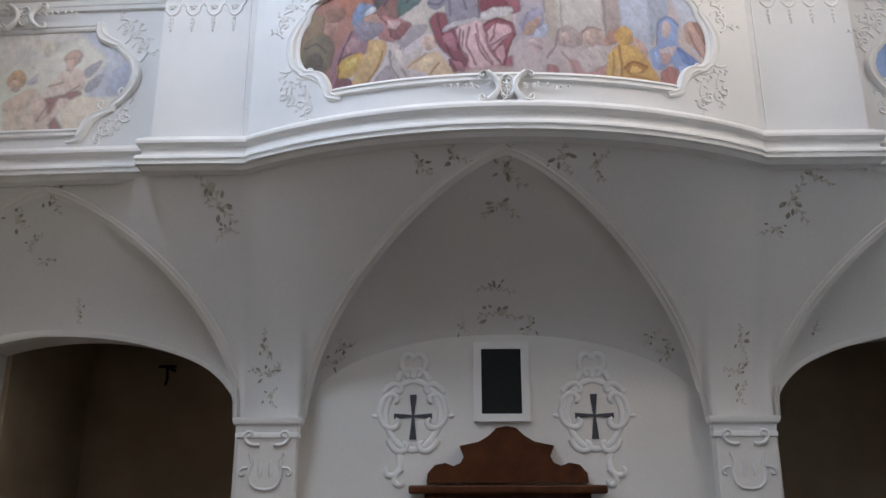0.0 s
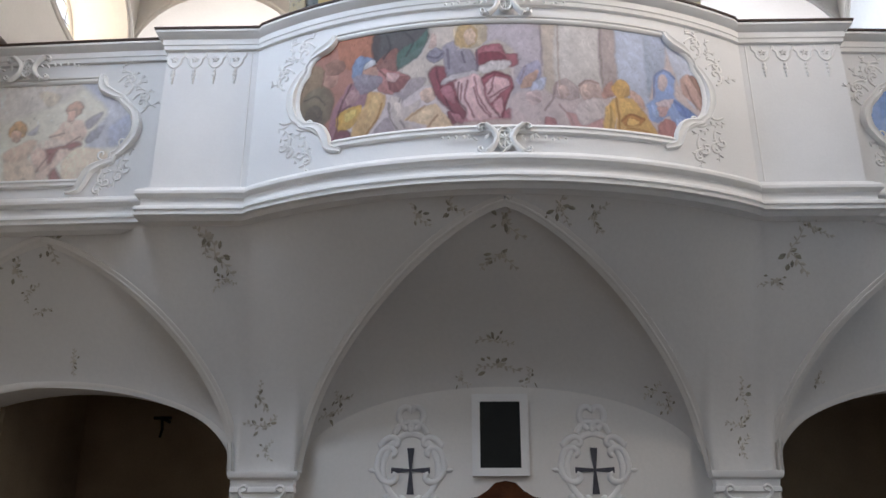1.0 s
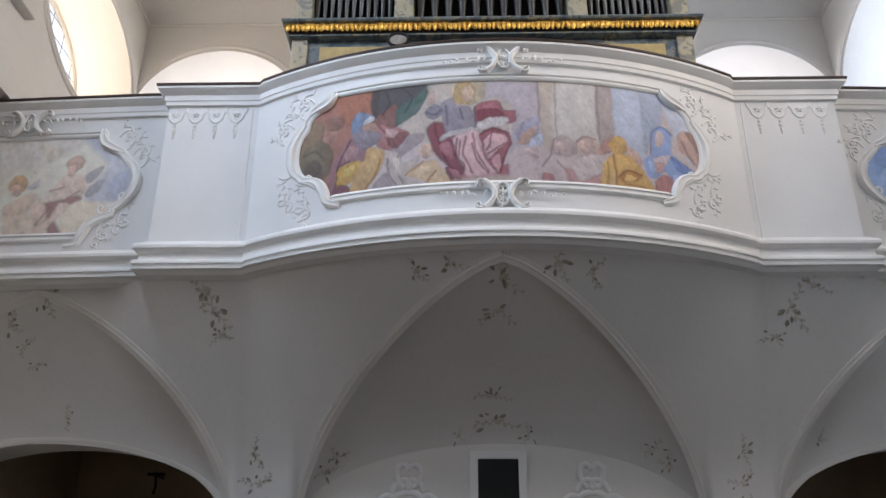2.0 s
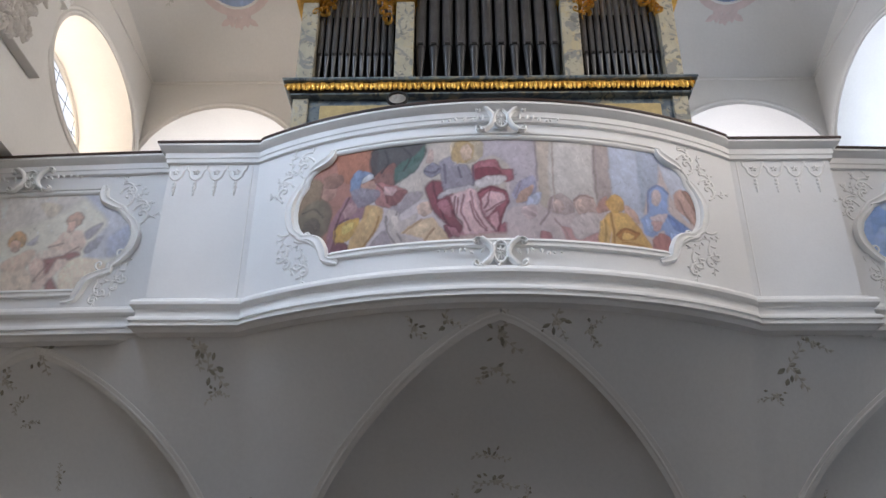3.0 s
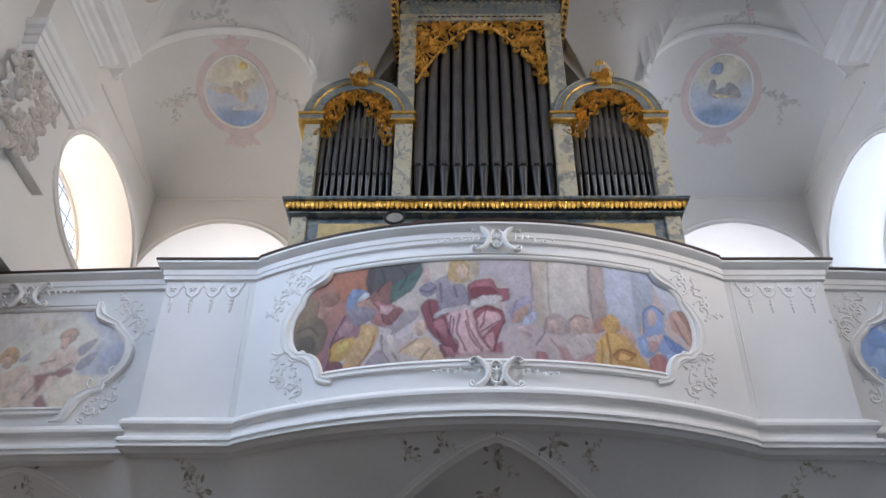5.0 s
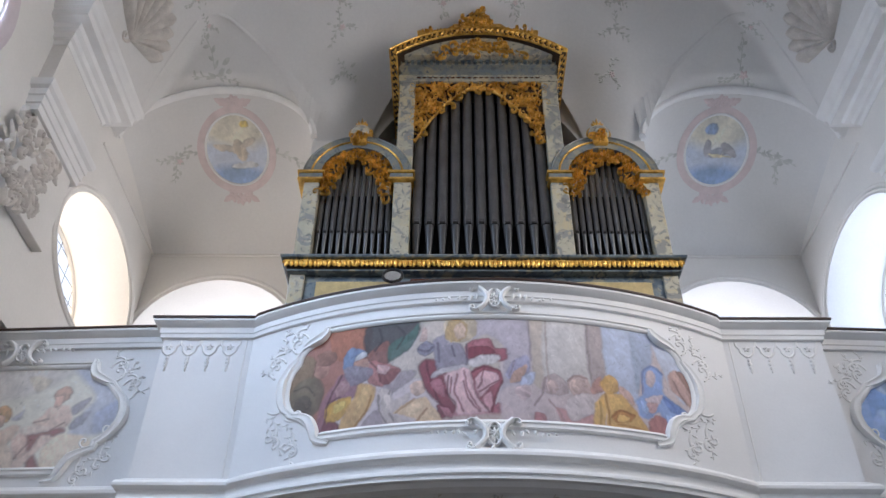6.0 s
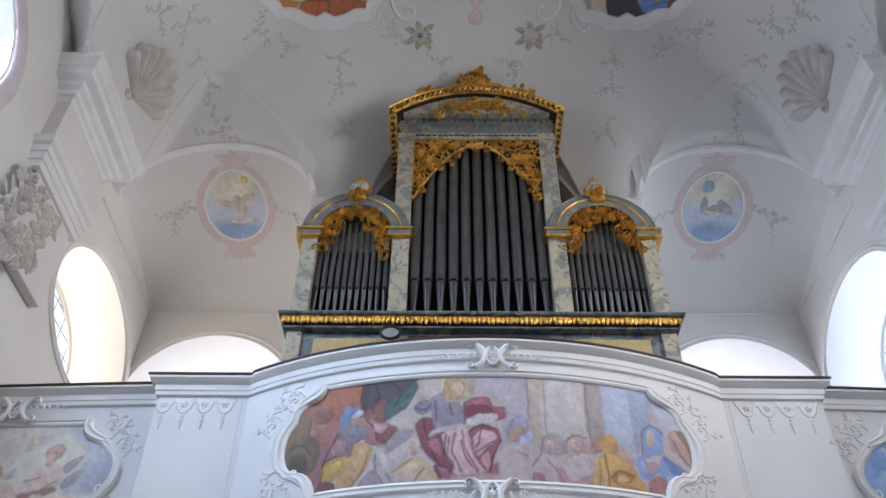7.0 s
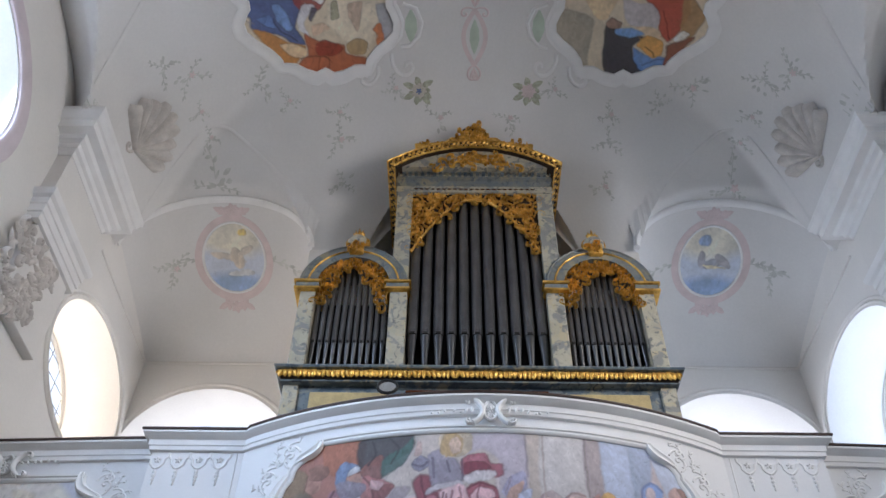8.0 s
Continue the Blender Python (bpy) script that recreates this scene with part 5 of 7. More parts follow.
art.stroke([(-1.448, 5.928), (-1.319, 5.877)], rgb(96, 84, 70, 0.80))
art.stroke([(1.408, 5.816), (1.396, 5.586)], rgb(160, 130, 80, 0.94))
art.stroke([(0.628, 6.185), (0.578, 6.020)], rgb(150, 136, 150, 0.94))
art.stroke([(2.187, 6.166), (2.238, 6.023), (2.284, 5.932)], rgb(140, 112, 112, 0.94))
art.stroke([(-0.518, 6.653), (-0.415, 6.520), (-0.489, 6.366)], rgb(60, 70, 70, 0.80))
art.stroke([(-0.678, 6.629), (-0.632, 6.479), (-0.707, 6.374)], rgb(52, 60, 62, 0.80))
art.folds(2600, 0.022, 3, 0.10)
art.build("painting", on_front, ring, FRESCO, fresco, "faded wall painting in red, ochre and blue")
part("frame", trim_along(bmesh.new(), ring, FRAME_PROFILE, on_front, True), STUCCO, fresco, "white moulded stucco frame", 40)

# side paintings beyond the piers
half = [(0.0, 5.45), (0.45, 5.45), (0.95, 5.45), (0.98, 5.56), (1.07, 5.63), (1.21, 5.69), (1.22, 5.76), (1.28, 5.79), (1.39, 5.92), (1.42, 6.03), (1.42, 6.12), (1.38, 6.24), (1.25, 6.39), (1.22, 6.43), (1.06, 6.51), (1.01, 6.57), (1.0, 6.66), (0.5, 6.66), (0.0, 6.66)]
for s in (-1, 1):
    cx = AX + s * 5.14
    ring = [(cx + x, z) for x, z in half] + [(cx - x, z) for x, z in half[-2:0:-1]]
    lim = XL - 0.8 if s < 0 else XR + 0.8
    ring = [(max(x, lim) if s < 0 else min(x, lim), z) for x, z in ring]
    ring = [p for i, p in enumerate(ring) if math.dist(p, ring[i - 1]) > 0.004]
    ring = finer(ring, 0.06)
    side = thing("fresco_panel", "pale blue wall painting of clouds in a white stucco frame" if s > 0 else "pale wall painting of clouds and rosy shapes in a stucco frame", "painting")
    x0, x1 = min(p[0] for p in ring) - 0.01, max(p[0] for p in ring) + 0.01
    art = Canvas(x0, x1, 5.48, 6.72, 150, 120, rgb(226, 216, 206, 1.2) if s < 0 else rgb(160, 184, 226))
    if s < 0:
        art.shape([(-4.92, 6.67), (-3.96, 6.67), (-4.14, 6.41), (-4.78, 6.19)], rgb(220, 214, 210, 1.15), 0.09)
        art.shape([(-4.02, 6.67), (-3.73, 6.67), (-3.48, 6.41), (-3.32, 6.21), (-3.38, 5.94), (-3.55, 5.83), (-3.82, 5.87), (-3.70, 6.14), (-3.65, 6.30)], rgb(192, 196, 210, 1.15), 0.06)
        art.shape([(-3.60, 6.07), (-3.38, 6.23), (-3.40, 5.94), (-3.56, 5.86)], rgb(168, 176, 200, 1.15), 0.06)
        art.shape([(-4.43, 6.54), (-4.15, 6.48), (-4.28, 6.34)], rgb(230, 212, 196, 1.15), 0.03)
        art.shape([(-4.04, 5.68), (-3.96, 5.84), (-3.71, 5.85), (-3.53, 5.72), (-3.75, 5.58), (-3.78, 5.41), (-3.98, 5.41)], rgb(224, 208, 190, 1.15), 0.03)
        art.shape([(-4.65, 5.73), (-4.44, 5.79), (-4.29, 5.60), (-4.26, 5.41), (-4.56, 5.41)], rgb(216, 198, 182, 1.15), 0.03)
        art.shape([(-3.86, 6.16), (-3.69, 6.27), (-3.72, 6.16), (-3.82, 6.07)], rgb(158, 154, 168, 1.15), 0.03)
        art.shape([(-3.84, 5.94), (-3.79, 6.03), (-3.65, 6.11), (-3.70, 5.98), (-3.80, 5.91)], rgb(148, 148, 166, 1.15), 0.03)
        art.shape([(-4.10, 6.16), (-3.90, 6.17), (-3.83, 6.03), (-3.88, 5.91), (-4.03, 5.87), (-4.22, 5.98), (-4.14, 6.07)], rgb(228, 200, 188, 1.15), 0.03)
        art.blob(-3.993, 6.298, 0.080, 0.096, rgb(196, 160, 142))
        art.blob(-4.020, 6.225, 0.052, 0.068, rgb(226, 190, 176))
        art.shape([(-4.26, 5.85), (-4.07, 5.90), (-3.90, 5.92), (-3.87, 5.88), (-4.05, 5.78), (-4.12, 5.68), (-3.99, 5.45), (-4.12, 5.45), (-4.23, 5.73)], rgb(150, 84, 88, 1.15), 0.03)
        art.shape([(-4.03, 5.86), (-3.97, 5.81), (-4.08, 5.68), (-4.19, 5.51), (-4.28, 5.50), (-4.29, 5.58), (-4.16, 5.70), (-4.10, 5.84)], rgb(230, 202, 192, 1.15), 0.03)
        art.shape([(-4.39, 5.81), (-4.30, 5.88), (-4.23, 5.83), (-4.20, 5.64), (-4.29, 5.59), (-4.35, 5.70)], rgb(226, 196, 186, 1.15), 0.03)
        art.shape([(-4.36, 5.88), (-4.24, 5.95), (-4.04, 5.95), (-4.03, 5.90), (-4.22, 5.85)], rgb(230, 208, 198, 1.15), 0.03)
        art.blob(-4.563, 6.079, 0.103, 0.103, rgb(212, 168, 118))
        art.blob(-4.575, 6.012, 0.055, 0.071, rgb(226, 190, 174))
        art.shape([(-4.57, 5.89), (-4.44, 5.96), (-4.34, 5.94), (-4.38, 5.81), (-4.49, 5.72), (-4.65, 5.72), (-4.68, 5.81)], rgb(222, 198, 182, 1.15), 0.03)
        art.shape([(-4.46, 6.03), (-4.35, 6.15), (-4.38, 6.02)], rgb(188, 186, 196, 1.15), 0.03)
        art.stroke([(-4.297, 5.598), (-4.225, 5.725), (-4.116, 5.832)], rgb(150, 110, 104))
        art.stroke([(-4.030, 5.875), (-3.899, 5.984)], rgb(160, 120, 112))
        art.stroke([(-4.214, 5.985), (-4.067, 6.029)], rgb(170, 140, 130))
    else:
        art.blob(4.449, 6.211, 0.174, 0.357, rgb(142, 172, 226), 0)
        art.blob(4.422, 5.949, 0.151, 0.214, rgb(170, 190, 226), 0)
        art.blob(4.536, 6.482, 0.140, 0.143, rgb(196, 206, 226), 0)
    art.folds(260, 0.03, 4, 0.22)
    art.build("painting", on_front, ring, FRESCO, side, "pale painted clouds")
    part("frame", trim_along(bmesh.new(), ring, FRAME_PROFILE, on_front, True), STUCCO, side, "white moulded stucco frame", 40)


def cartouche(cx, cz, size, fn, mat, drop):
    """A rocaille clasp: two C-scrolls back to back, a shell flower between and small twigs at the sides."""
    c = thing("stucco_cartouche", "white rocaille stucco clasp with paired scrolls and a flower", "stucco ornament", group="stucco clasps")
    for q in (-1, 1):
        arc_pts = [(cx + q * size * (0.34 + 0.46 * (w / 10) ** 2), cz + size * 0.66 * w / 10) for w in range(-10, 11)]
        part("scroll", trim_along(bmesh.new(), arc_pts, round_profile(size * 0.12, 0.045, 6), fn), mat, c, smooth=60)
        part("volute", scroll(bmesh.new(), cx + q * size * 0.74, cz + size * 0.62, radians(90 - q * 60), size * 0.3, -q, fn, size * 0.06, 0.03), mat, c, smooth=60)
        part("volute", scroll(bmesh.new(), cx + q * size * 0.74, cz - size * 0.62, radians(-90 + q * 60), size * 0.3, q, fn, size * 0.06, 0.03), mat, c, smooth=60)
        rng = random.Random(int(cx * 100) + q)
        for k in range(7):
            part("leaf", leaf(bmesh.new(), cx + q * size * (0.85 + 0.3 * k), cz + size * rng.uniform(-0.12, 0.08), radians(90 + rng.uniform(-60, 60)), size * (0.32 - 0.03 * k), size * 0.16, fn, 0.016), mat, c, smooth=60)
    shield = [(cx + size * 0.30 * math.cos(radians(w)), cz + size * 0.52 * math.sin(radians(w))) for w in range(0, 360, 20)]
    part("shield_edge", trim_along(bmesh.new(), shield, round_profile(size * 0.07, 0.022, 4), fn, True), mat, c, smooth=60)
    bm = bmesh.new()
    for k in range(5):
        leaf(bm, cx, cz - size * 0.1, radians(90 + (k - 2) * 30), size * 0.42, size * 0.15, fn, 0.016)
        leaf(bm, cx, cz - size * 0.05, radians(-90 + (k - 2) * 30), size * 0.40, size * 0.14, fn, 0.016)
    blossom(bm, cx, cz, size * 0.18, fn, 6, 0.028)
    if drop:
        for k in range(3):
            leaf(bm, cx, cz - size * (0.5 + 0.12 * k), radians(-90 + (k - 1) * 30), size * 0.35, size * 0.16, fn, 0.03)
    part("flower", bm, mat, c, smooth=60)
    return c


cartouche(AX + 0.05, 6.88, 0.21, lambda a, b, o: on_front(a, b, o + 0.05), STUCCO, False)
cartouche(AX + 0.01, 5.42, 0.21, lambda a, b, o: on_front(a, b, o + 0.03), STUCCO, True)
for s in (-1, 1):
    cartouche(AX + s * 4.98, 6.80, 0.21, lambda a, b, o: on_front(a, b, o + 0.05), STUCCO, False)


def c_scroll(parent, pts, width, fn):
    """A thick C-shaped stucco band, full in the middle and thinner at its curled ends."""
    line = smooth_line(pts, False, 6)
    bm, rings, n = bmesh.new(), [], len(line)
    for i, (a, b) in enumerate(line):
        pa, pb = line[max(i - 1, 0)], line[min(i + 1, n - 1)]
        d = math.hypot(pb[0] - pa[0], pb[1] - pa[1]) or 1
        nx_, ny_ = -(pb[1] - pa[1]) / d, (pb[0] - pa[0]) / d
        k = 0.45 + 0.55 * math.sin(math.pi * i / (n - 1))
        rings.append([bm.verts.new(fn(a + nx_ * w * k, b + ny_ * w * k, o * k)) for w, o in ((-width, -0.005), (-width, 0.035), (-0.6 * width, 0.06), (-0.25 * width, 0.045), (0.3 * width, 0.042), (0.65 * width, 0.058), (width, 0.03), (width, -0.005))])
    for r1, r2 in zip(rings, rings[1:]):
        for q in range(7):
            bm.faces.new((r1[q], r1[q + 1], r2[q + 1], r2[q]))
    bm.faces.new(rings[0])
    bm.faces.new(rings[-1][::-1])
    part("c_scroll", bm, STUCCO, parent, smooth=50)


FRAMES = [ob for ob in scene.objects if ob.name.startswith("fresco_panel")]
for q in (-1, 1):
    for pts in ([(1.60, 6.74), (1.62, 6.66), (1.68, 6.60), (1.78, 6.56), (1.86, 6.52)], [(1.885, 6.43), (1.955, 6.33), (2.02, 6.18), (2.02, 6.02), (1.975, 5.88), (1.90, 5.81)], [(1.89, 5.79), (1.78, 5.76), (1.70, 5.70), (1.65, 5.60), (1.62, 5.50), (1.50, 5.45)]):
        c_scroll(FRAMES[0], [(AX + q * x, z) for x, z in pts], 0.05, on_front)
    for pts in ([(0.98, 6.72), (0.99, 6.62), (1.03, 6.53), (1.13, 6.47), (1.24, 6.43)], [(1.25, 6.39), (1.38, 6.25), (1.43, 6.10), (1.41, 5.96), (1.31, 5.82), (1.22, 5.75)], [(1.24, 5.71), (1.10, 5.65), (1.00, 5.58), (0.95, 5.47), (0.90, 5.38), (0.78, 5.36)]):
        c_scroll(FRAMES[1 if q < 0 else 2], [(AX + q * (5.14 - x), z) for x, z in pts], 0.052, on_front)


def corner_twig(x, z, q, up, rng):
    """Rocaille twigs that grow out of a corner of a painting's frame."""
    c = thing("stucco_twig", "fine white stucco tendrils at a corner of the painting frame", "stucco ornament", group="stucco tendrils")
    bm = bmesh.new()
    base = radians(90) if up > 0 else radians(-90)
    for dx, dz, w, size, turn in ((0, 0, 0.5, 0.13, -1), (0.10, -0.16, 0.9, 0.12, 1), (0.02, 0.12, 1.3, 0.10, -1)):
        part("volute", scroll(bmesh.new(), x + q * dx, z + up * dz, base - q * w, size, turn * q * up, on_front, 0.012, 0.013), STUCCO, c, smooth=60)
    bm = bmesh.new()
    for k in range(3):
        sprig(bm, x + q * (0.02 + 0.05 * k), z + up * (0.14 - 0.12 * k), base - q * (0.3 + 0.45 * k), rng.uniform(0.16, 0.28), on_front, rng, 5, 0.012)
    part("leaves", bm, STUCCO, c, smooth=60)


for q in (-1, 1):
    rng = random.Random(11 + q)
    corner_twig(AX + q * 1.82, 6.66, q, 1, rng)
    corner_twig(AX + q * 2.03, 6.42, q, 1, rng)
    corner_twig(AX + q * 1.86, 5.62, q, -1, rng)
    corner_twig(AX + q * 2.05, 5.74, q, -1, rng)
    corner_twig(AX + q * 3.98, 6.62, -q, 1, rng)
    corner_twig(AX + q * 3.80, 6.40, -q, 1, rng)
    corner_twig(AX + q * 4.02, 5.58, -q, -1, rng)
    corner_twig(AX + q * 3.82, 5.72, -q, -1, rng)
    # lambrequin on the pier
    c = thing("stucco_lambrequin", "white stucco lambrequin border with tassels on a parapet pier", "stucco ornament", group="pier lambrequins")
    for k in range(4):
        cx = AX + q * (2.70 + 0.213 * k)
        pts = [(cx - 0.105, 6.84), (cx - 0.10, 6.79), (cx - 0.07, 6.76), (cx - 0.065, 6.71), (cx - 0.03, 6.67), (cx, 6.655)]
        pts = pts + [(2 * cx - a, b) for a, b in reversed(pts[:-1])]
        part("scallop", trim_along(bmesh.new(), pts, round_profile(0.013, 0.013, 4), on_front), STUCCO, c, smooth=60)
        part("rosette", blossom(bmesh.new(), cx, 6.755, 0.04, on_front, 5, 0.016), STUCCO, c, smooth=60)
        bm = bmesh.new()
        for dz, w in ((6.645, 0.045), (6.60, 0.055), (6.555, 0.04), (6.515, 0.025)):
            leaf(bm, cx, dz, radians(-90), 0.055, w, on_front, 0.018)
        part("tassel", bm, STUCCO, c, smooth=60)
    part("edge_strip", trim_along(bmesh.new(), [(AX + q * 2.535, 5.30), (AX + q * 2.535, 6.84)], round_profile(0.008, 0.007, 4), on_front), STUCCO, c, smooth=60)

# ---- entrance wall ornament ----
def on_wall(y0, cx=0, cz=0):
    return lambda a, b, o: (cx + a, y0 - o, cz + b)


for s in (-1, 1):
    c = thing("stucco_cartouche", "grey-white stucco cartouche round a painted cross", "stucco ornament", (0, 0, 0), "cross cartouches")
    fn = on_wall(WALL_Y, AX + s * 0.90, 2.72)
    ring = [(0.26 * math.cos(radians(w)) * (1 + 0.05 * math.cos(radians(2 * w))), 0.02 + 0.34 * math.sin(radians(w))) for w in range(0, 360, 10)]
    part("oval", trim_along(bmesh.new(), ring, round_profile(0.032, 0.016, 5), fn, True), STUCCO, c, smooth=60)

    def curl(a, b, ang, size, turn):
        part("scroll", scroll(bmesh.new(), a, b, radians(ang), size, turn, fn, 0.032, 0.022, 0.9), STUCCO, c, smooth=60)

    for q in (-1, 1):
        curl(q * 0.32, 0.06, 90, 0.13, q)
        curl(q * 0.33, 0.08, -90, 0.15, -q)
        curl(q * 0.04, 0.40, 90 - q * 50, 0.14, q)
        curl(q * 0.16, 0.36, 90 + q * 20, 0.12, q)
        curl(q * 0.30, 0.24, 90 + q * 30, 0.11, q)
        curl(q * 0.24, -0.22, -90 - q * 20, 0.12, -q)
        part("leaf", leaf(bmesh.new(), q * 0.24, 0.20, radians(90 - q * 50), 0.12, 0.07, fn, 0.014), STUCCO, c, smooth=60)
        part("leaf", leaf(bmesh.new(), q * 0.34, 0.0, radians(90 - q * 80), 0.08, 0.05, fn, 0.014), STUCCO, c, smooth=60)
    curl(s * 0.14, -0.36, -90 - s * 20, 0.14, s)
    curl(s * 0.10, -0.50, -90 + s * 60, 0.10, -s)
    # ornament on the pilaster
    c = thing("stucco_capital_ornament", "white stucco scrolls below a pilaster capital", "stucco ornament", (0, 0, 0), "capital ornaments")
    fn = on_wall(CAP_Y - 0.02, AX + s * 2.31, 2.24)
    bm = bmesh.new()
    for q in (-1, 1):
        scroll(bm, q * 0.07, 0.20, radians(90 - q * 100), 0.13, q, fn, 0.02, 0.03)
        pts = [(q * 0.16, 0.12), (q * 0.13, 0.02), (q * 0.16, -0.06), (q * 0.14, -0.16), (q * 0.08, -0.21), (0, -0.22)]
        trim_along(bm, pts, round_profile(0.016, 0.02, 4), fn)
        scroll(bm, q * 0.17, -0.02, radians(90 - q * 80), 0.07, -q, fn, 0.012, 0.02)
        leaf(bm, q * 0.05, 0.05, radians(-90), 0.16, 0.05, fn, 0.02)
    part("scrollwork", bm, STUCCO, c, smooth=60)

# arch bands over the two open arches
for s in (-1, 1):
    cx = AX + s * 4.37
    pts = [p for p in arc(cx, 2.7, 1.76, 0.90, 180, 0, 60) if XL + 0.01 < p[0] < XR - 0.01]
    tagged(mesh_ob("trim_arch", trim_along(bmesh.new(), pts, [(-0.045, -0.02), (-0.045, 0.02), (-0.03, 0.028), (0.03, 0.028), (0.045, 0.02), (0.045, -0.02)], on_wall(CAP_Y + 0.08)), PLASTER, smooth=40), "plastered band round the open arch", "trim", kind="structure")
# carved pediment of the door
fn = on_wall(WALL_Y - 0.1, AX + 0.02, 0)
bm = bmesh.new()
for q in (-1, 1):
    scroll(bm, q * 0.03, 2.50, radians(90 - q * 10), 0.12, -q, fn, 0.012, 0.025)
    line = [(q * 0.02, 2.575), (q * 0.10, 2.555), (q * 0.17, 2.49), (q * 0.27, 2.43), (q * 0.42, 2.40)]
    trim_along(bm, line, round_profile(0.018, 0.025, 4), fn)
    line = [(q * 0.50, 2.20), (q * 0.60, 2.225), (q * 0.68, 2.20), (q * 0.73, 2.13), (q * 0.73, 2.08)]
    trim_along(bm, line, round_profile(0.016, 0.022, 4), fn)
    scroll(bm, q * 0.60, 2.12, radians(90 - q * 60), 0.12, q, fn, 0.012, 0.02)
    for k in range(4):
        leaf(bm, q * (0.12 + 0.09 * k), 2.14 + 0.05 * (3 - k), radians(90 - q * (40 + 12 * k)), 0.12, 0.05, fn, 0.02)
leaf(bm, 0, 2.53, radians(90), 0.10, 0.07, fn, 0.04)
oval = [(0.11 * math.cos(radians(w)), 2.30 + 0.13 * math.sin(radians(w))) for w in range(0, 360, 15)]
trim_along(bm, oval, round_profile(0.014, 0.02, 4), fn, True)
part("carving", bm, WOOD, door, "carved scrolls on the pediment", 60)
part("moulding", trim_along(bmesh.new(), [(-0.62, 2.04), (-0.3, 2.10), (0, 2.12), (0.3, 2.10), (0.62, 2.04)], round_profile(0.02, 0.025, 4), fn), WOOD, door, smooth=60)

# small iron bracket in the porch
br = thing("wall_bracket", "small dark iron bracket high on the porch wall", "bracket", (AX - 4.15, 10.6, 3.5))
part("stem", tube(bmesh.new(), [(0, 0.31, 0.1), (0, 0.0, 0.1)], 0.02), BLACK, br)
part("cross_bar", tube(bmesh.new(), [(-0.1, 0, 0.1), (0.12, 0, 0.1)], 0.02), BLACK, br)
part("hook", tube(bmesh.new(), [(0, 0, 0.12), (0.02, 0, -0.04), (0, 0, -0.14)], 0.018), BLACK, br)


# ---- painted sprays ----
def local(surface, a0, b0, sign):
    """Metres round a point of a surface(a, b); sign turns the outward side towards the room."""
    e = 0.01
    p = Vector(surface(a0, b0))
    sa, sb = (Vector(surface(a0 + e, b0)) - p) / e, (Vector(surface(a0, b0 + e)) - p) / e
    n = sa.cross(sb).normalized() * sign
    la, lb = sa.length, sb.length
    return lambda a, b, o: Vector(surface(a0 + a / la, b0 + b / lb)) + n * o


def vault_at(x, y):
    return Vector((x, y, vault_z(x, y)))


def under_at(x, s):
    return under(x, min(max(s, 0.0), 0.999))


def spray(surface, a, b, sign, size, ang, seed, dark=True, flower=True):
    c = thing("painted_spray", "small grey-green leaf spray painted on the white vault", "painted ornament", group="leaf sprays")
    fn = local(surface, a, b, sign)
    rng = random.Random(seed)
    bm = bmesh.new()
    n = 5 if size > 0.2 else 3
    for k in range(n):
        w = ang + rng.uniform(-2.6, 2.6)
        d = rng.uniform(0.0, 0.45) * size
        leaf(bm, math.cos(w) * d, math.sin(w) * d, w + rng.uniform(-0.5, 0.5), size * rng.uniform(0.16, 0.28), size * rng.uniform(0.09, 0.15), fn, 0.006)
    part("leaves", bm, SPRAY if dark else PALE, c, smooth=60)
    bm = bmesh.new()
    for k in range(2 if dark else 3):
        sprig(bm, 0, 0, ang + (k - 0.5) * 2.2 + rng.uniform(-0.4, 0.4), size * rng.uniform(0.6, 0.9), fn, rng, 6, 0.006)
    part("twig", bm, TWIG if dark else PALE, c, "pale twigs", 60)
    if flower:
        part("flower", blossom(bmesh.new(), size * 0.1, 0, size * 0.14, fn, 5, 0.01), TWIG if dark else ROSE, c, "pale flower", 60)
    return c


def leaf_sprays(surface, sign, size, dark, seed, *places):
    for i, (a, b, k, w) in enumerate(places):
        spray(surface, AX + a, b, sign, size * k, radians(w), seed + i, dark, (i + seed) % 3 != 0)


leaf_sprays(under_at, 1, 0.26, True, 100, (-4.5, 0.92, 1.0, 0), (-2.84, 0.93, 1.2, 200), (-2.77, 0.83, 1.3, 20), (-2.69, 0.71, 0.8, -90), (-4.88, 0.73, 1.0, 20), (-4.74, 0.57, 0.7, -60), (-4.62, 0.43, 0.6, -60), (-4.34, 0.11, 0.7, 0), (-2.39, 0.21, 0.9, 0), (-2.35, 0.10, 0.9, 90), (-2.32, 0.04, 0.7, 0))
leaf_sprays(under_at, 1, 0.26, True, 120, (-1.62, 0.06, 0.8, 40), (-1.72, 0.03, 0.8, 60), (-0.79, 0.91, 0.9, 10), (-0.48, 0.94, 1.0, 20), (-0.01, 0.85, 1.3, 0), (-0.04, 0.66, 1.2, -90), (-0.05, 0.19, 1.0, 90), (-0.04, 0.08, 1.2, -90), (-0.42, 0.03, 0.7, 0), (0.30, 0.03, 0.8, 180), (0.47, 0.93, 1.2, 0))
leaf_sprays(under_at, 1, 0.26, True, 140, (0.78, 0.90, 1.0, -20), (2.75, 0.83, 1.4, 0), (2.95, 0.94, 1.0, 45), (2.62, 0.69, 0.8, -100), (2.32, 0.21, 0.9, 0), (2.30, 0.10, 0.8, 90), (2.29, 0.04, 0.7, 0), (1.53, 0.08, 0.8, 140), (1.66, 0.04, 0.8, 130), (3.09, 0.10, 0.6, 30))
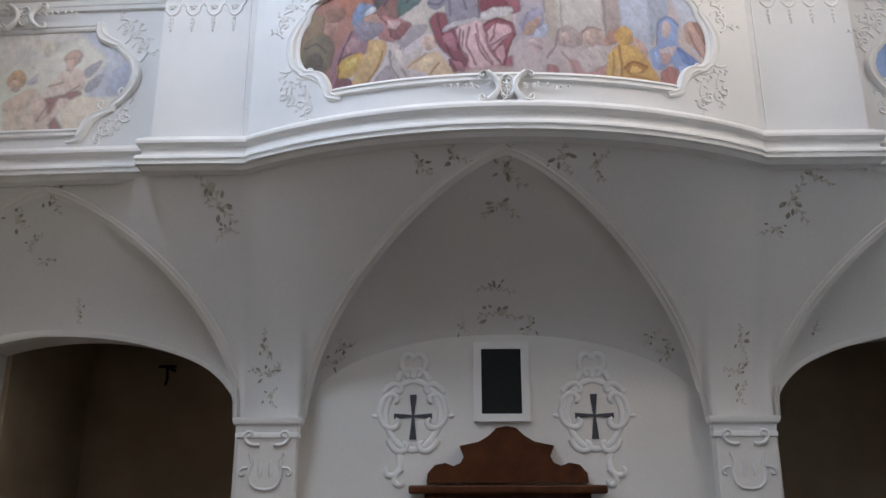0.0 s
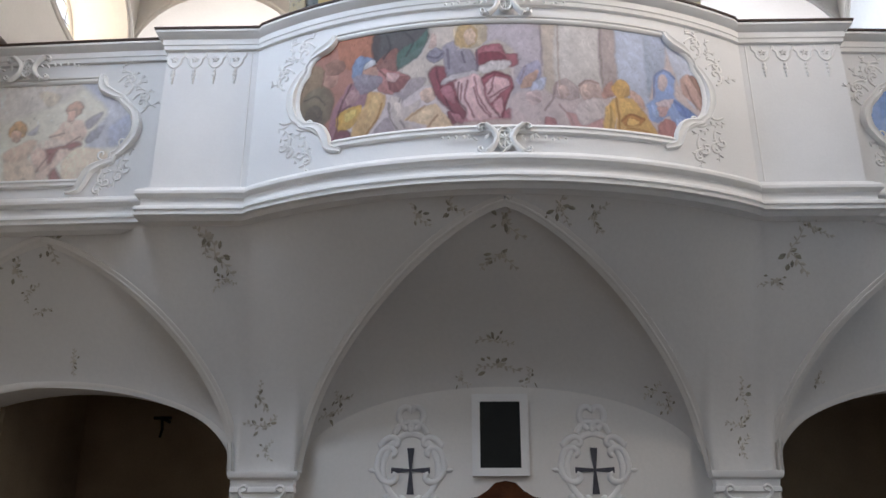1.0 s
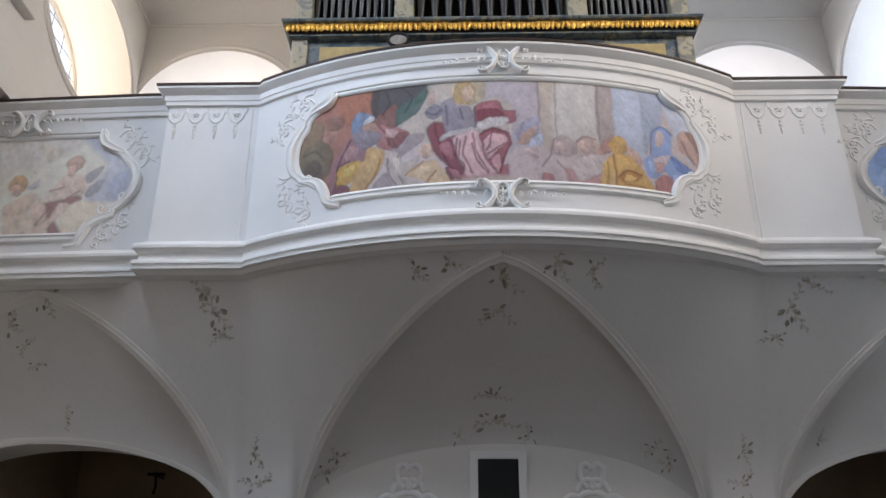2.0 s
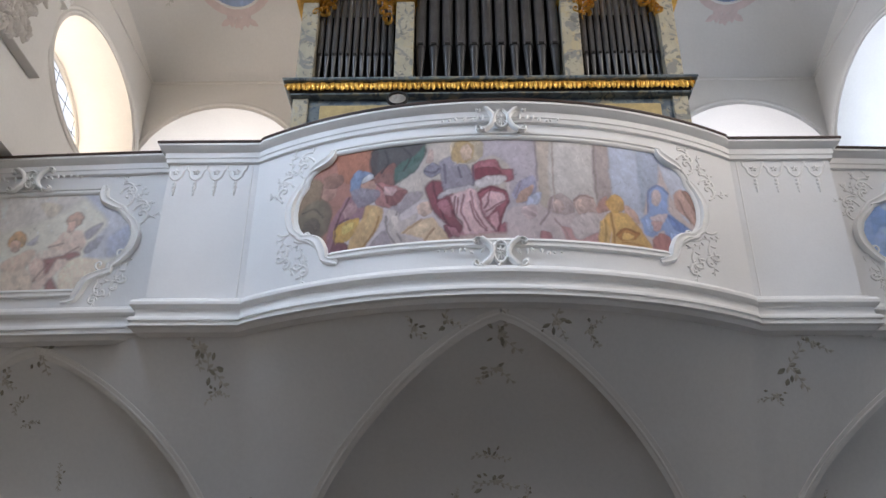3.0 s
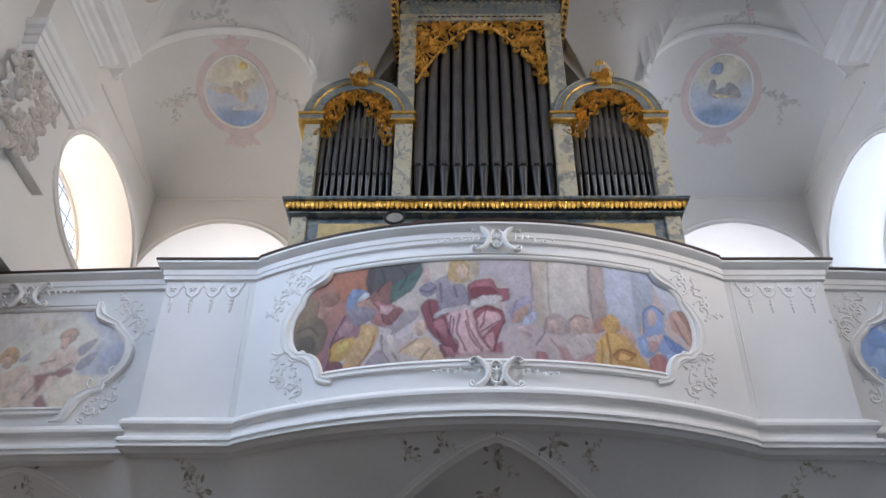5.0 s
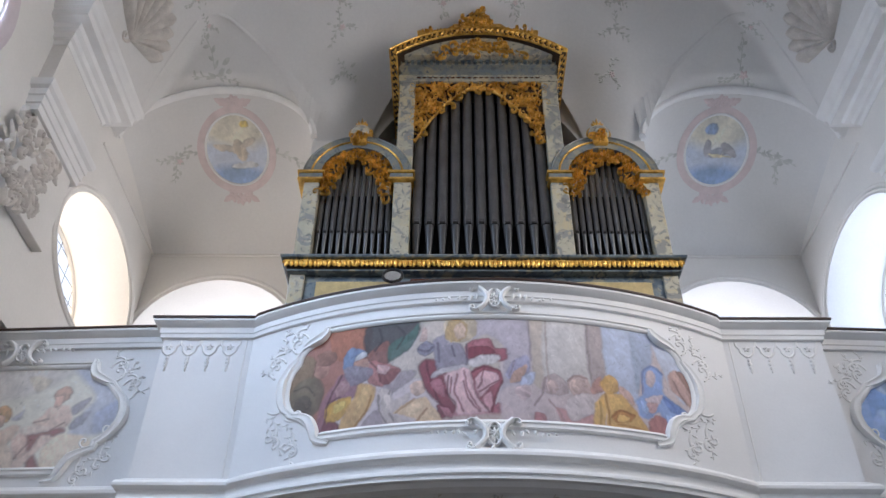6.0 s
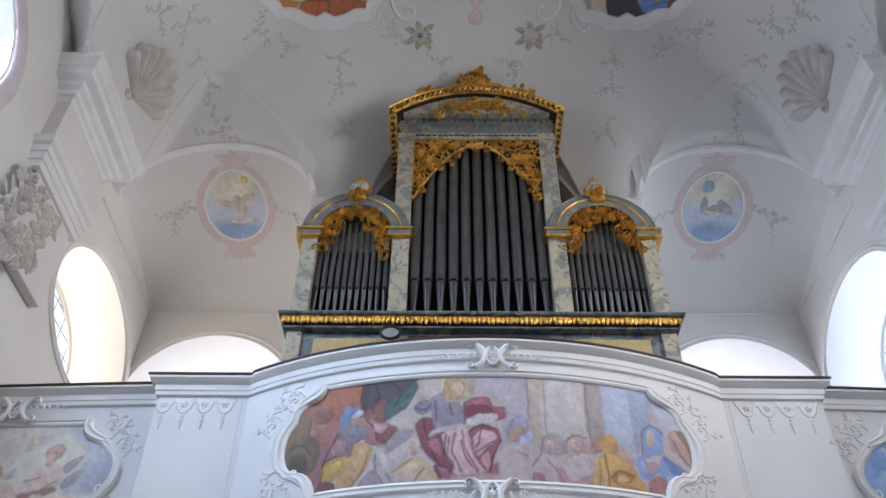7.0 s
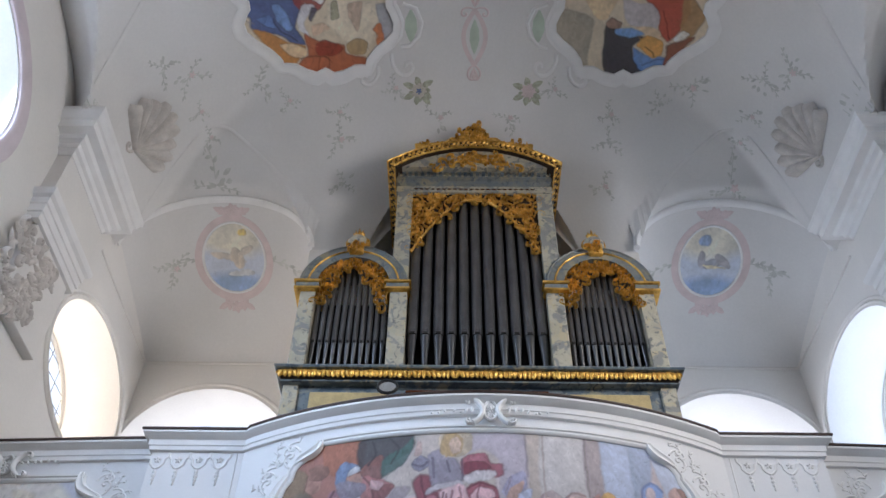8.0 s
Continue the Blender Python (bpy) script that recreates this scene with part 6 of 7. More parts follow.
for q in (-1, 1):
    leaf_sprays(vault_at, -1, 0.36, False, 200 + 20 * q, (q * 4.0, 8.28, 1.5, 90), (q * 4.11, 7.75, 0.9, 90), (q * 4.75, 9.45, 1.2, 30), (q * 2.02, 8.25, 1.1, 90), (q * 2.12, 7.49, 0.9, 90), (q * 2.10, 7.80, 1.1, 90), (q * 3.33, 7.09, 1.3, 0))
    leaf_sprays(vault_at, -1, 0.36, False, 240 + 20 * q, (q * 4.14, 7.22, 0.9, 90), (q * 4.16, 6.57, 1.2, 90), (q * 4.40, 6.28, 1.2, 45), (q * 0.55, 7.62, 1.0, 20), (q * 2.90, 7.35, 0.9, 60), (q * 4.95, 6.1, 0.9, 60), (q * 1.25, 7.25, 0.9, 90))

# roses on the vault
for q in (-1, 1):
    c = thing("painted_rose", "painted bunch of roses with green leaves on the vault", "painted ornament", group="painted roses")
    fn = local(vault_at, AX + q * 0.86, 7.28, -1)
    bm = bmesh.new()
    for k in range(13):
        w = k * 0.483
        leaf(bm, 0.08 * math.cos(w), 0.08 * math.sin(w), w + 0.5 * math.sin(3 * k), 0.10 + 0.05 * (k % 3), 0.10, fn, 0.008)
    part("leaves", bm, GREENLEAF, c, smooth=60)
    bm = bmesh.new()
    for k in range(5):
        blossom(bm, 0.07 * math.cos(k * 1.26), 0.07 * math.sin(k * 1.26), 0.065, fn, 5, 0.02)
    part("petals", bm, ROSE if q > 0 else TWIG, c, "pale petals", 60)
    part("centre", blossom(bmesh.new(), 0.0, 0.01, 0.06, fn, 5, 0.026), BLUEP if q < 0 else ROSE, c, smooth=60)

# rose and green spindle between the ceiling paintings
c = thing("painted_spindle", "rose-edged green spindle painted on the vault", "painted ornament")
fn = local(vault_at, AX, 6.55, -1)
ring = [(0.17 * math.sin(math.pi * w / 20) * (1 if w < 20 else 1), -0.42 + 0.84 * min(w, 40 - w) / 20) for w in range(40)]
ring = [(abs(x) if i < 20 else -abs(x), b) for i, (x, b) in enumerate(ring)]
bm = bmesh.new()
trim_along(bm, ring, [(-0.035, 0.0), (-0.035, 0.006), (0.035, 0.006), (0.035, 0.0)], fn, True)
part("edge", bm, ROSE, c, smooth=60)
bm = leaf(bmesh.new(), 0, -0.26, radians(90), 0.52, 0.16, fn, 0.005)
part("middle", bm, GREENP, c, smooth=60)
for e in (-1, 1):
    bm = bmesh.new()
    for q in (-1, 1):
        scroll(bm, 0, e * 0.42, radians(90 * e - q * 60 * e), 0.16, q, fn, 0.016, 0.006)
        leaf(bm, 0, e * 0.46, radians(90 * e - q * 20), 0.2, 0.05, fn, 0.006)
    part("flourish", bm, ROSE, c, smooth=60)

# ---- ceiling paintings ----
for q in (-1, 1):
    cx, cy = AX + q * 2.31, 5.90
    lobe = [(0.0, 1.07), (0.13, 1.13), (0.29, 1.10), (0.46, 1.02), (0.64, 1.0), (0.68, 0.89), (0.80, 0.73), (0.96, 0.59), (1.08, 0.44), (1.10, 0.29), (1.04, 0.14), (0.99, 0.06)]
    lobe = lobe + [(x, -y) for x, y in reversed(lobe[1:])]
    lobe = lobe + [(-x, y) for x, y in reversed(lobe)][1:]
    ring = finer([(cx + x, cy + y - q * 0.13 * x * abs(x)) for x, y in reversed(lobe)], 0.05)
    ring = [p for i, p in enumerate(ring) if math.dist(p, ring[i - 1]) > 0.004]
    pic = thing("ceiling_painting", "lobed ceiling painting of robed shapes among clouds in a white frame" if q < 0 else "lobed ceiling painting with a dark blue cloak and clouds", "painting", group="ceiling paintings")

    def on_vault(a, b, o):
        return (a, b, vault_z(a, b) - o * 1.3)

    art = Canvas(cx - 1.25, cx + 1.25, cy - 1.35, cy + 1.35, 230, 230, rgb(196, 184, 162, 1.3))
    if q < 0:
        art.shape([(-1.72, 5.73), (-0.79, 5.82), (-0.80, 6.15), (-1.09, 6.37), (-1.22, 6.69), (-1.57, 6.62), (-1.67, 6.50), (-1.82, 6.27)], rgb(206, 196, 176, 1.3))
        art.shape([(-1.08, 6.04), (-0.88, 6.06), (-0.66, 6.32), (-0.72, 6.54), (-0.99, 6.67), (-1.04, 6.43)], rgb(150, 152, 158, 1.3))
        art.shape([(-2.88, 5.51), (-2.19, 5.66), (-2.18, 6.02), (-2.29, 6.25), (-2.16, 6.57), (-2.40, 6.51), (-2.51, 6.35), (-2.88, 6.16), (-2.88, 5.98), (-2.94, 5.88)], rgb(48, 74, 128, 1.3))
        art.shape([(-2.58, 5.84), (-2.47, 5.87), (-2.33, 6.24), (-2.40, 6.31), (-2.53, 6.10), (-2.57, 5.97)], rgb(114, 144, 192, 1.3))
        art.shape([(-2.81, 6.01), (-2.62, 5.99), (-2.54, 6.22), (-2.67, 6.16)], rgb(92, 120, 174, 1.3))
        art.shape([(-2.32, 5.64), (-1.76, 5.73), (-1.91, 6.01), (-2.13, 6.10), (-2.21, 6.01)], rgb(128, 52, 52, 1.3))
        art.shape([(-2.15, 5.94), (-1.98, 5.96), (-2.15, 6.21), (-2.11, 6.45), (-2.24, 6.32), (-2.25, 6.13)], rgb(198, 198, 202, 1.3))
        art.shape([(-2.05, 5.80), (-1.83, 5.84), (-1.90, 5.95)], rgb(224, 216, 208, 1.3))
        art.shape([(-2.04, 5.98), (-1.97, 6.03), (-2.04, 6.21), (-2.09, 6.16)], rgb(74, 72, 92, 1.3))
        art.shape([(-2.88, 6.16), (-2.61, 6.30), (-2.42, 6.50), (-2.18, 6.59), (-2.26, 6.79), (-2.44, 6.94), (-2.68, 6.86), (-2.69, 6.57), (-2.80, 6.36)], rgb(178, 118, 48, 1.3))
        art.shape([(-2.53, 6.49), (-2.29, 6.56), (-2.15, 6.69), (-2.26, 6.80), (-2.40, 6.74), (-2.51, 6.58)], rgb(216, 190, 154, 1.3))
        art.shape([(-2.17, 6.39), (-1.96, 6.56), (-1.62, 6.65), (-1.57, 6.78), (-1.28, 6.82), (-1.29, 7.00), (-1.55, 7.03), (-1.71, 7.05), (-1.85, 7.00), (-1.99, 7.10), (-2.22, 7.07), (-2.30, 6.88), (-2.15, 6.75), (-2.16, 6.59)], rgb(162, 80, 36, 1.3))
        art.shape([(-2.03, 6.61), (-1.88, 6.55), (-1.62, 6.70), (-1.80, 6.80), (-2.01, 6.77)], rgb(136, 48, 30, 1.3))
        art.shape([(-2.05, 6.29), (-1.88, 6.25), (-1.80, 6.37), (-1.95, 6.44), (-2.04, 6.46)], rgb(198, 174, 150, 1.3))
        art.shape([(-1.57, 6.65), (-1.39, 6.57), (-1.24, 6.64), (-1.28, 6.77), (-1.51, 6.79)], rgb(160, 134, 92, 1.3))
        art.shape([(-1.15, 6.44), (-1.04, 6.35), (-0.98, 6.65), (-1.10, 6.66), (-1.11, 6.51)], rgb(186, 106, 56, 1.3))
        art.shape([(-1.75, 5.97), (-1.66, 5.95), (-1.65, 6.20), (-1.77, 6.22)], rgb(150, 146, 120, 1.3))
        art.shape([(-1.50, 6.00), (-1.30, 5.99), (-1.31, 6.21), (-1.39, 6.47), (-1.49, 6.28)], rgb(182, 160, 140, 1.3))
        art.stroke([(-2.265, 6.820), (-2.120, 6.777), (-1.863, 6.819), (-1.853, 6.967)], rgb(100, 44, 20, 1.3))
        art.stroke([(-1.977, 6.788), (-2.014, 7.013)], rgb(120, 60, 26, 1.3))
        art.stroke([(-2.580, 6.057), (-2.480, 6.300), (-2.288, 6.502)], rgb(30, 48, 92, 1.3))
    else:
        art.shape([(1.47, 6.31), (1.77, 6.13), (2.21, 6.24), (2.16, 6.69), (2.15, 6.97), (2.04, 6.80), (1.66, 6.55)], rgb(160, 152, 136, 1.3))
        art.shape([(2.02, 5.78), (2.55, 5.71), (2.40, 6.22), (2.20, 6.18)], rgb(206, 184, 148, 1.3))
        art.shape([(2.75, 5.67), (3.42, 5.54), (3.51, 5.87), (3.45, 6.16), (3.32, 6.42), (3.16, 6.26), (3.09, 5.97)], rgb(160, 58, 38, 1.3))
        art.shape([(3.42, 5.54), (3.71, 5.91), (3.67, 6.10), (3.56, 6.31), (3.43, 6.19)], rgb(152, 118, 76, 1.3))
        art.shape([(2.58, 5.82), (2.81, 5.90), (2.99, 5.86), (3.13, 6.02), (3.11, 6.25), (2.84, 6.27), (2.69, 6.20)], rgb(178, 172, 174, 1.3))
        art.shape([(2.84, 6.27), (3.11, 6.24), (3.30, 6.42), (3.11, 6.41), (2.97, 6.40)], rgb(206, 184, 152, 1.3))
        art.shape([(2.40, 6.31), (2.55, 6.34), (2.98, 6.43), (2.83, 6.58), (2.89, 6.81), (3.08, 6.98), (2.82, 7.08), (2.61, 7.00), (2.46, 7.02), (2.38, 6.83), (2.39, 6.57)], rgb(28, 34, 54, 1.3))
        art.shape([(2.40, 6.28), (2.48, 6.18), (2.63, 6.24), (2.58, 6.35), (2.44, 6.36)], rgb(142, 112, 98, 1.3))
        art.shape([(2.55, 6.35), (2.79, 6.30), (2.97, 6.38), (2.82, 6.45), (2.56, 6.44)], rgb(122, 162, 212, 1.3))
        art.shape([(2.84, 6.61), (3.02, 6.71), (3.35, 6.70), (3.34, 6.86), (3.02, 6.98), (2.89, 6.84)], rgb(98, 138, 194, 1.3))
        art.shape([(2.88, 6.55), (3.02, 6.38), (3.25, 6.43), (3.26, 6.66), (3.13, 6.75), (2.95, 6.63)], rgb(206, 152, 74, 1.3))
        art.shape([(3.36, 6.37), (3.46, 6.21), (3.55, 6.25), (3.44, 6.39)], rgb(218, 210, 202, 1.3))
        art.shape([(3.32, 6.48), (3.63, 6.26), (3.54, 6.45), (3.47, 6.66), (3.46, 6.84), (3.32, 6.88), (3.32, 6.64)], rgb(132, 68, 42, 1.3))
        art.stroke([(3.010, 6.879), (3.139, 6.792), (3.319, 6.729)], rgb(70, 90, 140, 1.3))
        art.stroke([(2.999, 6.585), (3.118, 6.654), (3.157, 6.726)], rgb(140, 90, 40, 1.3))
        art.stroke([(3.162, 5.954), (3.247, 6.150), (3.325, 6.378)], rgb(120, 40, 26, 1.3))
    art.folds(500, 0.05, 5 + q, 0.06)
    art.build("painting", on_vault, ring, FRESCO, pic, "painted scene in blue, red and ochre")
    part("frame", trim_along(bmesh.new(), ring, [(-0.13, -0.01), (-0.13, 0.02), (-0.09, 0.03), (-0.07, 0.015), (0.0, 0.02), (0.035, 0.03), (0.04, -0.01)], on_vault, True), STUCCO, pic, "white moulded frame", 50)
    fn = local(vault_at, AX + q * 0.98, 6.35, -1)
    bm = bmesh.new()
    trim_along(bm, [(q * 0.12, -0.30), (-q * 0.08, -0.22), (-q * 0.17, 0.0), (-q * 0.12, 0.20), (q * 0.02, 0.34), (q * 0.16, 0.36)], round_profile(0.03, 0.025, 5), fn)
    scroll(bm, q * 0.30, 0.45, radians(90), 0.3, q, fn, 0.03, 0.025)
    scroll(bm, q * 0.50, 0.62, radians(90), 0.25, -q, fn, 0.03, 0.025)
    part("scrolled_edge", bm, STUCCO, pic, smooth=60)
    part("green_field", leaf(bmesh.new(), q * 0.0, -0.2, radians(90), 0.5, 0.2, fn, 0.006), GREENP, pic, smooth=60)

# ---- medallions in the window bays ----
for q in (-1, 1):
    med = thing("painted_medallion", "oval sky-blue medallion with a rose painted border", "painting", group="painted medallions")
    fn = local(vault_at, AX + q * 3.80, 9.36, -1)
    rx, ry = 0.50, 0.58
    oval = [(rx * math.cos(radians(w)), ry * math.sin(radians(w))) for w in range(0, 360, 8)]
    art = Canvas(-0.56, 0.56, -0.64, 0.64, 90, 100, rgb(190, 196, 208, 1.3))
    art.blob(0, -0.45, 0.6, 0.42, rgb(206, 198, 176, 1.3), 0, 0.5)
    art.blob(0, 0.5, 0.6, 0.24, rgb(132, 160, 200, 1.2), 0, 0.6)
    if q < 0:
        art.blob(0.14, -0.42, 0.07, 0.06, rgb(222, 184, 80, 1.3))
        art.blob(-0.1, 0.0, 0.30, 0.06, rgb(190, 178, 162, 1.3), 12)
        art.blob(0.05, 0.02, 0.10, 0.18, rgb(192, 178, 158, 1.3), -20)
        art.blob(0.18, -0.12, 0.16, 0.05, rgb(188, 176, 160, 1.3), -35)
        art.blob(0.1, 0.26, 0.22, 0.05, rgb(196, 196, 196, 1.3), -8)
    else:
        art.blob(-0.1, -0.34, 0.11, 0.09, rgb(128, 150, 184, 1.3))
        art.blob(0.02, 0.05, 0.20, 0.07, rgb(154, 154, 162, 1.3), -10)
        art.blob(0.2, 0.0, 0.16, 0.06, rgb(156, 150, 152, 1.3), 40)
        art.blob(-0.14, -0.02, 0.06, 0.14, rgb(160, 156, 160, 1.3))
        art.blob(0.06, 0.10, 0.20, 0.025, rgb(214, 198, 160, 1.3), 5)
    art.folds(120, 0.05, 8 + q, 0.2)
    art.build("painting", fn, oval, FRESCO, med, "painted sky with pale shapes")
    part("inner_ring", trim_along(bmesh.new(), oval, round_profile(0.022, 0.02, 4), fn, True), STUCCO, med, "thin white ring", 60)
    wide = [(a * 1.15, b * 1.14) for a, b in oval]
    part("rose_border", trim_along(bmesh.new(), wide, [(-0.055, 0.0), (-0.055, 0.007), (0.06, 0.007), (0.06, 0.0)], fn, True), ROSE, med, "rose painted border", 60)
    for e in (-1, 1):
        for k in (-1, 1):
            part("rosette", blossom(bmesh.new(), k * 0.12, e * 0.76, 0.11, fn, 5, 0.008), ROSE, med, smooth=60)
            part("leaf", leaf(bmesh.new(), k * 0.12, e * 0.74, radians(90 * e - k * 60 * e), 0.2, 0.1, fn, 0.008), ROSE, med, smooth=60)
        part("rosette", blossom(bmesh.new(), 0, e * 0.80, 0.11, fn, 6, 0.009), ROSE, med, smooth=60)
        bm = bmesh.new()
        sprig(bm, e * 0.62, 0.0, 0 if e > 0 else math.pi, 0.5, fn, random.Random(e + 5), 7, 0.006)
        part("twig", bm, PALE, med, smooth=60)

# ---- mouldings of the upper walls ----
for q in (-1, 1):
    pts = [(AX + q * (3.86 + 1.455 * math.cos(radians(w))), SPR + 1.115 * math.sin(radians(w))) for w in range(4, 177, 4)]
    bm = bmesh.new()
    trim_along(bm, pts, [(-0.045, -0.02), (-0.045, 0.05), (-0.01, 0.09), (0.03, 0.07), (0.045, 0.03), (0.045, -0.02)], lambda a, b, o: (a, 8.52 - o, b))
    tagged(mesh_ob("trim_arch", bm, STUCCO, smooth=50), "thin moulding along the window bay arch", "trim", kind="structure")
    x0, x1 = AX + q * 2.42, AX + q * 5.30
    bm = bmesh.new()
    tube(bm, [(x0, YB - 0.01, 10.60), (x1, YB - 0.01, 10.60)], 0.022)
    tagged(mesh_ob("trim_string", bm, PLASTER, smooth=50), "thin plaster string at the vault's foot", "trim", kind="structure")
    bm = bmesh.new()
    xw = XL if q < 0 else XR
    tube(bm, [(xw - q * 0.01, YB, 10.62), (xw - q * 0.01, 8.2, 10.62)], 0.022)
    tagged(mesh_ob("trim_string", bm, PLASTER, smooth=50), "thin plaster string along the nave wall", "trim", kind="structure")
    # groin edges
    for line in ([(AX + q * (4.11 - 0.25 * k + 1.47 * k), 7.5 + k) for k in [i / 16 for i in range(1, 13)]], [(AX + q * (4.11 - 0.25 * k - 1.47 * k), 7.5 + k) for k in [i / 16 for i in range(1, 16)]], [(AX + q * (3.4 + 1.9 * k), 3.9 + 2.45 * k) for k in [i / 16 for i in range(2, 16)]]):
        bm = trim_along(bmesh.new(), line, round_profile(0.025, 0.016, 4), lambda a, b, o: (a, b, vault_z(a, b) - o))
        tagged(mesh_ob("trim_groin", bm, VAULT, smooth=50), "thin plaster groin edge of the vault", "trim", kind="structure")
    # oval window surround
    for r0, w0 in ((1.10, 0.03), (1.05, 0.02)):
        ring = ellipse(OVAL_Y, OVAL_Z, OVAL_W * r0, OVAL_H * r0, 56)
        bm = trim_along(bmesh.new(), ring, round_profile(w0, 0.03, 5), lambda a, b, o: (xw - q * o, a, b), True)
        tagged(mesh_ob("trim_window", bm, PLASTER, smooth=50), "plaster moulding round the oval window", "trim", kind="structure")
    ring = arc(AX + q * BW_X, BW_Z, BW_W + 0.08, BW_H + 0.08, 0, 180, 50)
    bm = trim_along(bmesh.new(), ring, round_profile(0.03, 0.025, 5), lambda a, b, o: (a, YB - o, b))
    tagged(mesh_ob("trim_window", bm, PLASTER, smooth=50), "plaster moulding round the back window", "trim", kind="structure")
    # leaded panes
    win = thing("window_1" if q < 0 else "window_2", "oval leaded window with small clear panes", "window", kind="structure")
    ring = ellipse(OVAL_Y, OVAL_Z, OVAL_W, OVAL_H, 48)
    part("window_frame", trim_along(bmesh.new(), ring, round_profile(0.05, 0.04, 4), lambda a, b, o: (xw + q * (0.86 - o), a, b), True), PLASTER, win, smooth=50)
    for k in range(-3, 4):
        d = k * 0.36
        hh = OVAL_H * math.sqrt(max(0, 1 - (d / OVAL_W) ** 2))
        if hh > 0.05:
            part("lead_bar", tube(bmesh.new(), [(xw + q * 0.86, OVAL_Y + d, OVAL_Z - hh), (xw + q * 0.86, OVAL_Y + d, OVAL_Z + hh)], 0.005, 5), LEAD, win)
        d = k * 0.26
        hh = OVAL_W * math.sqrt(max(0, 1 - (d / OVAL_H) ** 2))
        if hh > 0.05:
            part("lead_bar", tube(bmesh.new(), [(xw + q * 0.86, OVAL_Y - hh, OVAL_Z + d), (xw + q * 0.86, OVAL_Y + hh, OVAL_Z + d)], 0.005, 5), LEAD, win)
    # ring of the nave window
    ring = ellipse(NAVE_Y[-1], 9.7, 1.5 + 0.16, 1.05 + 0.16, 56)
    bm = trim_along(bmesh.new(), ring, [(-0.13, -0.01), (-0.13, 0.02), (-0.08, 0.04), (0.0, 0.03), (0.10, 0.05), (0.13, 0.03), (0.13, -0.01)], lambda a, b, o: (xw - q * o, a, b), True)
    tagged(mesh_ob("trim_window", bm, ROSEWHITE, smooth=50), "rose-tinted stucco ring round the nave window", "trim", kind="structure")
bm = bmesh.new()
for x0, x1, y in ((-2.42, -1.85, 8.64), (-1.85, 1.85, 9.0), (1.85, 2.42, 8.64)):
    box(bm, AX + x0, AX + x1, y, y + 0.06, 10.93, 10.99, 0.01)
tagged(mesh_ob("trim_string", bm, PLASTER), "plaster string behind the organ", "trim", kind="structure")

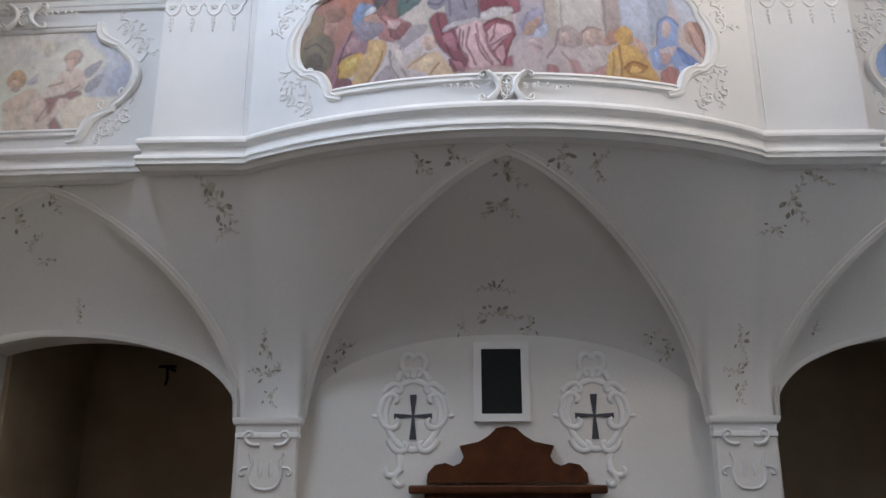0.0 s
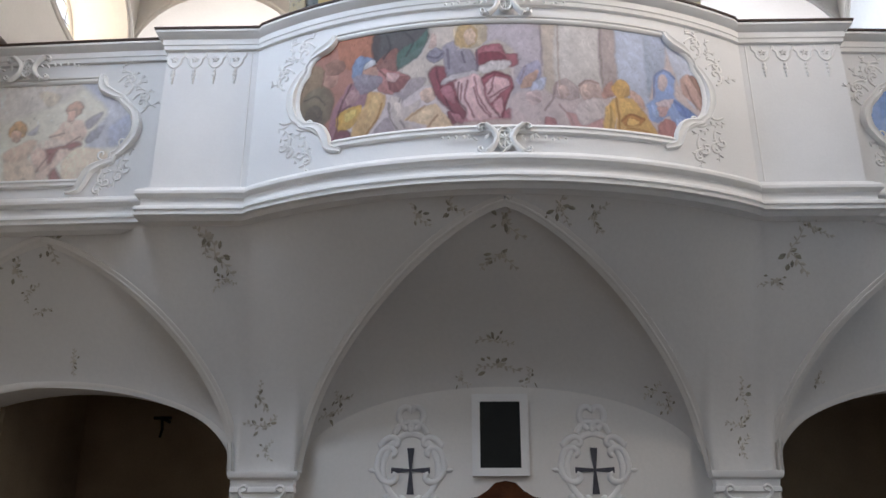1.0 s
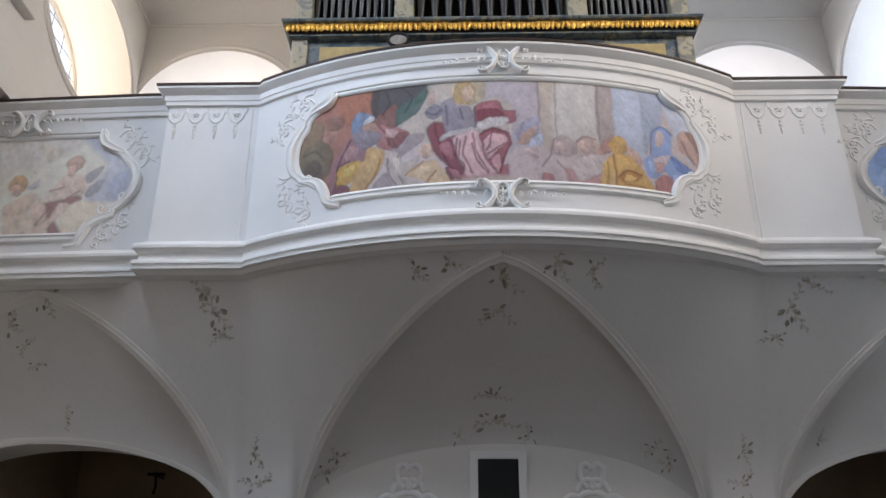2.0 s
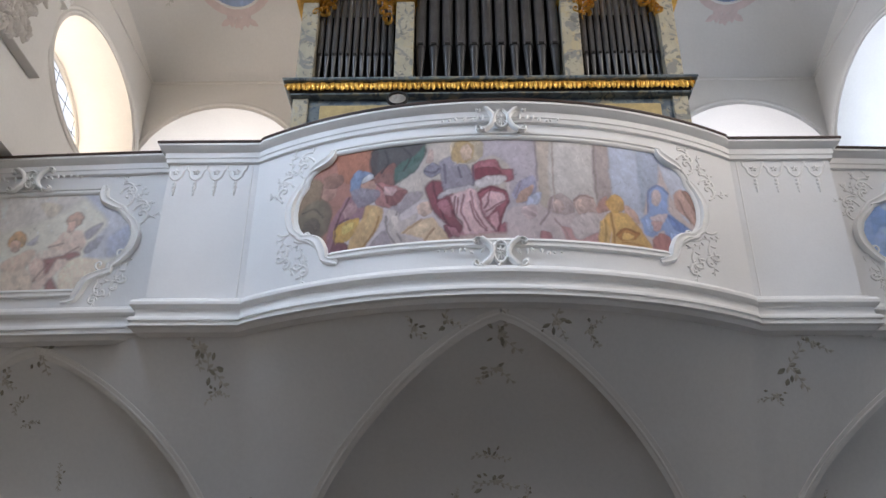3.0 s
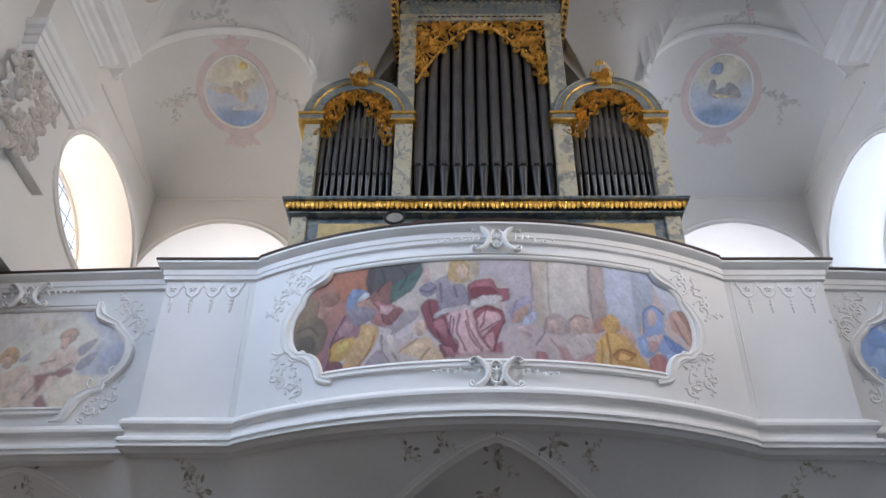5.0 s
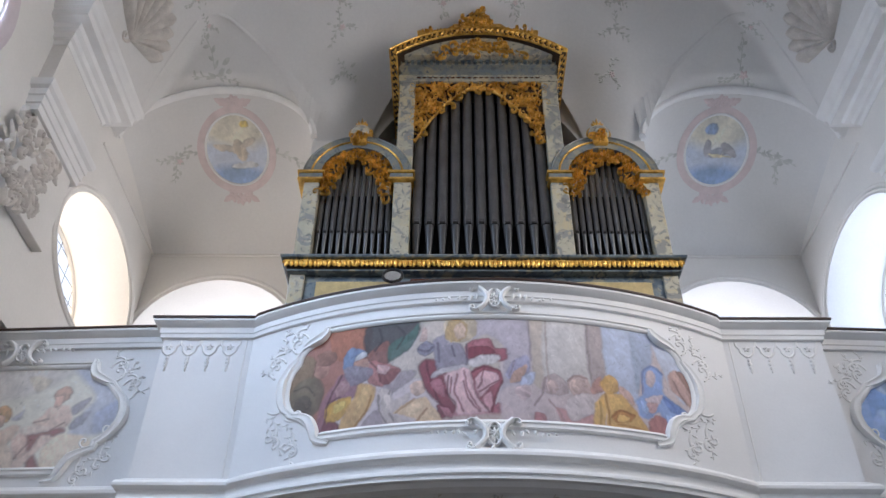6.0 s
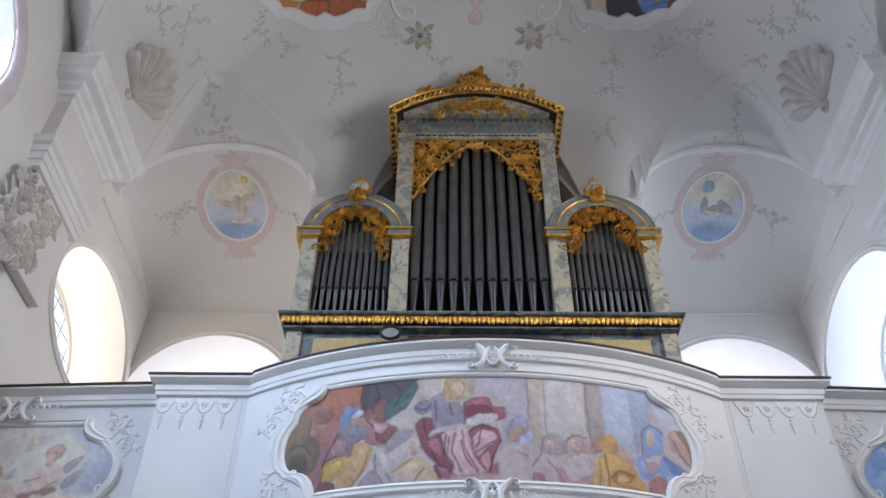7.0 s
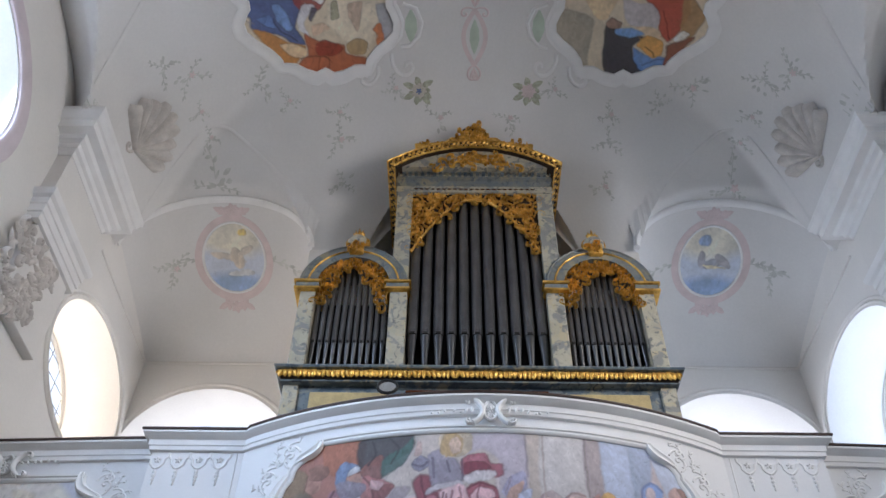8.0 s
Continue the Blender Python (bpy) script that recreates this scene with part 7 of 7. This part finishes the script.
# nave piers with entablature, capital and shell
for q in (-1, 1):
    xw = XL if q < 0 else XR
    d = -q
    pier = thing("nave_pilaster", "tall white nave pilaster with a heavy moulded entablature", "pilaster", (0, 0, 0), "nave pilasters")
    part("shaft", box(bmesh.new(), xw, xw + d * 0.13, 6.5, 7.6, 8.15, 9.3, 0.01), PLASTER, pier)
    st = lambda z: [(xw, 6.42, z, 0, -1), (xw + d * 0.15, 6.42, z, d, -1), (xw + d * 0.15, 7.68, z, d, 1), (xw, 7.68, z, 0, 1)]
    part("architrave", sweep(bmesh.new(), st(9.30), [(-0.05, 0), (0.02, 0.0), (0.02, 0.10), (0.04, 0.11), (0.04, 0.22), (0.06, 0.23), (0.06, 0.32), (0.10, 0.35), (0.12, 0.40), (0.12, 0.44), (-0.05, 0.44)]), STUCCO, pier, smooth=30)
    part("frieze", sweep(bmesh.new(), st(9.74), [(-0.05, 0), (0.03, 0.0), (0.03, 0.72), (-0.05, 0.72)]), PLASTER, pier, smooth=30)
    part("cornice", sweep(bmesh.new(), st(10.46), [(-0.05, 0), (0.04, 0.0), (0.06, 0.06), (0.10, 0.08), (0.11, 0.15), (0.17, 0.18), (0.19, 0.24), (0.30, 0.26), (0.30, 0.38), (0.33, 0.40), (0.36, 0.48), (0.38, 0.50), (0.38, 0.58), (-0.05, 0.58)]), STUCCO, pier, smooth=30)
    c = thing("stucco_capital", "heavy stucco capital with scrolls and leaves on the nave pilaster", "stucco ornament", group="nave capitals")
    fn = lambda a, b, o: (xw + d * (0.13 + o), 6.62 + a, 8.66 + b)
    rng = random.Random(31)
    for k in range(26):
        bm = bmesh.new()
        a, b = rng.uniform(-0.5, 0.62), rng.uniform(-0.5, 0.42)
        scroll(bm, a, b, rng.uniform(0, 6.28), rng.uniform(0.10, 0.18), rng.choice((-1, 1)), fn, 0.024, 0.05)
        for m_ in range(4):
            leaf(bm, a + rng.uniform(-0.1, 0.1), b + rng.uniform(-0.1, 0.1), rng.uniform(0, 6.28), rng.uniform(0.12, 0.24), 0.10, fn, rng.uniform(0.03, 0.07))
        part("scroll_leaf", bm, OLDSTUC, c, smooth=60)
    # shell on the vault's foot
    c = thing("stucco_shell", "large grey stucco scallop shell on the vault", "stucco ornament", group="vault shells")
    p0 = vault_at(AX + q * 4.72, 7.12)
    e = 0.02
    n = (vault_at(AX + q * 4.72 + e, 7.12) - p0).cross(vault_at(AX + q * 4.72, 7.12 + e) - p0).normalized()
    n = -n if n.z > 0 else n
    ex = Vector((0, 1, 0)) - n * n.y
    ex.normalize()
    ey = n.cross(ex)
    ey = ey if ey.z > 0 else -ey
    axis = (-ey * 0.95 + ex * 0.08).normalized()
    perp = n.cross(axis)
    root = p0 + axis * 0.36 + n * 0.02

    def shell_at(a, b, o):
        return root - axis * a + perp * b + n * o

    for k in range(9):
        w = radians(-62 + 15.5 * k)
        L = 0.86 - 0.18 * abs(k - 4) / 4 + 0.03 * (k % 2)
        bm = leaf(bmesh.new(), 0.03, 0, w, L, 0.25, shell_at, 0.13, ((0, 0.12), (0.3, 0.42), (0.6, 0.76), (0.88, 1.0), (1.0, 0.7)))
        part("rib", bm, OLDSTUC, c, smooth=60)
    bm = bmesh.new()
    scroll(bm, 0, 0, radians(-150), 0.12, 1, shell_at, 0.03, 0.05)
    part("hinge", bm, OLDSTUC, c, smooth=60)
